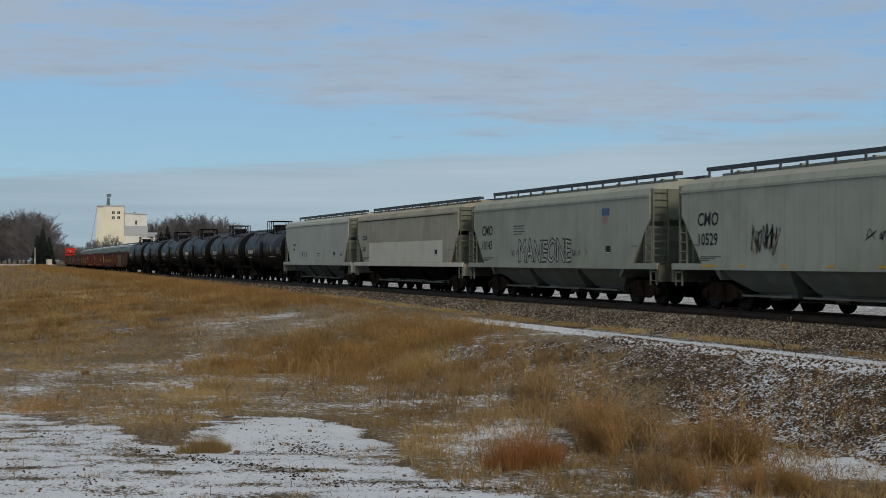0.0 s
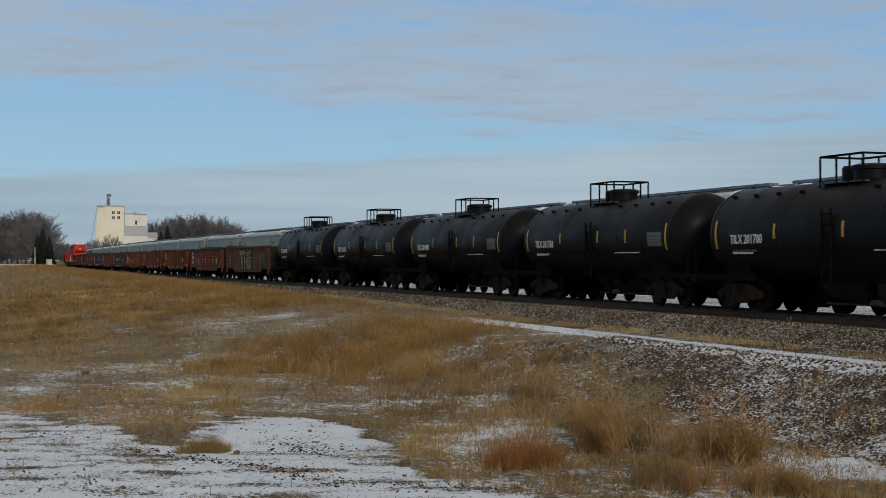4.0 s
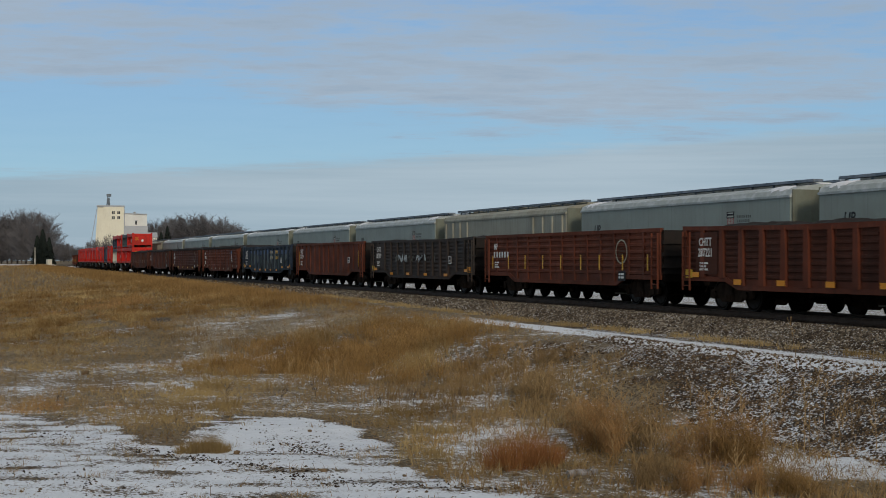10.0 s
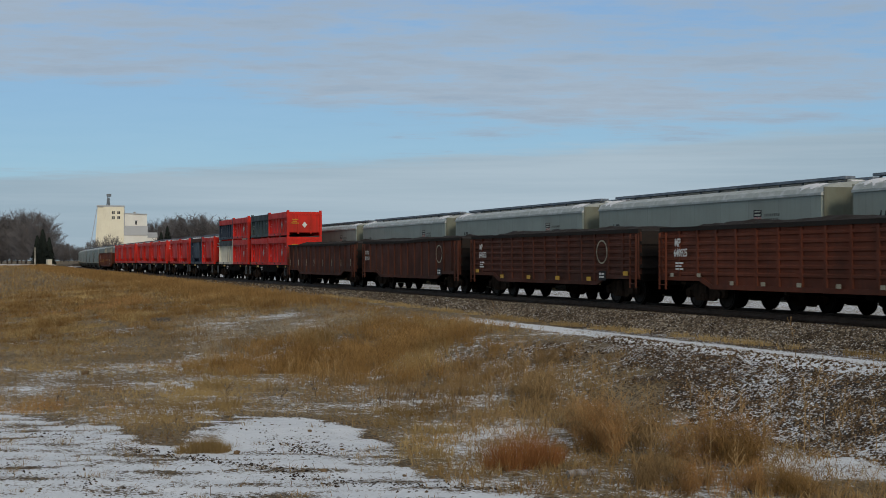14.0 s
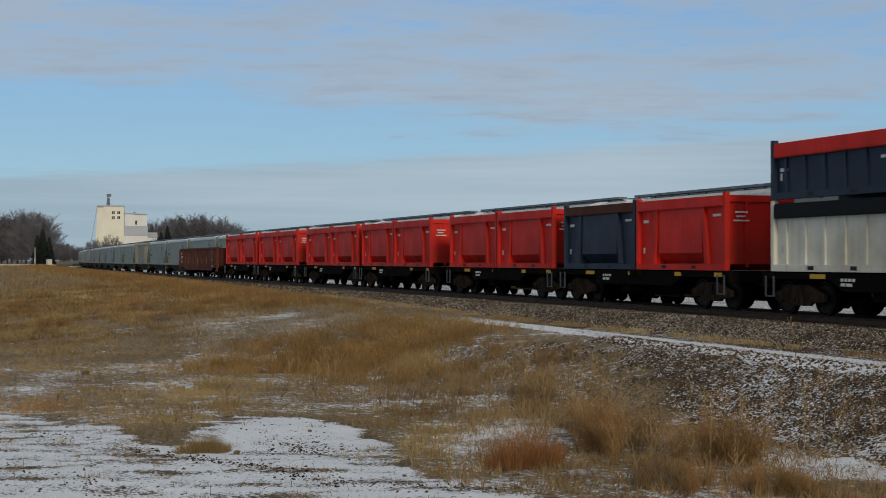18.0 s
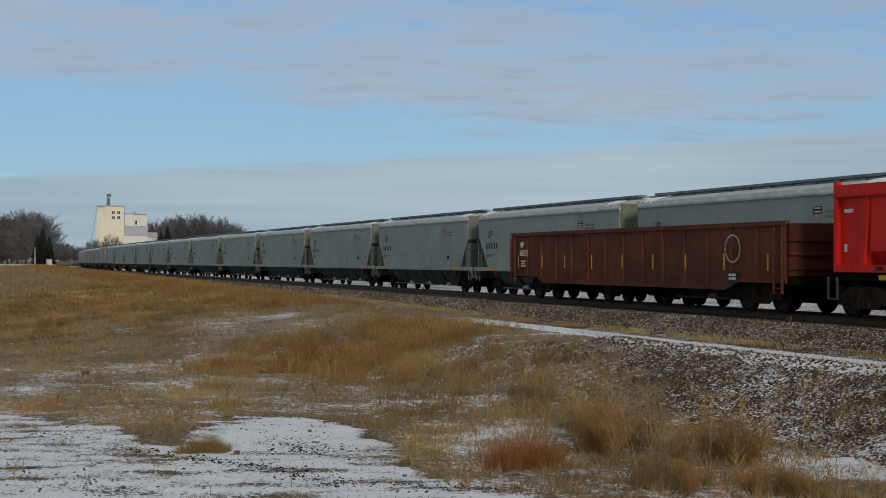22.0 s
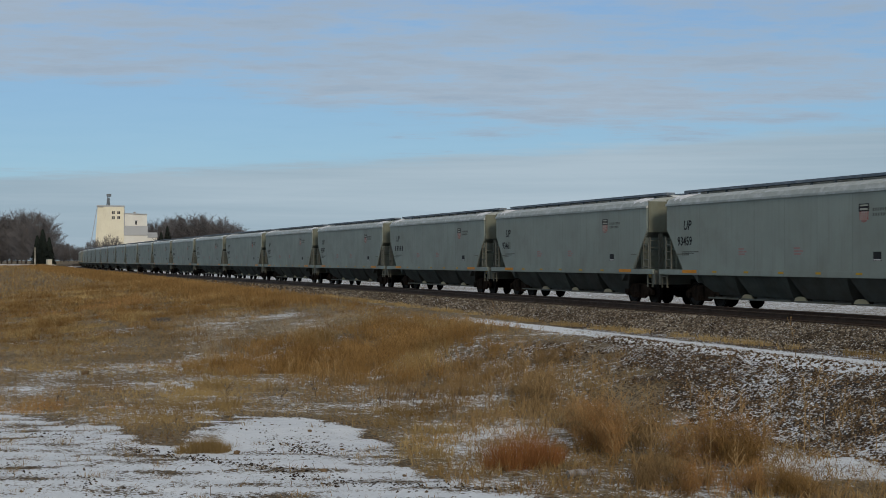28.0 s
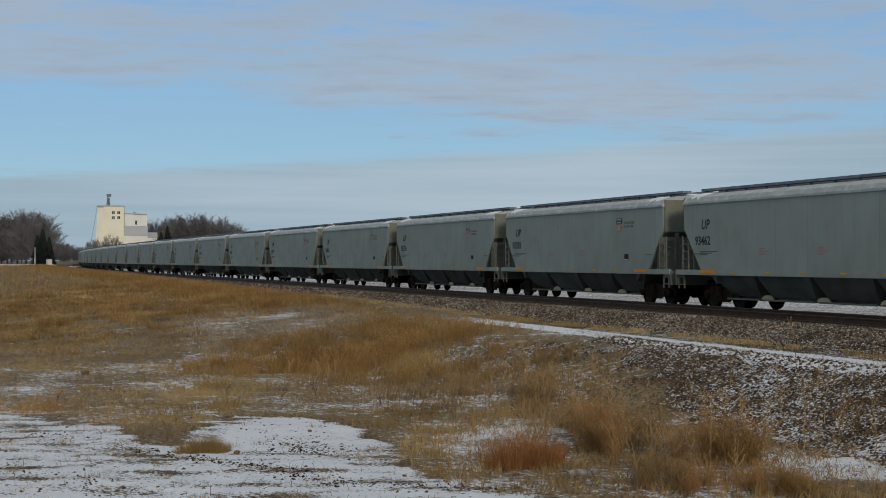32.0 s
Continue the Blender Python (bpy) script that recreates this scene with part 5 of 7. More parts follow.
def ground_material():
    m = bpy.data.materials.new("winter_ground")
    m.use_nodes = True
    t = m.node_tree
    bsdf = t.nodes["Principled BSDF"]
    bsdf.inputs["Roughness"].default_value = 0.9
    bsdf.inputs["Specular IOR Level"].default_value = 0.2
    co = t.nodes.new("ShaderNodeTexCoord")

    def noisy(sc, detail=6.0):
        n = node(t, "ShaderNodeTexNoise", Scale=sc, Detail=detail, Roughness=0.62)
        t.links.new(co.outputs["Object"], n.inputs["Vector"])
        return n.outputs["Fac"]

    def blend(fac, a, b):
        n = t.nodes.new("ShaderNodeMix"); n.data_type = "RGBA"
        for k, v in ((0, fac), (6, a), (7, b)):
            if isinstance(v, bpy.types.NodeSocket):
                t.links.new(v, n.inputs[k])
            else:
                n.inputs[k].default_value = v if k == 0 else (*v, 1)
        return n.outputs[2]

    def ranged(v, a, b, lo=0.0, hi=1.0):
        n = t.nodes.new("ShaderNodeMapRange"); n.interpolation_type = "SMOOTHSTEP"
        for k, x in zip(("From Min", "From Max", "To Min", "To Max"), (a, b, lo, hi)):
            n.inputs[k].default_value = x
        t.links.new(v, n.inputs["Value"])
        return n.outputs[0]

    def math2(op, a, b):
        n = t.nodes.new("ShaderNodeMath"); n.operation = op
        for k, v in ((0, a), (1, b)):
            if isinstance(v, bpy.types.NodeSocket):
                t.links.new(v, n.inputs[k])
            else:
                n.inputs[k].default_value = v
        return n.outputs[0]

    def attr(name):
        n = t.nodes.new("ShaderNodeAttribute")
        n.attribute_name = name
        return n.outputs["Fac"]

    soil = blend(ranged(noisy(0.5), 0.35, 0.65), (0.185, 0.145, 0.088), (0.24, 0.20, 0.138))
    soil = blend(ranged(noisy(11.0), 0.44, 0.6), soil, (0.07, 0.05, 0.03))
    cell = node(t, "ShaderNodeTexVoronoi", Scale=14.0)
    t.links.new(co.outputs["Object"], cell.inputs["Vector"])
    hue = t.nodes.new("ShaderNodeSeparateColor")
    t.links.new(cell.outputs["Color"], hue.inputs[0])
    stones = blend(hue.outputs[0], (0.085, 0.055, 0.03), (0.25, 0.17, 0.095))
    stones = blend(ranged(cell.outputs["Distance"], 0.25, 0.55), stones, (0.03, 0.022, 0.016))
    col = blend(attr("gravel"), soil, stones)
    # thin snow: lies where the cover beats a patchy, wind-combed noise
    patch = math2("ADD", math2("MULTIPLY", noisy(4.5, 8.0), 0.34), math2("MULTIPLY", noisy(21.0, 6.0), 0.42))
    wind = node(t, "ShaderNodeTexNoise", Scale=5.0, Detail=7.0, Roughness=0.65)
    mp = t.nodes.new("ShaderNodeMapping")
    mp.inputs["Rotation"].default_value = (0, 0, -1.22)
    mp.inputs["Scale"].default_value = (0.55, 1.7, 1.0)
    t.links.new(co.outputs["Object"], mp.inputs[0]); t.links.new(mp.outputs[0], wind.inputs["Vector"])
    patch = math2("ADD", patch, math2("MULTIPLY", wind.outputs["Fac"], 0.24))
    patch = math2("ADD", math2("MULTIPLY", math2("SUBTRACT", patch, 0.5), 1.75), 0.5)
    fleck = math2("ADD", math2("MULTIPLY", math2("SUBTRACT", math2("ADD", math2("MULTIPLY", noisy(17.0, 3.0), 0.7), math2("MULTIPLY", noisy(3.0, 3.0), 0.3)), 0.5), 2.0), 0.5)
    stony = math2("MULTIPLY", attr("gravel"), 0.85)
    patch = math2("ADD", math2("MULTIPLY", patch, math2("SUBTRACT", 1.0, stony)), math2("MULTIPLY", fleck, stony))
    over = math2("SUBTRACT", attr("snow"), patch)
    fac = ranged(over, -0.05, 0.09, 0.0, 0.94)
    white = blend(ranged(noisy(3.0), 0.3, 0.7), (0.67, 0.725, 0.80), (0.78, 0.83, 0.90))
    col = blend(fac, col, white)
    t.links.new(col, bsdf.inputs["Base Color"])
    b = t.nodes.new("ShaderNodeBump")
    b.inputs["Strength"].default_value, b.inputs["Distance"].default_value = 0.6, 0.05
    hgt = math2("ADD", math2("MULTIPLY", noisy(11.0), 0.6), math2("MULTIPLY", math2("SUBTRACT", 1.0, cell.outputs["Distance"]), attr("gravel")))
    t.links.new(hgt, b.inputs["Height"])
    t.links.new(b.outputs[0], bsdf.inputs["Normal"])
    return m


def build_ground():
    """One sheet, fine where the eye comes near and coarse towards the horizon."""
    def steps(near0, near1, d, far0, far1, grow=1.18):
        a = list(np.arange(near0, near1 + d / 2, d))
        s, v = d, a[-1]
        while v < far1:
            s *= grow
            v += s
            a.append(v)
        s, v = d, a[0]
        while v > far0:
            s *= grow
            v -= s
            a.insert(0, v)
        return np.array(a)
    xs = steps(-62, -10, 0.16, -4500, 900)
    ys = steps(-8, 32, 0.13, -1500, 3500)
    gx, gy = np.meshgrid(xs, ys, indexing="ij")
    z = height(gx, gy)
    nx, ny = gx.shape
    v = np.column_stack([gx.ravel(), gy.ravel(), z.ravel()])
    i = np.arange(nx * ny).reshape(nx, ny)
    f = np.column_stack([i[:-1, :-1].ravel(), i[1:, :-1].ravel(), i[1:, 1:].ravel(), i[:-1, 1:].ravel()])
    me = bpy.data.meshes.new("ground")
    me.vertices.add(len(v)); me.vertices.foreach_set("co", v.ravel())
    me.loops.add(f.size); me.loops.foreach_set("vertex_index", f.ravel())
    me.polygons.add(len(f)); me.polygons.foreach_set("loop_start", np.arange(0, f.size, 4))
    me.update(calc_edges=True)
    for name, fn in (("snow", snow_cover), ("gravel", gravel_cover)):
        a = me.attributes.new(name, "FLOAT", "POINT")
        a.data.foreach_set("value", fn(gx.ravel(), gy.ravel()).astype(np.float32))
    me.materials.append(ground_material())
    me.shade_smooth()
    return tagged(new("ground", me), "frosted grass bank and thin snow over gravel", "ground", "", "structure")


build_ground()


# ---- tracks ----
def track(name, y0, z0, ties):
    tr = thing(name, "brown steel rails on dark wooden ties", "railway track", "", "structure")
    for side in (-1, 1):
        rings = []
        for s in [0, 20, 40, 60, 80, 100, 120, 135] + list(range(150, 1150, 25)):
            p, a = on_track(s - 40, y0, z0)
            n = Vector((-math.sin(a), math.cos(a), 0))
            c = p + n * (side * 0.755)
            o = [(-0.07, -0.185), (0.07, -0.185), (0.07, -0.17), (0.012, -0.15), (0.012, -0.045), (0.036, -0.03), (0.036, -0.004), (0.026, 0.0), (-0.026, 0.0), (-0.036, -0.004), (-0.036, -0.03), (-0.012, -0.045), (-0.012, -0.15), (-0.07, -0.17)]
            rings.append([tuple(c + n * u + Vector((0, 0, w))) for u, w in o])
        part("rail", Shape().loft(rings), M["rail"], tr)
    me = Shape().box(-0.115, 0.115, -1.3, 1.3, -0.17, 0.0).mesh("tie", M["tie"], bevel=0.012)
    rest = Shape()
    for k in range(ties * 3):
        p, a = on_track(34 + k * 0.53, y0, z0 - 0.187)
        if k < ties:
            ob = part("tie", me, None, tr)
            ob.matrix_basis = Matrix.Translation(p + Vector((0, random.uniform(-0.05, 0.05), 0))) @ Matrix.Rotation(a + random.uniform(-0.02, 0.02), 4, "Z")
        else:
            rest.box(p.x - 0.115, p.x + 0.115, p.y - 1.3, p.y + 1.3, p.z - 0.17, p.z)
    tagged(part("far_ties", rest, M["tie"], tr), kind="stuff")
    return tr


# ---- the passing train and the train behind it ----
NEAR_SPEED, REAR_SPEED = 21.19, 17.25
TRAIN = []      # thing, line, place along the line at 0 s


def put(car, line, s):
    TRAIN.append((car, line, s))
    return car


def near_train():
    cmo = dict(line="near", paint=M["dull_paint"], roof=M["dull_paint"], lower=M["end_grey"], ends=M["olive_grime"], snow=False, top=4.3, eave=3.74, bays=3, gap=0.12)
    put(covered_hopper(label="dull grey covered hopper car with sprayed graffiti and tagged numbers", length=18.3, marks="CMO", number="10529", shield=False, scrawls=((-4.3, -2.9, 1.7, 2.65, "black", 3), (-4.1, -2.9, 1.65, 2.4, "tan_paint", 5), (1.2, 2.2, 2.05, 2.35, "black", 6)), **cmo), "near", 40.2)
    put(covered_hopper(label="dull grey covered hopper car with a pale graffiti scrawl", length=18.3, marks="CMO", number="10143", shield=False, reflectors=False, sprayed=("MANEONE", -3.1, 1.5, 1.22, 0.86, "pale_paint", "black"), scrawls=((-3.9, -3.2, 1.7, 2.05, "sooty_grey", 10), (2.0, 3.2, 1.7, 2.0, "sooty_grey", 10)), extra=[("emblem_top", 4.6, 5.2, 3.14, 3.4, "blue_paint", "small faded blue emblem top"), ("emblem_foot", 4.62, 5.05, 2.86, 3.13, "faded_red", "faded red emblem foot"), ("stencil", -3.6, -2.5, 2.92, 2.97, "sooty_grey", ""), ("stencil", -3.6, -2.6, 2.82, 2.86, "sooty_grey", ""), ("stencil", -3.6, -2.45, 2.7, 2.75, "sooty_grey", ""), ("stencil", -3.6, -2.7, 2.6, 2.64, "sooty_grey", "")], **cmo), "near", 58.7)
    put(covered_hopper("near", "tan covered hopper car with a freshly painted cream panel", M["tan_paint"], M["tan_paint"], M["steel"], M["tan_paint"], length=18.3, snow=False, top=4.3, eave=3.78, gap=0.05, bays=3, marks="CRDX", number="13657", sill_paint=M["cream_paint"], print_size=0.34, shield=False, reflectors=False, extra=[("cream_panel", -5.9, 6.0, 1.46, 2.5, "cream_paint", "freshly painted cream panel"), ("stain_band", -7.6, 7.6, 3.66, 3.74, "olive_grime", "brown band under the eave")]), "near", 77.0)
    put(covered_hopper("near", "pale grey covered hopper car with a faint blue emblem", M["pale_paint"], M["pale_paint"], M["sooty_grey"], M["pale_paint"], length=17.4, snow=False, top=4.3, eave=3.8, gap=0.05, bays=3, marks="", shield=False, reflectors=False, scrawls=((-3.3, -2.2, 1.75, 2.15, "blue_paint", 12),), extra=[("faded_mark", -5.6, -5.0, 2.5, 2.62, "sooty_grey", ""), ("faded_mark", -5.6, -5.1, 2.2, 2.32, "sooty_grey", ""), ("stencil", 0.6, 1.3, 1.95, 2.0, "sooty_grey", ""), ("stencil", 0.6, 1.3, 1.8, 1.84, "sooty_grey", ""), ("stencil", 6.0, 6.3, 1.8, 1.95, "sooty_grey", "")]), "near", 94.8)
    for k in range(6):
        put(tank_car("TILX " + ("201679", "201700", "201768", "201808", "201763", "201780")[k]), "near", 103.5 + 14.72 * (k + 0.5))
    joints = [190.9, 208.3, 225.8, 242.8, 260.1, 277.3, 294.4, 311.4, 328.8, 346.4, 363.8, 380.8, 398.6]
    kinds = [
        ("rust-brown gondola car covered in pale sprayed graffiti", "gon_rust", dict(big=("THE", -2.3, 0.95, 1.8, 1.2, "rust_spray"), scrawl=(4.0, 6.6, 1.0, 2.2, ["olive_grime", "rust_spray", "olive_grime"]), plates=[(-6.9, 1.5, 0.7, 0.5, "rust_spray")])),
        ("oxide red gondola car with a bowed top edge", "gon_red", dict(corrugated=True, sooty_top=True, wavy=0.08, load=0.4, mark=("MP", "642241"), dashes=(9, 1.25, 0.06, 0.45, "yellow"))),
        ("oxide red gondola car heaped with dark scrap", "gon_red", dict(wavy=0.08, load=0.22, sooty_top=True, stout=True, mark=("CHTT", "287182"), dashes=(6, 0.82, 0.4, 0.14, "orange"))),
        ("oxide red gondola car with white stencils", "gon_red", dict(stout=True, mark=("CHTT", "287221"), load=0.3, wavy=0.05, dashes=(7, 0.82, 0.4, 0.16, "orange"))),
        ("oxide red gondola car with yellow upright stripes", "gon_red", dict(corrugated=True, mark=("MP", ""), emblem=True, dashes=(9, 1.2, 0.07, 0.55, "yellow"))),
        ("weathered black gondola car with white chalk scrawls", "gon_black", dict(stout=True, mark=("CHTT", "287209"), dashes=(6, 0.8, 0.45, 0.13, "orange"), scrawl=(-3.6, 2.6, 1.45, 1.85, ["end_grey", "roof_grey"]), load=0.2, wavy=0.05)),
        ("oxide red gondola car with smooth sides", "gon_red", dict(mark=("CHTT", "287214"), dashes=(2, 1.2, 0.05, 0.9, "yellow"))),
        ("blue and black gondola car covered with graffiti", "gon_blue", dict(wavy=0.1, load=0.35, stout=True, mark=("CHTT", "287215"), dashes=(9, 0.8, 0.4, 0.14, "orange"), panels=["ash_paint", "slate_box", "ash_paint", "olive_grime", "slate_box", "ash_paint", "ash_paint"], tags=((1.6, 2.0, "tan_paint"), (1.6, 1.62, "tan_paint"), (3.2, 2.02, "yellow"), (3.3, 1.62, "yellow")))),
        ("oxide red gondola car with closely ribbed sides", "gon_red", dict(mark=("MP", "640925"), dashes=(9, 0.8, 0.2, 0.12, "tan_paint"), corrugated=True, shield=True, load=0.35, sooty_top=True)),
        ("dark red gondola car with a faded round emblem", "gon_brown", dict(corrugated=True, mark=("MP", "640633"), emblem=True, dashes=(6, 0.8, 0.35, 0.15, "yellow"), load=0.35, sooty_top=True)),
        ("dark brown gondola car with a faded round emblem", "gon_brown", dict(plates=[(-7.4, 1.4, 0.6, 0.8, "white")], emblem=True, load=0.35, wavy=0.04, sooty_top=True)),
        ("dark brown gondola car with short pale dashes", "gon_brown", dict(load=0.35, sooty_top=True, wavy=0.05, dashes=(8, 1.2, 0.05, 0.4, "tan_paint"))),
    ]
    for k, (label, m, extra) in enumerate(kinds):
        put(gondola(label, M[m], length=joints[k + 1] - joints[k], seed=k + 1, **extra), "near", (joints[k] + joints[k + 1]) / 2 + 1.0)
    flat = container_flat()
    ends = [398.9, 412.3, 425.4, 439.2, 452.8, 466.6, 480.3, 494.3, 507.6]
    slack = [0.7, 0.5, 1.36, 0.5, 1.4, 0.4, 0.96, 0.12]    # the flats run in close-coupled pairs
    red, navy, slate, white = M["red_box"], M["navy_box"], M["slate_box"], M["white_box"]
    low_red = container("low red bulk container with diamond placards", red, red, False, True)
    top_red = container("shallow red bulk container stacked on another", red, red, False, True, 0, 1.62)
    top_slate = container("shallow slate-green bulk container with a black tarp", slate, M["tank_black"], False, False, 0, 1.62)
    low_white = container("low cream bulk container with a dark tarp", white, M["tank_black"], False)
    top_navy = container("shallow navy bulk container with a red band", navy, red, False, False, 0, 1.62)
    tall_red = container("tall red bulk container with slanted ribs", red, red, True)
    tall_navy = container("tall navy bulk container on the flat", navy, M["gon_brown"], True)
    used = set()

    def fresh(ob):
        if ob in used:
            return copy_thing(ob, Matrix.Identity(4))
        used.add(ob)
        return ob
    for k in range(8):
        s = (ends[k] + ends[k + 1]) / 2 + slack[k]
        put(fresh(flat), "near", s)
        for side in (-1, 1):
            if k == 0:
                stack = [low_red, top_red if side < 0 else top_slate]
            elif k == 1:
                stack = [low_red, top_red] if side < 0 else [low_white, top_navy]
            else:
                stack = [tall_navy if (k, side) == (2, 1) else tall_red]
            z = 1.23
            for b in stack:
                put(fresh(b), "near", (s + side * 2.98, z))
                z += 2.06
    put(gondola("long oxide red mill gondola car closing the train", M["gon_red"], length=21.6, posts=15, top=2.6, seed=40, mark=("MP", "660511"), emblem=True, end_paint=M["gon_dark"], dashes=(9, 1.25, 0.05, 0.5, "yellow"), tags=((-4.0, 1.0, "gon_rust"),)), "near", 518.9)


def rear_train():
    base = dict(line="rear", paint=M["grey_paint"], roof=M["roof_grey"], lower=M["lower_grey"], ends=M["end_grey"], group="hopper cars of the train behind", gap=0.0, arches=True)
    label = "light grey covered hopper car with snow on its roof ends"
    near_one = covered_hopper(label=label, **base)
    tan = covered_hopper("rear", "tan ribbed covered hopper car in a grey train", M["sage_paint"], M["sage_paint"], M["olive_grime"], M["olive_grime"], ribs=15, snow=False, marks="", shield=False, reflectors=False, gap=0.03, group=base["group"])
    numbers = {0: "93462", 1: "93383", 4: "93459", 5: "93461", 9: "93456", 2: "93376", 7: "93397", 3: "93466", 8: "93453"}
    first, used = -495.1 - 17.69, False
    for k in range(52):
        s = first + (k + 0.5) * 17.69
        if abs(s + 97) < 8.8 or abs(s - 26) < 8.8:
            car = tan if abs(s + 97) < 8.8 else copy_thing(tan, Matrix.Identity(4))
        elif k in numbers:
            car = covered_hopper(label=label, number=numbers[k], **base)
        elif not used:
            car, used = near_one, True
        else:
            car = copy_thing(near_one, Matrix.Identity(4))
            car["label"] = label
        put(car, "rear", s)


near_train()
rear_train()
track("track_near", NEAR_Y, NEAR_Z, 150)
track("track_rear", REAR_Y, REAR_Z, 60)


# ---- dry grass, weeds, stones ----
def plant_material(name, a, b, c, rough=0.85):
    m = bpy.data.materials.new(name)
    m.use_nodes = True
    t = m.node_tree
    bsdf = t.nodes["Principled BSDF"]
    bsdf.inputs["Roughness"].default_value = rough
    bsdf.inputs["Specular IOR Level"].default_value = 0.15
    geo = t.nodes.new("ShaderNodeNewGeometry")
    ramp = t.nodes.new("ShaderNodeValToRGB")
    ramp.color_ramp.elements[0].color, ramp.color_ramp.elements[1].color = (*a, 1), (*b, 1)
    e = ramp.color_ramp.elements.new(0.5)
    e.color = (*c, 1)
    t.links.new(geo.outputs["Random Per Island"], ramp.inputs[0])
    co = t.nodes.new("ShaderNodeTexCoord")
    n = node(t, "ShaderNodeTexNoise", Scale=0.32, Detail=6.0, Roughness=0.65)
    t.links.new(co.outputs["Object"], n.inputs["Vector"])
    mix = t.nodes.new("ShaderNodeMix"); mix.data_type, mix.blend_type = "RGBA", "MULTIPLY"
    rg = t.nodes.new("ShaderNodeMapRange")
    rg.inputs["From Min"].default_value, rg.inputs["From Max"].default_value = 0.35, 0.65
    t.links.new(n.outputs["Fac"], rg.inputs["Value"])
    t.links.new(rg.outputs[0], mix.inputs[0])
    t.links.new(ramp.outputs[0], mix.inputs[6])
    mix.inputs[7].default_value = (0.5, 0.46, 0.42, 1)
    t.links.new(mix.outputs[2], bsdf.inputs["Base Color"])
    return m


PLANTS = dict(
    tall=plant_material("orange_dry_grass", (0.36, 0.212, 0.073), (0.175, 0.104, 0.045), (0.45, 0.29, 0.116)),
    tall_far=plant_material("orange_prairie", (0.315, 0.188, 0.068), (0.23, 0.138, 0.053), (0.38, 0.243, 0.096)),
    straw=plant_material("straw_grass", (0.44, 0.315, 0.135), (0.27, 0.2, 0.095), (0.54, 0.415, 0.205)),
    weed=plant_material("grey_brown_weeds", (0.34, 0.23, 0.11), (0.17, 0.113, 0.057), (0.47, 0.335, 0.17)),
    frosted=plant_material("frosted_grass", (0.42, 0.37, 0.28), (0.29, 0.245, 0.18), (0.55, 0.51, 0.43)),
    red=plant_material("rust_red_grass", (0.45, 0.205, 0.075), (0.53, 0.275, 0.105), (0.29, 0.125, 0.05)),
    bush=plant_material("russet_twigs", (0.46, 0.255, 0.10), (0.265, 0.148, 0.064), (0.57, 0.35, 0.15)),
)


def blades(rng, x, y, h, w, lean, spread, way=None, lift=0.0):
    """Bent blades at the given roots: five corners each. Returns corners and faces."""
    n = len(x)
    z = height(x, y) - 0.02 + lift
    a = rng.uniform(0, 2 * np.pi, n) if way is None else way
    dx, dy = np.cos(a), np.sin(a)
    tilt = np.abs(rng.normal(0, lean, n)) + spread
    side = rng.uniform(0, 2 * np.pi, n)
    sx, sy = np.cos(side) * w / 2, np.sin(side) * w / 2
    mh, mt = h * 0.55, tilt * 0.4
    v = np.empty((n, 5, 3))
    v[:, 0] = np.column_stack([x - sx, y - sy, z])
    v[:, 1] = np.column_stack([x + sx, y + sy, z])
    v[:, 2] = np.column_stack([x + sx * 0.8 + dx * mt * h, y + sy * 0.8 + dy * mt * h, z + mh])
    v[:, 3] = np.column_stack([x - sx * 0.8 + dx * mt * h, y - sy * 0.8 + dy * mt * h, z + mh])
    v[:, 4] = np.column_stack([x + dx * tilt * h, y + dy * tilt * h, z + h * np.sqrt(np.maximum(1 - tilt ** 2 * 0.6, 0.2))])
    return v.reshape(-1, 3)


def blade_object(name, chunks, material, label):
    v = np.concatenate(chunks)
    n = len(v) // 5
    base = np.arange(n)[:, None] * 5
    quads = (base + np.array([0, 1, 2, 3])).astype(np.int32)
    tris = (base + np.array([3, 2, 4])).astype(np.int32)
    loops = np.concatenate([quads.ravel(), tris.ravel()])
    starts = np.concatenate([np.arange(n) * 4, n * 4 + np.arange(n) * 3]).astype(np.int32)
    me = bpy.data.meshes.new(name)
    me.vertices.add(len(v)); me.vertices.foreach_set("co", v.ravel())
    me.loops.add(len(loops)); me.loops.foreach_set("vertex_index", loops)
    me.polygons.add(2 * n); me.polygons.foreach_set("loop_start", starts)
    me.update(calc_edges=True)
    me.materials.append(material)
    return tagged(new(name, me), label, "grass", "", "stuff")


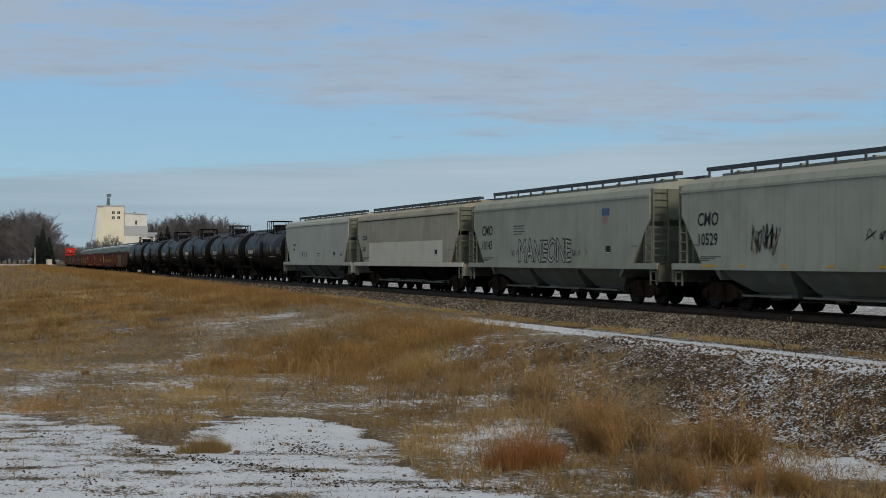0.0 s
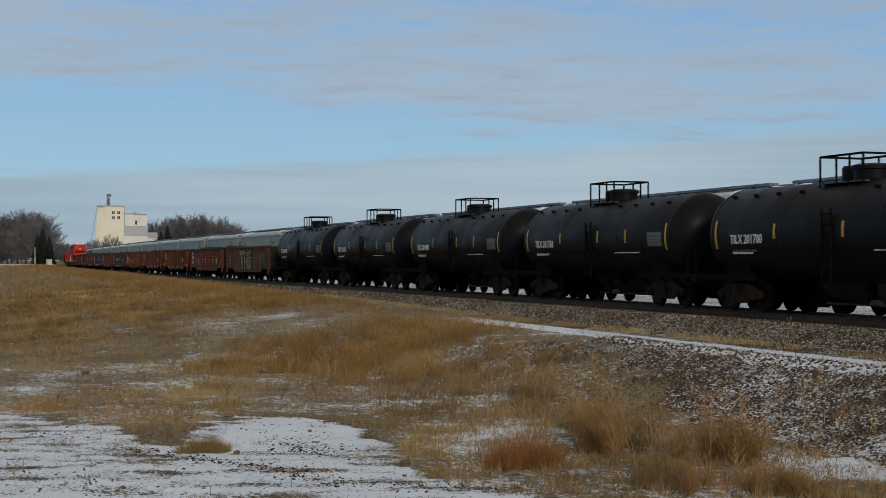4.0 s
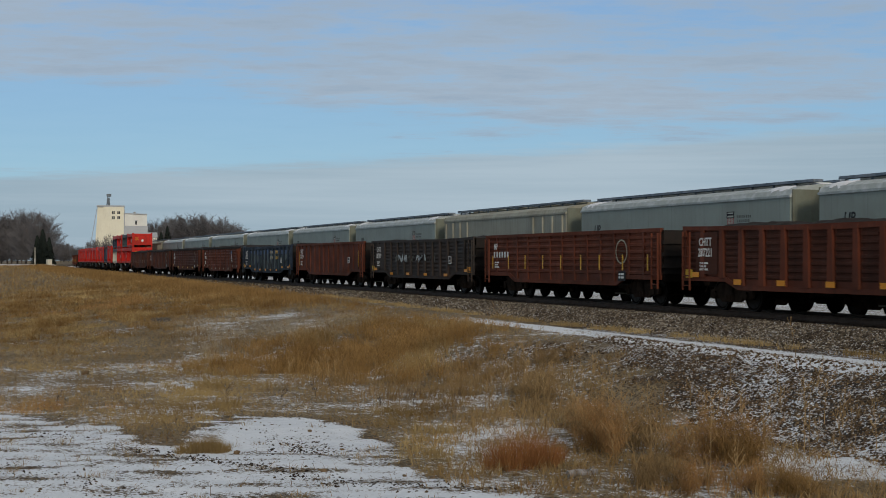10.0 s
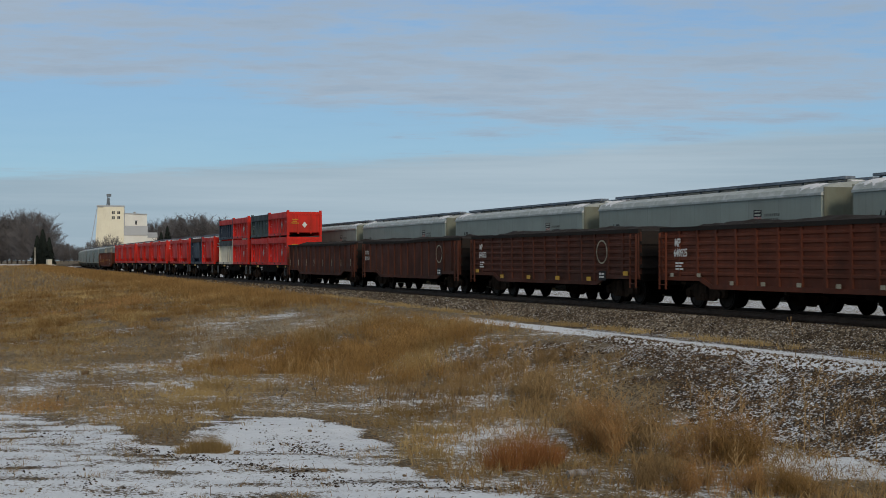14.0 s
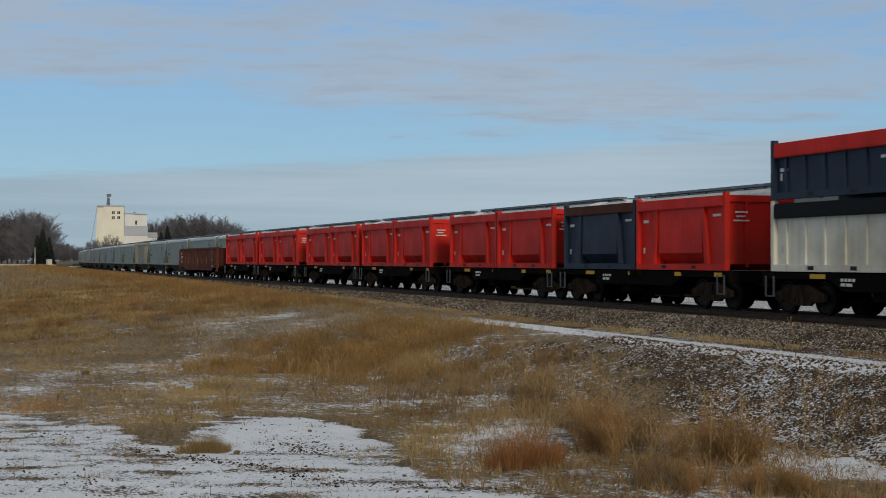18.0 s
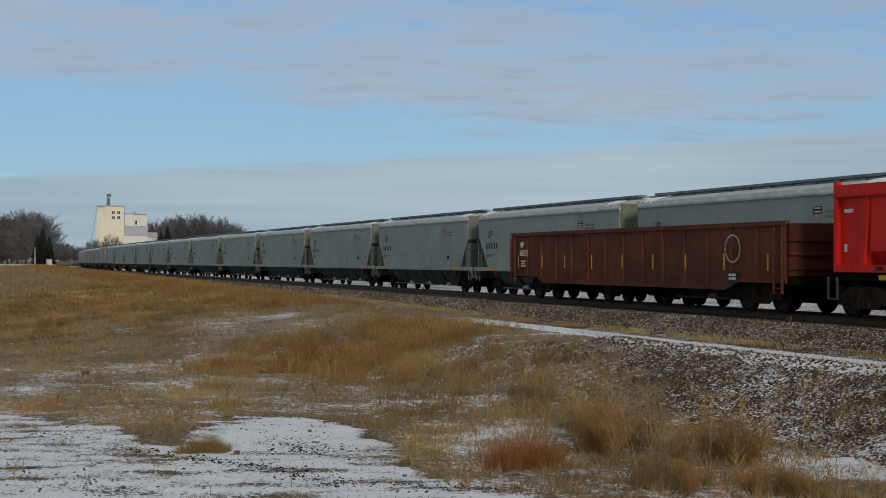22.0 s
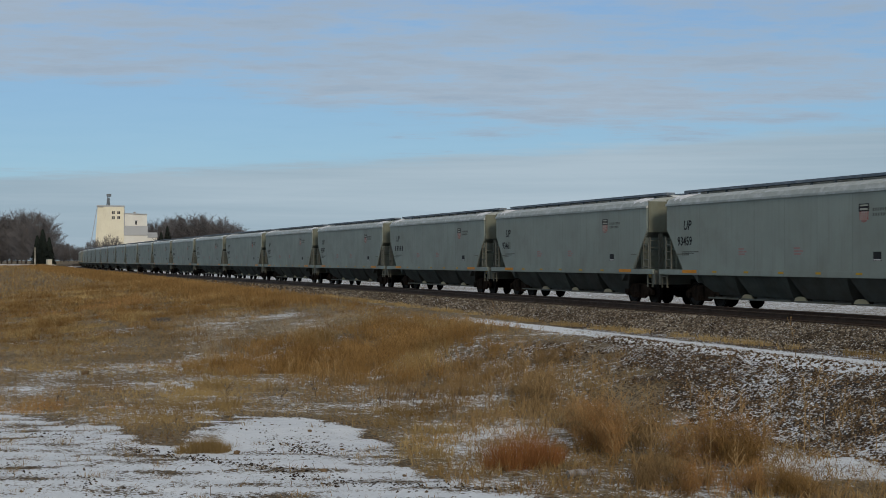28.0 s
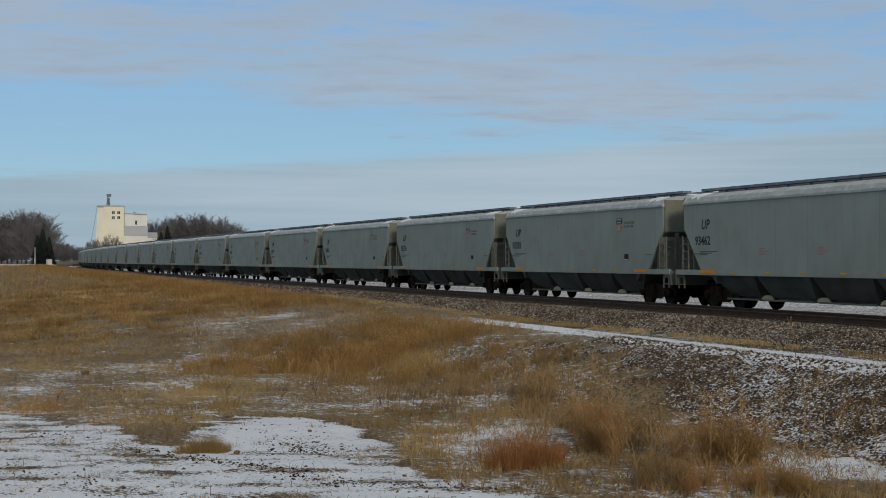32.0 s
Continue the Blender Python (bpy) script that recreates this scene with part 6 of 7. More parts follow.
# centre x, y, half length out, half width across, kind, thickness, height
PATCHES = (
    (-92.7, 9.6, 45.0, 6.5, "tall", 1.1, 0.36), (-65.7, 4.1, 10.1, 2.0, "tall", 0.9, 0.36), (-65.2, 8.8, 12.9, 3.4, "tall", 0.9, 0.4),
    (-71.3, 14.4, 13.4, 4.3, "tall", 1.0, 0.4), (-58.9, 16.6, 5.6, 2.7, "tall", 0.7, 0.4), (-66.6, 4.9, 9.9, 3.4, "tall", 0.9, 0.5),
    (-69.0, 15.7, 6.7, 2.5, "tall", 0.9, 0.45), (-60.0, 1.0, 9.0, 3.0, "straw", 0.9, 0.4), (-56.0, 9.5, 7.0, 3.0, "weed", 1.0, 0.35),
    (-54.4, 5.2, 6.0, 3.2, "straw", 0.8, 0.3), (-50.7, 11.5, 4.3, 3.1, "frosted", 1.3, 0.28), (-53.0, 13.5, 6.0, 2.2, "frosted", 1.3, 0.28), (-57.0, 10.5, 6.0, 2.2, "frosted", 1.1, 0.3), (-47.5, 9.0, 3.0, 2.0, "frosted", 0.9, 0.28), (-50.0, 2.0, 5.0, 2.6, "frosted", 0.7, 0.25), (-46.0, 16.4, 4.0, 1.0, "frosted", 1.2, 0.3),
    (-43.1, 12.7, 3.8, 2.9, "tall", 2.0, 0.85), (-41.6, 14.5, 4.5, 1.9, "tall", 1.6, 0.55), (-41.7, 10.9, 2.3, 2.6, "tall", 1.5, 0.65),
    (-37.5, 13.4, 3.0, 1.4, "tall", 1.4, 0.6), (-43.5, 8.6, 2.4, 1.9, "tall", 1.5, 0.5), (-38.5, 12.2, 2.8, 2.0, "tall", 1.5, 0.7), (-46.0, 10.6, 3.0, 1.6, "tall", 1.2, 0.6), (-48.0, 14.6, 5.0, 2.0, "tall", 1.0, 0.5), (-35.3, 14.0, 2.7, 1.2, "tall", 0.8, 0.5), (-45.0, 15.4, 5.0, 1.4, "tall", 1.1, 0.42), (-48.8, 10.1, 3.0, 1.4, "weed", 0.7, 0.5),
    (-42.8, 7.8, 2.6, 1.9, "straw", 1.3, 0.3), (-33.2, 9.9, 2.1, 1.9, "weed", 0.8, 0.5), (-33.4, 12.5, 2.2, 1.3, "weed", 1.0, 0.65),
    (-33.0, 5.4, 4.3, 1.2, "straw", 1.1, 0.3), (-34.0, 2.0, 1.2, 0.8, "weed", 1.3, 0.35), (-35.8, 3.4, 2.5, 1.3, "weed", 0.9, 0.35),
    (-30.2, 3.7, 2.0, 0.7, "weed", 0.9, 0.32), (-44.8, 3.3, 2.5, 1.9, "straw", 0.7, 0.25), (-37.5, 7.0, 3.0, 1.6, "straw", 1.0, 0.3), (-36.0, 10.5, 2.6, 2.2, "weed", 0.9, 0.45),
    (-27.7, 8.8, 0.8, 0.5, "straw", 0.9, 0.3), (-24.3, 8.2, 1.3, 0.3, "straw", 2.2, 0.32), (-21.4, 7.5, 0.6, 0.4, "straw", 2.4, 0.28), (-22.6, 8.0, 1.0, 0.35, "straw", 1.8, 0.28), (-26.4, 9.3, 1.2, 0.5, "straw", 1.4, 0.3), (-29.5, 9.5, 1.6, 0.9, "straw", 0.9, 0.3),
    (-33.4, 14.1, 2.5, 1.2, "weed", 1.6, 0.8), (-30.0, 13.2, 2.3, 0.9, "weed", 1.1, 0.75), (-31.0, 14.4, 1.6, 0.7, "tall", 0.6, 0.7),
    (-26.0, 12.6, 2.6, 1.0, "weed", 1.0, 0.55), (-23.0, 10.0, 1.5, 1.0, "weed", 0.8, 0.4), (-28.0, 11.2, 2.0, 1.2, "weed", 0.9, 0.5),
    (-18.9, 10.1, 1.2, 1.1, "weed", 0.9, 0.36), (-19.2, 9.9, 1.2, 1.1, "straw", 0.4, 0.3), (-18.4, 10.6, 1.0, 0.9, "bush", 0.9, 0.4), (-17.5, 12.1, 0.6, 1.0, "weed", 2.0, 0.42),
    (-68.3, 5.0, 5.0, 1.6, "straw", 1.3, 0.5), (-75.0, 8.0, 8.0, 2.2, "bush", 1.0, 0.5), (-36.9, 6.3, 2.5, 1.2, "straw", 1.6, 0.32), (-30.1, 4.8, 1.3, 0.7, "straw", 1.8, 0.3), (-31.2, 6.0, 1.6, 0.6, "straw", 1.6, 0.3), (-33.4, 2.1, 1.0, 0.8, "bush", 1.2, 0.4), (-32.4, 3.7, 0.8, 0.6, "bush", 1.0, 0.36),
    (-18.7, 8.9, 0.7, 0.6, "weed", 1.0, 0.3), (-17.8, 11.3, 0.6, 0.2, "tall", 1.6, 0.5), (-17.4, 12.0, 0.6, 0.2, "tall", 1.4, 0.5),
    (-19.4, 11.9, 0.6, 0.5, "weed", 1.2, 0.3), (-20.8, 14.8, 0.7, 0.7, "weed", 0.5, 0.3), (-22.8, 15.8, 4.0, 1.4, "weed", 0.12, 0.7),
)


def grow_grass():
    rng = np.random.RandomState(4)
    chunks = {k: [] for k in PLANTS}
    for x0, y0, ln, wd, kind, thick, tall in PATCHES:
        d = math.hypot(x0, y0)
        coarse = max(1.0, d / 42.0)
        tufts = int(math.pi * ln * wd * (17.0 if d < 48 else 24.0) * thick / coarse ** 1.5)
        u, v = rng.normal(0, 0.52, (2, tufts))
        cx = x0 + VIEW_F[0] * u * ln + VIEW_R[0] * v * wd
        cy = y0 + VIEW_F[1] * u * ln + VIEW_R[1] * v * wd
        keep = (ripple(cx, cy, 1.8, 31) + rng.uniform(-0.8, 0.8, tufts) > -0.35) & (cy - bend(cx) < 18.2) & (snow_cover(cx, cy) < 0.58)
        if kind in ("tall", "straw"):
            keep &= (soil_and_shade(cx, cy) < 0.25 + 0.4 * rng.rand(tufts)) & (frost_slope(cx, cy) < 0.15 + 0.8 * rng.rand(tufts))
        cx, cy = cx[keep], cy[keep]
        if d > 48:
            keep = ripple(cx, cy, 5.0, 33) + rng.uniform(-0.5, 0.5, len(cx)) > -0.15
            cx, cy = cx[keep], cy[keep]
        per = {"tall": 16, "straw": 18, "weed": 8, "red": 20, "frosted": 14, "bush": 12}[kind]
        m = len(cx) * per
        way, out = rng.uniform(0, 6.283, m), 0.09 * coarse * np.sqrt(rng.rand(m))
        x = np.repeat(cx, per) + np.cos(way) * out
        y = np.repeat(cy, per) + np.sin(way) * out
        size = np.repeat(rng.uniform(0.4, 1.1, len(cx)) * (0.85 + 0.3 * ripple(cx, cy, 4.0, 36)).clip(0.35, 1.25), per)
        h = tall * size * rng.uniform(0.4, 1.05, m)
        w = (rng.uniform(0.006, 0.013, m) if kind == "weed" else rng.uniform(0.0045, 0.0105, m)) * coarse * (max(1.0, d / 42.0) if d < 48 else d / 58.0)
        pale = np.repeat(ripple(cx, cy, 6.0, 35) + rng.uniform(-0.4, 0.4, len(cx)) > (0.45 if d > 48 else 0.95), per) if kind == "tall" else np.zeros(m, bool)
        own = "tall_far" if kind == "tall" and d > 48 else kind
        for k, sel in ((own, ~pale), ("straw", pale)):
            q = int(sel.sum())
            if q:
                chunks[k].append(blades(rng, x[sel], y[sel], h[sel], w[sel], (1.0 if d > 48 else 0.5) if kind != "weed" else 0.4, 0.08, way[sel] + rng.normal(0, 0.7, q)))
        if kind in ("tall", "weed", "bush"):
            # seed heads and side twigs that soften the tops
            k = rng.rand(m) < (0.35 if d > 48 else 0.9)
            q, f = int(k.sum()), 0.35 + 0.55 * rng.rand(int(k.sum()))
            chunks[own].append(blades(rng, x[k] + rng.normal(0, 0.05, q) * coarse, y[k] + rng.normal(0, 0.05, q) * coarse, h[k] * rng.uniform(0.15, 0.4, q), w[k] * 0.8, 0.9, 0.5, None, h[k] * f))
    # stubble over the whole bank, and a low fringe along the path
    n = 300000
    x = -14 - np.abs(rng.gamma(1.6, 18.0, n))
    y = rng.uniform(-14, 18.4, n) * np.clip(-x / 40, 0.75, 1.0)
    keep = (snow_cover(x, y) < 0.30 + 0.30 * rng.rand(n)) & (gravel_cover(x, y) < 0.35 + 0.3 * rng.rand(n)) & (y < 18.2)
    x, y = x[keep], y[keep]
    kinds = rng.rand(len(x)) + 0.25 * ripple(x, y, 3.0, 8)
    kinds = np.where(frost_slope(x, y) > 0.25 + 0.5 * rng.rand(len(x)), -9.0, kinds)
    far = np.clip(np.hypot(x, y) / 42.0, 1, 4)
    for kind, m in (("frosted", kinds < -5), ("straw", (kinds >= -5) & (kinds < 0.46)), ("weed", (kinds >= 0.46) & (kinds < 0.92)), ("tall", kinds >= 0.92)):
        k = int(m.sum())
        chunks[kind].append(blades(rng, x[m], y[m], (0.05 + 0.2 * rng.rand(k) ** 2) * (0.7 + 0.3 * far[m]), rng.uniform(0.005, 0.012, k) * far[m], 0.8, 0.3))
    # broken stems lying about the ditch and the foot of the bank
    n = 30000
    d, r = rng.uniform(18.5, 36, n), rng.uniform(-0.6, 8.5, n)
    x, y = VIEW_F[0] * d + VIEW_R[0] * r, VIEW_F[1] * d + VIEW_R[1] * r
    keep = (y < 17.6) & (gravel_cover(x, y) < 0.5) & (ripple(x, y, 1.4, 51) + rng.uniform(-0.6, 0.6, n) > -0.1)
    x, y = x[keep], y[keep]
    for kind, part_of in (("straw", slice(0, None, 3)), ("weed", slice(1, None, 3)), ("tall", slice(2, None, 3))):
        q = len(x[part_of])
        chunks[kind].append(blades(rng, x[part_of], y[part_of], rng.uniform(0.06, 0.3, q), rng.uniform(0.007, 0.016, q), 0.9, 0.25))
    n = 9000
    x = rng.uniform(-75, -22, n)
    y = 19.65 + rng.normal(0, 0.16, n) - 0.5 * (rng.rand(n) ** 3)
    keep = ripple(x, y * 0, 3.0, 9) > -0.25
    chunks["straw"].append(blades(rng, x[keep], y[keep], rng.uniform(0.08, 0.24, keep.sum()), rng.uniform(0.01, 0.018, keep.sum()), 0.6, 0.25))
    n = 420
    d, r = rng.uniform(19, 33, n), rng.uniform(-11, 2.5, n)
    cx, cy = VIEW_F[0] * d + VIEW_R[0] * r, VIEW_F[1] * d + VIEW_R[1] * r
    sc = snow_cover(cx, cy)
    keep = (sc > 0.44) & (ripple(cx, cy, 1.2, 41) + 0.7 * (0.72 - sc) * 6 > 0.75)
    cx, cy = cx[keep], cy[keep]
    m = len(cx) * 26
    way, out = rng.uniform(0, 6.283, m), 0.12 * np.sqrt(rng.rand(m))
    x, y = np.repeat(cx, 26) + np.cos(way) * out, np.repeat(cy, 26) + np.sin(way) * out
    for kind, k in (("straw", slice(0, m // 2)), ("weed", slice(m // 2, m))):
        q = len(x[k])
        chunks[kind].append(blades(rng, x[k], y[k], rng.uniform(0.04, 0.17, q), rng.uniform(0.004, 0.008, q), 0.6, 0.25, way[k]))
    # a far fringe that stands before the foot of the trains
    n = 26000
    x = -62 - np.abs(rng.gamma(1.4, 60.0, n))
    y = 17.4 + bend(x) + rng.normal(0, 0.7, n) - 4 * rng.rand(n) ** 2
    far = np.hypot(x, y) / 42.0
    chunks["tall_far"].append(blades(rng, x, y, rng.uniform(0.2, 0.5, n), rng.uniform(0.01, 0.018, n) * np.clip(far, 1, 6), 0.4, 0.1))
    n = 24000
    d, r = 75 + 300 * rng.rand(n) ** 1.6, rng.uniform(-0.35, -0.17, n)
    x, y = (VIEW_F[0] + VIEW_R[0] * r) * d, (VIEW_F[1] + VIEW_R[1] * r) * d
    keep = y - bend(x) < 17.5
    x, y, d = x[keep], y[keep], d[keep]
    chunks["straw"].append(blades(rng, x[::2], y[::2], rng.uniform(0.12, 0.28, len(x[::2])), rng.uniform(0.009, 0.016, len(x[::2])) * d[::2] / 30, 0.8, 0.2))
    chunks["tall_far"].append(blades(rng, x[1::2], y[1::2], rng.uniform(0.12, 0.34, len(x[1::2])), rng.uniform(0.009, 0.016, len(x[1::2])) * d[1::2] / 30, 0.8, 0.2))
    names = dict(tall_far=("prairie_grass", "orange-brown prairie grass on the far mound"), tall=("tall_grass", "tall orange-brown dry prairie grass on the bank"), straw=("straw_grass", "short pale straw-coloured grass"),
                 weed=("weeds", "brittle grey-brown winter weeds"), red=("red_grass", "rust-red grass"), frosted=("frosted_grass", "low grey-brown grass touched with frost"), bush=("russet_weeds", "russet branching winter weeds"))
    for k, c in chunks.items():
        if c:
            blade_object(names[k][0], c, PLANTS[k], names[k][1])
    # single clumps and tall stalks
    for x0, y0, r, tall, kind, label in ((-21.2, 9.0, 0.62, 0.72, "red", "dense rust-red grass clump at the lot's edge"), (-24.7, 4.4, 0.42, 0.36, "straw", "straw tussock beside the frozen puddle")):
        lumps = []
        for ox, oy, k in ((0, 0, 1.0), (0.55, 0.45, 0.7), (-0.6, 0.5, 0.65), (-0.3, -0.75, 0.55), (0.5, -0.55, 0.5), (0.2, 0.9, 0.5), (-0.1, 1.25, 0.35), (0.1, -1.2, 0.35)):
            n = int(750 * k)
            a, f = rng.uniform(0, 6.28, n), np.sqrt(rng.rand(n))
            edge = r * 0.62 * k
            x, y = x0 + ox * r * 0.8 + np.cos(a) * f * edge, y0 + oy * r * 0.8 + np.sin(a) * f * edge
            h = tall * k ** 0.6 * (0.15 + 1.0 * rng.rand(n) ** 0.8) * (1.05 - 0.25 * f ** 2)
            lumps.append(blades(rng, x, y, h, rng.uniform(0.003, 0.006, n), 0.32, 0.02 + 0.35 * f ** 2, a + rng.normal(0, 0.9, n)))
        ob = blade_object("grass_clump", lumps, PLANTS[kind], label)
        ob["kind"] = ""
        del ob["kind"]
        ob["category"] = "grass clump"


def dry_bush(rng, x0, y0, wide, tall, kinds, label):
    """An open feathery bush of dead stems that fan out from several roots, each with many fine side twigs."""
    lumps = []
    for root in range(5):
        rx, ry = x0 + rng.normal(0, wide * 0.36), y0 + rng.normal(0, wide * 0.36)
        k = rng.uniform(0.65, 1.1)
        n = int(15 * k) + 2
        way = rng.uniform(0, 6.28, n)
        x, y = rx + rng.normal(0, 0.06, n), ry + rng.normal(0, 0.06, n)
        h = tall * k * rng.uniform(0.45, 1.05, n)
        tilt = 0.05 + 0.75 * rng.rand(n) ** 1.3
        lumps.append(blades(rng, x, y, h, rng.uniform(0.003, 0.005, n), 0.1, tilt, way))
        for j in range(85):
            f = rng.uniform(0.15, 1.0, n)
            out = tilt * h * np.where(f < 0.55, f * 0.727, 0.4 + (f - 0.55) * 1.333)
            lumps.append(blades(rng, x + np.cos(way) * out + rng.normal(0, 0.05, n), y + np.sin(way) * out + rng.normal(0, 0.05, n), rng.uniform(0.05, 0.15, n) * tall, rng.uniform(0.003, 0.006, n), 0.8, 0.5, None, h * f * np.sqrt(np.maximum(1 - tilt ** 2 * 0.6, 0.2))))
    ob = blade_object("dry_bush", lumps, kinds, label)
    del ob["kind"]
    ob["category"] = "bush"


def dry_stalk(rng, x, y, tall, material=None, label="tall dead weed stalk with seed heads"):
    """One tall dead weed: a stem with side twigs and seed heads."""
    s = Shape()
    z = float(height(x, y))
    bend_x, bend_y = rng.uniform(-0.1, 0.1), rng.uniform(-0.1, 0.1)
    pts = [Vector((x + bend_x * k * k / 16, y + bend_y * k * k / 16, z - 0.03 + tall * k / 4)) for k in range(5)]
    for k in range(4):
        s.tube(pts[k], pts[k + 1], 0.009 - 0.0016 * k, 5, 0.0075 - 0.0016 * k)
    for k in range(9):
        f = rng.uniform(0.35, 0.98)
        i = min(int(f * 4), 3)
        p = pts[i].lerp(pts[i + 1], f * 4 - i)
        a = rng.uniform(0, 6.28)
        e = p + Vector((math.cos(a), math.sin(a), 1.1)) * rng.uniform(0.06, 0.16)
        s.tube(p, e, 0.004, 3)
        s.tube(e, e + Vector((0, 0, 0.035)), 0.011, 5, 0.003)
    return solid("weed_stalk", s, material or PLANTS["weed"], label, "weed")


def stone_mesh(name, rng, material):
    bm = bmesh.new()
    bmesh.ops.create_icosphere(bm, subdivisions=1, radius=1.0)
    for v in bm.verts:
        v.co *= rng.uniform(0.72, 1.2)
        v.co.z *= 0.62
    me = bpy.data.meshes.new(name)
    bm.to_mesh(me)
    bm.free()
    me.materials.append(material)
    return me


def scatter(name, label, pts, sizes, material, rng, category="gravel"):
    """Many small angular stones in one object."""
    tri = np.array([(0, 2, 4), (2, 1, 4), (1, 3, 4), (3, 0, 4), (2, 0, 5), (1, 2, 5), (3, 1, 5), (0, 3, 5)])
    octa = np.array([(1, 0, 0), (-1, 0, 0), (0, 1, 0), (0, -1, 0), (0, 0, 1), (0, 0, -1)], float)
    n = len(pts)
    a = rng.uniform(0, 6.28, n)
    v = octa[None] * rng.uniform(0.6, 1.25, (n, 6, 1)) * sizes[:, None, None]
    v = v + rng.normal(0, 0.18, v.shape) * sizes[:, None, None]
    c, s = np.cos(a)[:, None], np.sin(a)[:, None]
    v = np.stack([v[:, :, 0] * c - v[:, :, 1] * s, v[:, :, 0] * s + v[:, :, 1] * c, v[:, :, 2] * 0.7], 2) + pts[:, None, :]
    f = (np.arange(n)[:, None, None] * 6 + tri[None]).reshape(-1, 3).astype(np.int32)
    me = bpy.data.meshes.new(name)
    me.vertices.add(n * 6); me.vertices.foreach_set("co", v.ravel())
    me.loops.add(f.size); me.loops.foreach_set("vertex_index", f.ravel())
    me.polygons.add(len(f)); me.polygons.foreach_set("loop_start", np.arange(0, f.size, 3, dtype=np.int32))
    me.update(calc_edges=True)
    me.materials.append(material)
    return tagged(new(name, me), label, category, "", "stuff")


def lay_stones():
    rng = np.random.RandomState(9)
    ballast = plant_material("ballast_stone", (0.15, 0.12, 0.088), (0.41, 0.36, 0.285), (0.036, 0.028, 0.021))
    brown = plant_material("brown_bank_stone", (0.135, 0.09, 0.05), (0.25, 0.175, 0.105), (0.055, 0.037, 0.022))
    n = 42000
    x = -24 - rng.gamma(1.7, 17.0, n)
    y = 19.9 + rng.rand(n) * 2.6
    pts = np.column_stack([x, y + bend(x), height(x, y + bend(x)) + 0.005])
    scatter("ballast", "grey-brown crushed stone ballast beside the track", pts, (0.02 + 0.05 * rng.rand(n) ** 2) * np.clip(-x / 60, 1, 3), ballast, rng, "ballast")
    n = 7000
    x, y = rng.uniform(-36, -17, n), rng.uniform(14.0, 18.2, n)
    keep = gravel_cover(x, y) > rng.rand(n)
    x, y = x[keep], y[keep]
    scatter("bank_gravel", "dark brown gravel flecked with snow on the bank", np.column_stack([x, y, height(x, y)]), rng.uniform(0.02, 0.06, len(x)), brown, rng)
    n = 1500
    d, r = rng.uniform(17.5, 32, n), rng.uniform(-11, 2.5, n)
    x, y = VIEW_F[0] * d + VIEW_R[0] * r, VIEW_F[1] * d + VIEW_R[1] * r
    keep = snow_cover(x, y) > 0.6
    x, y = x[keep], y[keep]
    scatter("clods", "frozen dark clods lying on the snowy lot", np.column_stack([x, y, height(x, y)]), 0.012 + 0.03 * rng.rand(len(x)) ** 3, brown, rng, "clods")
    pts = []
    for (d0, r0), (d1, r1), m, wid in (((24.9, -5.5), (23.2, -3.4), 260, 0.2), ((23.2, -3.4), (21.3, -1.4), 320, 0.22), ((25.9, -2.9), (24.6, -1.9), 330, 0.55), ((21.3, -1.2), (20.4, 0.9), 200, 0.2), ((27.8, -8.6), (26.0, -6.2), 120, 0.3), ((23.0, -7.2), (20.6, -4.4), 150, 0.35), ((27.2, -3.4), (25.0, -2.0), 110, 0.7)):
        f = rng.rand(m)
        pts.append(np.column_stack([d0 + (d1 - d0) * f + rng.normal(0, wid, m), r0 + (r1 - r0) * f + rng.normal(0, wid * 0.6, m)]))
    pts = np.concatenate(pts)
    x, y = VIEW_F[0] * pts[:, 0] + VIEW_R[0] * pts[:, 1], VIEW_F[1] * pts[:, 0] + VIEW_R[1] * pts[:, 1]
    dark = plant_material("wet_clod", (0.05, 0.04, 0.03), (0.10, 0.08, 0.06), (0.028, 0.022, 0.018))
    scatter("rut_clods", "dark frozen clods thrown up along the ruts", np.column_stack([x, y, height(x, y)]), 0.008 + 0.03 * rng.rand(len(x)) ** 2.5, dark, rng, "clods")
    me = stone_mesh("stone", rng, brown)
    for d, r, s in ((22.4, -1.9, 0.075), (22.0, 1.14, 0.07), (28.4, 2.35, 0.13), (27.5, -2.6, 0.06), (25.2, -1.8, 0.05), (24.6, -3.6, 0.09), (41.0, -10.4, 0.16), (20.4, 1.08, 0.06), (22.0, -0.6, 0.05)):
        x, y = VIEW_F[0] * d + VIEW_R[0] * r, VIEW_F[1] * d + VIEW_R[1] * r
        ob = tagged(new("stone", me), "single brown stone lying on the snowy ground", "stone", "loose stones on the lot")
        ob.matrix_basis = Matrix.Translation((x, y, float(height(x, y)) + s * 0.25)) @ Matrix.Rotation(r, 4, "Z") @ Matrix.Diagonal((s, s * 0.8, s, 1))
    for x0, y0, wide, tall, kind in ((-21.5, 10.5, 0.75, 1.0, "bush"), (-22.3, 11.2, 0.6, 0.9, "weed"), (-20.1, 11.5, 0.8, 1.15, "bush"), (-19.5, 12.0, 0.6, 0.9, "tall"), (-18.6, 9.9, 0.7, 0.55, "weed"), (-17.9, 10.6, 0.6, 0.6, "bush"), (-17.3, 11.6, 0.5, 0.55, "tall"), (-23.6, 11.2, 0.6, 0.8, "weed"), (-25.5, 12.0, 0.6, 0.8, "bush"), (-30.6, 13.6, 0.8, 0.8, "weed"), (-33.8, 15.2, 0.9, 0.6, "weed")):
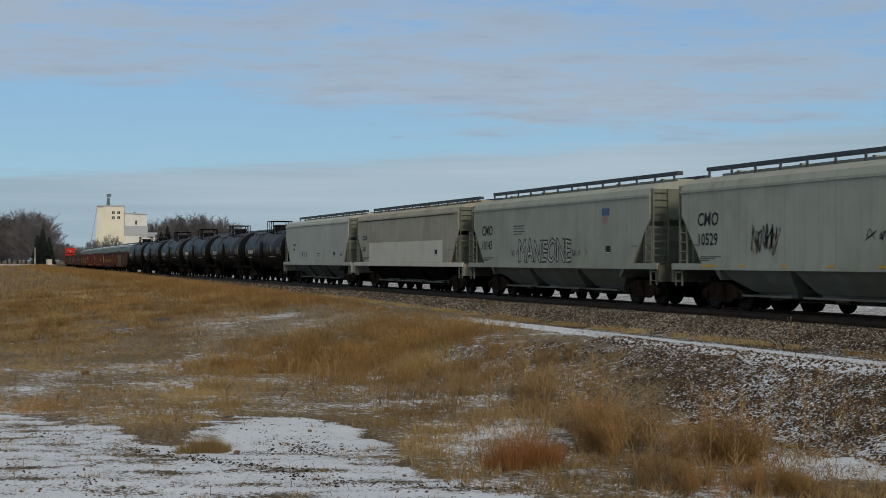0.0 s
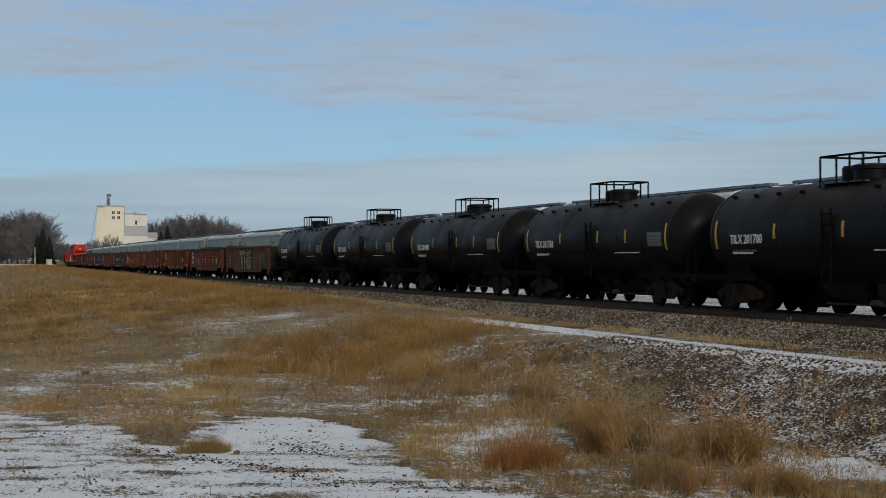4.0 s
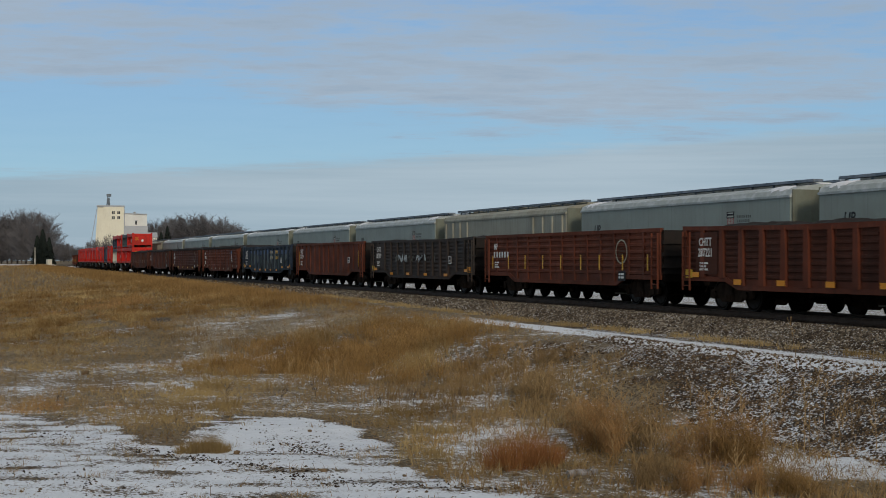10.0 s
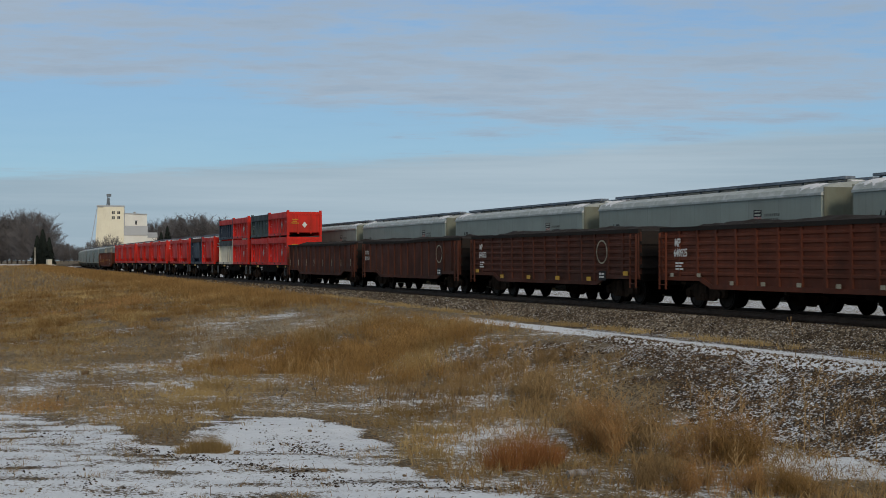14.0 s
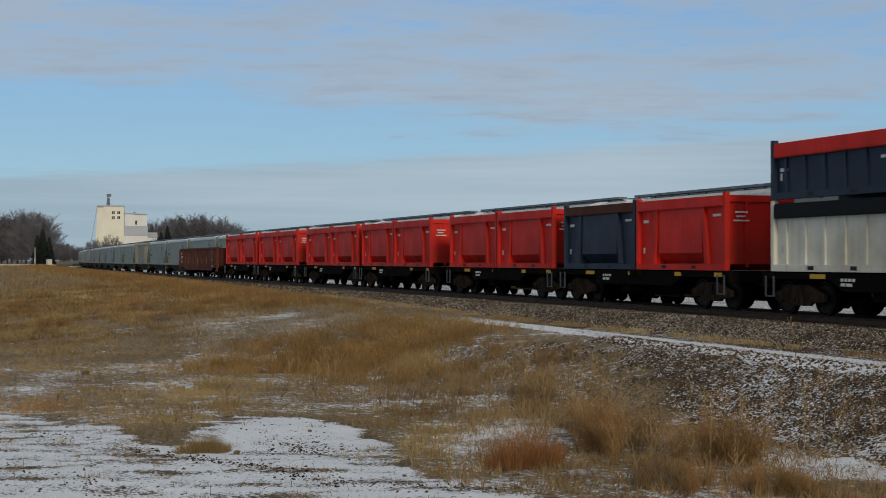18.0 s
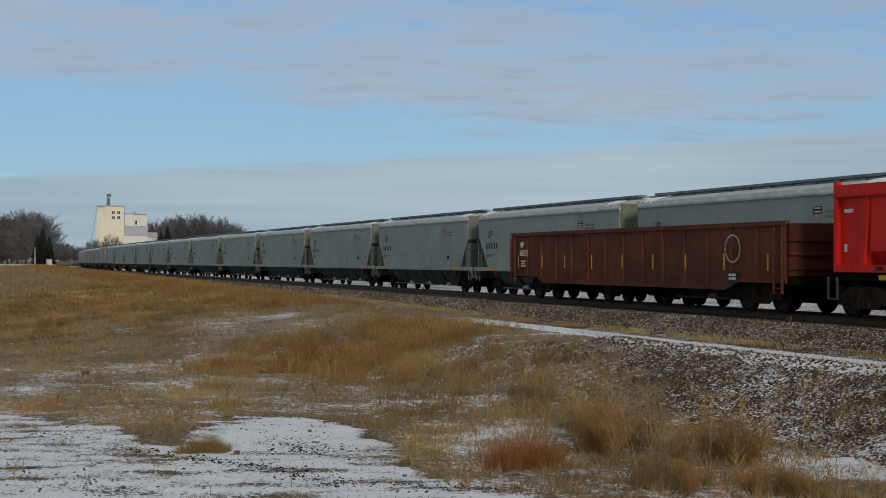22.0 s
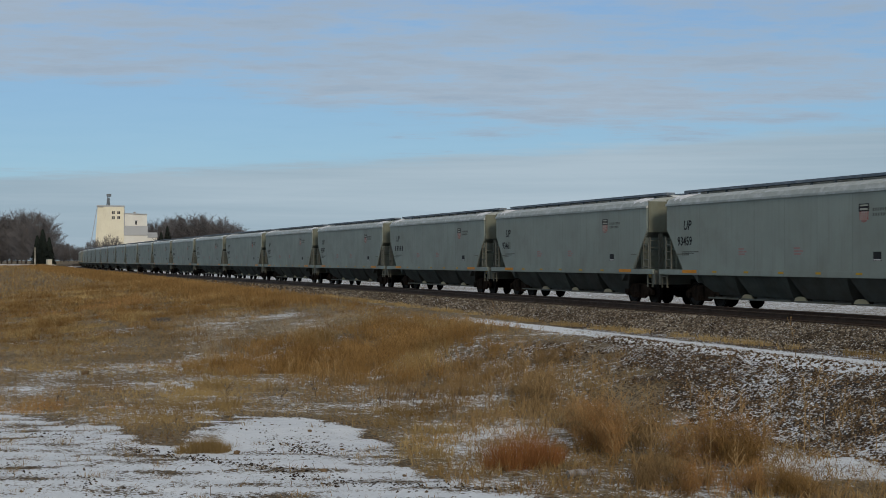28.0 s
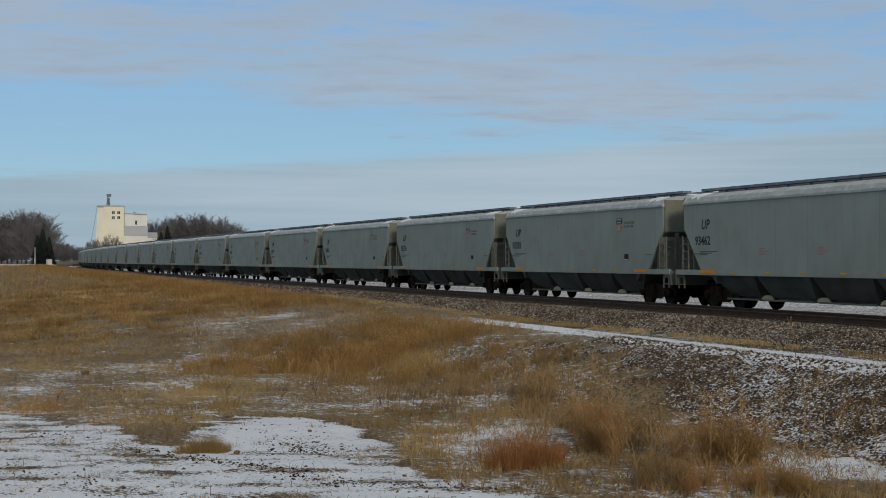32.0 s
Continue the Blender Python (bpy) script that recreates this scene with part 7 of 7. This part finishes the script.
        dry_bush(rng, x0, y0, wide, tall, PLANTS[kind], {"weed": "feathery brown dead bush on the ditch bank", "bush": "open russet dead bush on the ditch bank", "tall": "orange-brown dead bush on the ditch bank"}[kind])
    for k in range(110):
        x0, y0 = ((-29, 11.8), (-24, 14.5), (-20.5, 15.3), (-32.5, 14.3), (-34, 10.0), (-30.5, 13.2), (-33.5, 13.5), (-22.4, 15.2), (-27, 12.6), (-22.0, 11.0), (-18.6, 10.6))[k % 11]
        x, y = x0 + rng.normal(0, 2.2 if k % 11 < 9 else 0.9), y0 + rng.normal(0, 1.0 if k % 11 < 9 else 0.6)
        dry_stalk(rng, x, y, rng.uniform(0.55, 1.05))
    for x, y, tall in ((-22.9, 15.55, 0.95), (-23.5, 11.0, 0.9), (-21.6, 9.6, 0.85), (-17.6, 14.2, 0.8)):
        dry_stalk(rng, x, y, tall)
    for x, y, tall in ((-32.2, 6.3, 0.46), (-32.4, 7.6, 0.36), (-33.0, 8.6, 0.3), (-31.0, 10.4, 0.34), (-30.6, 9.5, 0.3), (-29.8, 11.0, 0.36), (-33.5, 2.6, 0.3)):
        dry_stalk(rng, x, y, tall, BARK, "short dark dead stem standing in straw")
    # snow that caught on single clods of the bank and between the ballast stones
    n = 16000
    x, y = rng.uniform(-40, -15, n), rng.uniform(13.2, 18.4, n)
    keep = (gravel_cover(x, y) > 0.3 + 0.6 * rng.rand(n)) & (ripple(x, y, 1.6, 61) + rng.uniform(-0.7, 0.7, n) > -0.1)
    x, y = x[keep], y[keep]
    scatter("snow_flecks", "small caps of snow on the dark bank", np.column_stack([x, y, height(x, y) + 0.008]), 0.01 + 0.03 * rng.rand(len(x)) ** 1.6, M["rime"], rng, "snow")
    n = 6500
    x = -22 - rng.gamma(1.6, 16.0, n)
    y = 20.0 + 2.2 * rng.rand(n) ** 1.5
    scatter("ballast_snow", "grains of snow between the ballast stones", np.column_stack([x, y + bend(x), height(x, y + bend(x)) + 0.022]), (0.01 + 0.022 * rng.rand(n) ** 2) * np.clip(-x / 60, 1, 2.4), M["rime"], rng, "snow")
    log = Shape()
    a, b = Vector((-19.57, 9.05, 0)), Vector((-19.72, 9.62, 0))
    pts = [a.lerp(b, k / 5) + Vector((0.02 * math.sin(k * 2.1), 0.0, float(height(*a.lerp(b, k / 5).xy)) + 0.045 + 0.012 * math.sin(k * 1.3))) for k in range(6)]
    for k in range(5):
        log.tube(pts[k], pts[k + 1], 0.062 - 0.004 * k, 8, 0.058 - 0.004 * k)
    log.tube(pts[3], pts[3] + Vector((0.1, 0.05, 0.09)), 0.02, 6, 0.008)
    solid("fallen_log", log, surface("weathered_grey_wood", (0.2, 0.185, 0.175), (0.12, 0.105, 0.095), 0.9, scale=8.0, dirt=(0.55, 0.56, 0.58), dirt_amount=0.5), "short weathered grey log lying on snowy ground", "log")
    cane = Shape()
    z = float(height(-20.9, 11.4))
    arch = [Vector((-20.9 - 0.75 * f, 11.35 + 1.2 * f, z + 0.08 + 0.42 * math.sin(math.pi * min(f * 0.8, 1.0)))) for f in [k / 7 for k in range(8)]]
    for k in range(7):
        cane.tube(arch[k], arch[k + 1], 0.013, 5)
    solid("bent_cane", cane, PLANTS["straw"], "bent straw-coloured cane leaning over the bush", "weed")


# ---- distance: trees, grain elevator, yard ----
def place(px_bearing, dist):
    """A spot at that tangent of bearing right of the view's middle line, dist metres out."""
    return VIEW_F[0] * dist + VIEW_R[0] * px_bearing * dist, VIEW_F[1] * dist + VIEW_R[1] * px_bearing * dist


BARK = surface("grey_brown_bark", (0.11, 0.085, 0.07), (0.07, 0.056, 0.048), 0.9, scale=2.0)
# distance haze is mixed into this bluish grey
TWIGS = surface("hazed_grey_twigs", (0.15, 0.142, 0.145), (0.11, 0.105, 0.108), 0.9, scale=1.0)
NEEDLES = surface("dark_needles", (0.018, 0.026, 0.022), (0.03, 0.036, 0.028), 0.9, scale=1.5)


def bare_tree(seed, tall=15.0, wide=5.0, ruddy=False):
    rnd = random.Random(seed)
    tree = thing("bare_tree", "leafless broad-crowned tree against the winter sky", "tree", "bare trees on the horizon")
    trunk, crown = Shape(), Shape()

    axis = Vector((rnd.uniform(-0.05, 0.05), rnd.uniform(-0.05, 0.05), 1.0))
    for k in range(5):
        trunk.tube(axis * (tall * 0.13 * k), axis * (tall * 0.13 * (k + 1)), tall * 0.017 * (1 - k * 0.17), 7, tall * 0.017 * (0.83 - k * 0.17))
    for k in range(230):
        # the end of a branch, somewhere in a lumpy egg-shaped crown
        while True:
            e = Vector((rnd.uniform(-1, 1), rnd.uniform(-1, 1), rnd.uniform(-1, 1)))
            if 0.25 < e.length < 1.0:
                break
        lump = 1 + 0.18 * math.sin(3 * math.atan2(e.y, e.x) + seed) + 0.12 * math.sin(5 * e.z + seed * 2)
        end = Vector((e.x * tall * 0.36 * lump, e.y * tall * 0.36 * lump, tall * (0.53 + 0.47 * e.z)))
        root = axis * min(max(end.z - tall * rnd.uniform(0.12, 0.34), tall * 0.12), tall * 0.62)
        mid = root.lerp(end, 0.5) + Vector((rnd.uniform(-0.4, 0.4), rnd.uniform(-0.4, 0.4), -0.03 * tall))
        r = 0.085 if k % 8 == 0 else 0.05
        crown.tube(root, mid, r, 3, r * 0.8)
        crown.tube(mid, end, r * 0.8, 3, 0.03)
        for j in range(17):
            p = mid.lerp(end, rnd.uniform(0.3, 1.0))
            q = p + Vector((rnd.uniform(-1, 1), rnd.uniform(-1, 1), rnd.uniform(-0.3, 1.1))) * tall * 0.07
            crown.tube(p, q, 0.032, 3, 0.014)
    part("trunk", trunk, BARK, tree)
    c = part("crown", crown, TWIGS, tree, "bare branching crown")
    top = max(v[2] for v in crown.v)
    f = tall / top
    for o in tree.children:
        o.data.transform(Matrix.Diagonal((f * wide / 5.0, f * wide / 5.0, f, 1)))
    return tree


def conifer(seed, tall):
    rnd = random.Random(seed)
    tree = thing("spruce_tree", "dark dense spruce tree among bare trees", "tree")
    part("trunk", Shape().tube((0, 0, 0), (0, 0, tall * 0.9), 0.2, 7, 0.05), BARK, tree)
    s = Shape()
    for k in range(900):
        z = tall * (0.06 + 0.92 * rnd.random())
        r = (1 - z / tall) ** 0.8 * tall * 0.24 * rnd.uniform(0.35, 1.08) + 0.1
        a = rnd.uniform(0, 6.28)
        c, q = math.cos(a), math.sin(a)
        w = rnd.uniform(0.16, 0.34)
        s.add([(c * r * 0.3, q * r * 0.3, z + 0.35), (c * r - q * w, q * r + c * w, z - 0.1), (c * r * 1.1, q * r * 1.1, z - 0.3), (c * r + q * w, q * r - c * w, z - 0.1)], [(0, 1, 2, 3)])
    part("crown", s, NEEDLES, tree, "dark green-black needle boughs")
    return tree


def far_trees():
    kinds = [bare_tree(k, 15.0) for k in range(4)]
    first = set(kinds)
    rnd = random.Random(5)
    spots = []
    # bearing, distance, height, spread
    for b, h in ((-0.322, 12.0), (-0.316, 12.8), (-0.309, 13.2), (-0.302, 13.8), (-0.296, 13.8), (-0.290, 13.4), (-0.284, 12.4), (-0.279, 10.5), (-0.328, 11), (-0.306, 11), (-0.313, 10), (-0.299, 10.5), (-0.335, 11)):
        spots.append((b, 400 + rnd.uniform(-15, 15), h * 1.22, 5.0))
    for k in range(13):
        spots.append((-0.277 + k * 0.0024 + rnd.uniform(-0.001, 0.001), 850 + rnd.uniform(-60, 60), 12.0 * (1 - 0.35 * k / 13) + rnd.uniform(-1, 1), 5.5))
    for b, h in ((-0.246, 8.0), (-0.238, 9.4), (-0.232, 8.6), (-0.251, 6.0)):
        spots.append((b, 545, h + 4.0, 3.4))
    for b, h in ((-0.206, 17), (-0.2, 16), (-0.193, 17.5), (-0.187, 20), (-0.18, 21.3), (-0.174, 20.6), (-0.168, 20.3), (-0.162, 17.5), (-0.156, 19.4), (-0.151, 17.5), (-0.146, 16.0), (-0.142, 13), (-0.197, 15.5), (-0.177, 19)):
        spots.append(((b, 720, h * 1.48, 5.2) if b < -0.19 else (b, 620 + rnd.uniform(-20, 20), h * 1.16, 6.0)))
    for k, (b, d, h, w) in enumerate(spots):
        x, y = place(b, d)
        base = kinds[k % 4]
        m = Matrix.Translation((x, y, float(height(x, y)) - 0.1)) @ Matrix.Rotation(k * 1.7, 4, "Z")
        t = base if base in first else copy_thing(base, m)
        first.discard(base)
        t.matrix_basis = m @ Matrix.Diagonal((w / 5.0 * h / 15.0 * 1.05, w / 5.0 * h / 15.0 * 1.05, h / 15.0, 1))
    for k, (b, d, h) in enumerate(((-0.284, 372, 9.6), (-0.1955, 600, 17.5), (-0.2, 606, 15.0), (-0.2795, 377, 7.5), (-0.288, 380, 8.0))):
        x, y = place(b, d)
        t = conifer(k, h)
        t.matrix_basis = Matrix.Translation((x, y, float(height(x, y)) - 0.1))


def grain_elevator():
    """Tall stuccoed tower with a lower metal-clad annex, each storey and opening built."""
    stucco = surface("cream_stucco", (0.86, 0.83, 0.68), (0.79, 0.75, 0.60), 0.9, scale=0.12, dirt=(0.42, 0.38, 0.28), dirt_amount=0.3, streak=0.25)
    metal = surface("white_metal_cladding", (0.80, 0.80, 0.75), (0.72, 0.73, 0.69), 0.7, scale=0.15, dirt=(0.42, 0.41, 0.36), dirt_amount=0.3)
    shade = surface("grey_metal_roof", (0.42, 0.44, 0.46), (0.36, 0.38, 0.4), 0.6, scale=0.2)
    dark = surface("dark_window_glass", (0.05, 0.055, 0.06), None, 0.3)
    e = thing("grain_elevator", "cream grain elevator with a white metal-clad annex", "grain elevator")
    D = 640.0
    u = D / 2494.0                       # metres for a step of one in the tower's drawing
    x, y = place(-0.2265, D)
    e.matrix_basis = Matrix.Translation((x, y, float(height(x, y)))) @ Matrix.Rotation(math.atan2(VIEW_R[1], VIEW_R[0]) + 0.2227, 4, "Z")
    g = -1.0
    part("tower", Shape().prism([(-13.3, g), (-11.6, 26.6), (0.0, 26.6), (0.0, g)], 0, 11), stucco, e, "cream tower wall")
    part("pilaster", Shape().box(-9.2, -7.9, -0.35, 0.1, g, 26.6), stucco, e)
    part("pilaster", Shape().box(-0.5, 0.15, -0.3, 0.1, g, 26.6), stucco, e)
    part("headhouse", Shape().box(-9.0, -0.1, -0.15, 10.5, 20.5, 27.0), stucco, e)
    part("roof", Shape().box(-12.0, 0.35, -0.3, 11.3, 26.9, 27.5), shade, e)
    for wx in (-5.3, -2.9):
        for wz in (23.6, 21.3):
            w = part("window", Shape().box(wx, wx + 1.25, -0.2, 0.1, wz, wz + 1.3), dark, e)
            part("frame", Shape().box(wx - 0.12, wx, -0.24, -0.1, wz - 0.1, wz + 1.4).box(wx + 1.25, wx + 1.37, -0.24, -0.1, wz - 0.1, wz + 1.4).box(wx, wx + 1.25, -0.24, -0.1, wz - 0.12, wz).box(wx, wx + 1.25, -0.24, -0.1, wz + 1.3, wz + 1.42).box(wx + 0.58, wx + 0.67, -0.24, -0.1, wz, wz + 1.3), stucco, w)
    leg = Shape()
    for a in (-7.6, -6.2):
        for b in (1.5, 2.9):
            leg.tube((a, b, 27.4), (a * 0.25 - 5.2, b, 32.5), 0.16, 5)
    for z in (28.5, 30.0, 31.5):
        leg.box(-7.5, -6.0, 1.4, 3.0, z, z + 0.16)
    leg.box(-7.3, -6.3, 1.6, 2.8, 27.5, 31.0)
    leg.box(-7.7, -5.6, 1.2, 3.2, 31.6, 32.8)
    part("elevator_leg", leg, surface("weathered_blue_steel", (0.16, 0.19, 0.22), (0.11, 0.13, 0.15), 0.6, scale=0.4), e, "blue-grey steel elevator leg")
    part("annex", Shape().prism([(0.1, g), (0.1, 23.9), (10.2, 23.5), (10.4, 18.0), (10.4, g)], 0.6, 11), metal, e, "white metal annex wall")
    part("annex_roof", Shape().prism([(0.1, 23.8), (0.1, 24.2), (10.4, 23.8), (10.4, 23.4)], 0.2, 11.4), shade, e)
    part("ledge_roof", Shape().profile([(-1.9, 13.9), (-1.9, 14.2), (0.6, 18.3), (0.6, 18.0)], 0.1, 10.6), shade, e, "grey sloping ledge roof")
    part("annex_lean_to", Shape().profile([(-1.7, g), (-1.7, 13.9), (0.62, 17.8), (0.62, g)], 0.1, 10.5), metal, e)
    part("window", Shape().box(5.0, 5.9, 0.5, 0.75, 18.9, 20.6), dark, e)
    part("window_hood", Shape().box(4.8, 6.1, 0.3, 0.7, 20.6, 20.85), shade, e)
    part("vent", Shape().lathe([(23.6, 0.45), (24.3, 0.45), (24.5, 0.7), (24.9, 0.3)], 10, "z").shifted(4.8, 5, 0), shade, e)
    part("side_shed", Shape().box(10.5, 14.8, -1.7, 8.0, g, 13.0), metal, e)
    part("shed_roof", Shape().profile([(-2.0, 12.9), (-2.0, 13.2), (2.6, 15.4), (8.2, 13.2), (8.2, 12.9)], 10.45, 15.0), shade, e)
    part("guy_cable", Shape().tube((-11.9, -0.3, 26.0), (-15.2, -0.3, 6.0), 0.13), shade, e)
    # grey strip stands in for the shadow in the joint
    part("flashing", Shape().box(-0.02, 0.28, -0.34, 0.2, 3.0, 24.0), shade, e, "grey strip painted as shadow between tower and annex")
    part("downspout", Shape().tube((0.3, -0.25, 0), (0.3, -0.25, 26.0), 0.14), shade, e)


def far_road():
    """The snow-covered road that runs up to the far crossing."""
    road, p = Shape(), []
    for k in range(15):
        b = -0.36 + k * 0.0075
        for d in (352.0 - k * 0.6, 418.0):
            x, y = place(b, d)
            p.append((x, y, float(height(x, y)) + 0.1))
    n = len(p)
    p += [(x, y, z - 0.4) for x, y, z in p]
    f = []
    for k in range(14):
        f += [(2 * k, 2 * k + 2, 2 * k + 3, 2 * k + 1), (2 * k, n + 2 * k, n + 2 * k + 2, 2 * k + 2), (2 * k + 1, 2 * k + 3, n + 2 * k + 3, n + 2 * k + 1)]
    solid("road", road.add(p, f), M["snow"], "snow-covered gravel road at the far crossing", "road", "structure")


def crossing_yard():
    x, y = place(-0.2795, 335)
    cab = thing("signal_cabinet", "small white signal cabinet beside the far crossing", "cabinet")
    cab.matrix_basis = Matrix.Translation((x, y, float(height(x, y)) - 0.05)) @ Matrix.Rotation(0.3, 4, "Z")
    part("body", Shape().box(-0.6, 0.6, -0.5, 0.5, 0, 1.5), M["cream_paint"], cab, bevel=0.03)
    part("lid", Shape().box(-0.66, 0.66, -0.56, 0.56, 1.5, 1.6), M["roof_grey"], cab)
    part("door", Shape().box(-0.5, 0.5, -0.53, -0.48, 0.12, 1.4), M["cream_paint"], cab)
    x, y = place(-0.2895, 330)
    pole = thing("marker_pole", "pale wooden marker pole beside the far crossing", "pole")
    pole.matrix_basis = Matrix.Translation((x, y, float(height(x, y)) - 0.1))
    part("shaft", Shape().tube((0, 0, 0), (0, 0, 4.4), 0.11, 8, 0.08), M["cream_paint"], pole)
    part("box", Shape().box(-0.75, -0.2, -0.15, 0.15, 0.9, 1.7), M["roof_grey"], pole)
    x, y = place(-0.2525, 560)
    pole = thing("utility_pole", "thin dark utility pole beyond the tracks", "pole")
    pole.matrix_basis = Matrix.Translation((x, y, float(height(x, y)) - 0.1)) @ Matrix.Rotation(0.6, 4, "Z")
    part("shaft", Shape().tube((0, 0, 0), (0, 0, 8.6), 0.16, 8, 0.11), BARK, pole)
    part("crossarm", Shape().box(-1.1, 1.1, -0.06, 0.06, 7.7, 7.85), BARK, pole)


grow_grass()
lay_stones()
grain_elevator()
far_trees()
far_road()
crossing_yard()


# ---- motion ----
def motions():
    """Runs both trains along their tracks and turns their wheels."""
    for car, line, s in TRAIN:
        lift = 0.0
        if isinstance(s, tuple):
            s, lift = s
        y0, z0 = (NEAR_Y, NEAR_Z) if line == "near" else (REAR_Y, REAR_Z)
        rows = []
        for t in range(33):
            p, a = on_track(s - NEAR_SPEED * t if line == "near" else s + REAR_SPEED * t + 0.45 + 0.0068 * max(t - 22, 0) ** 2, y0, z0)
            rows.append((float(t), Matrix.Translation(p + Vector((0, 0, lift))) @ Matrix.Rotation(a, 4, "Z")))
        walk(car, rows)
    for line, speed in (("near", NEAR_SPEED), ("rear", -REAR_SPEED)):
        turn = speed / FPS / 0.48
        rows = [(k / FPS, Matrix.Rotation(k * turn, 4, "Y")) for k in range(32 * FPS + 1)]
        kept = []
        for w in [o for o in scene.objects if o.name.split(".")[0] == "wheelset"]:
            root = w.parent.parent
            if CAR_LINE.get(root.name) != line:
                continue
            if not kept:
                walk(w, rows)
                kept.append(w)
            else:
                w.rotation_mode = "QUATERNION"
                w.animation_data_create()
                w.animation_data.action = kept[0].animation_data.action
                w.animation_data.action_slot = kept[0].animation_data.action_slot


CAR_LINE = {car.name: line for car, line, _ in TRAIN}
motions()
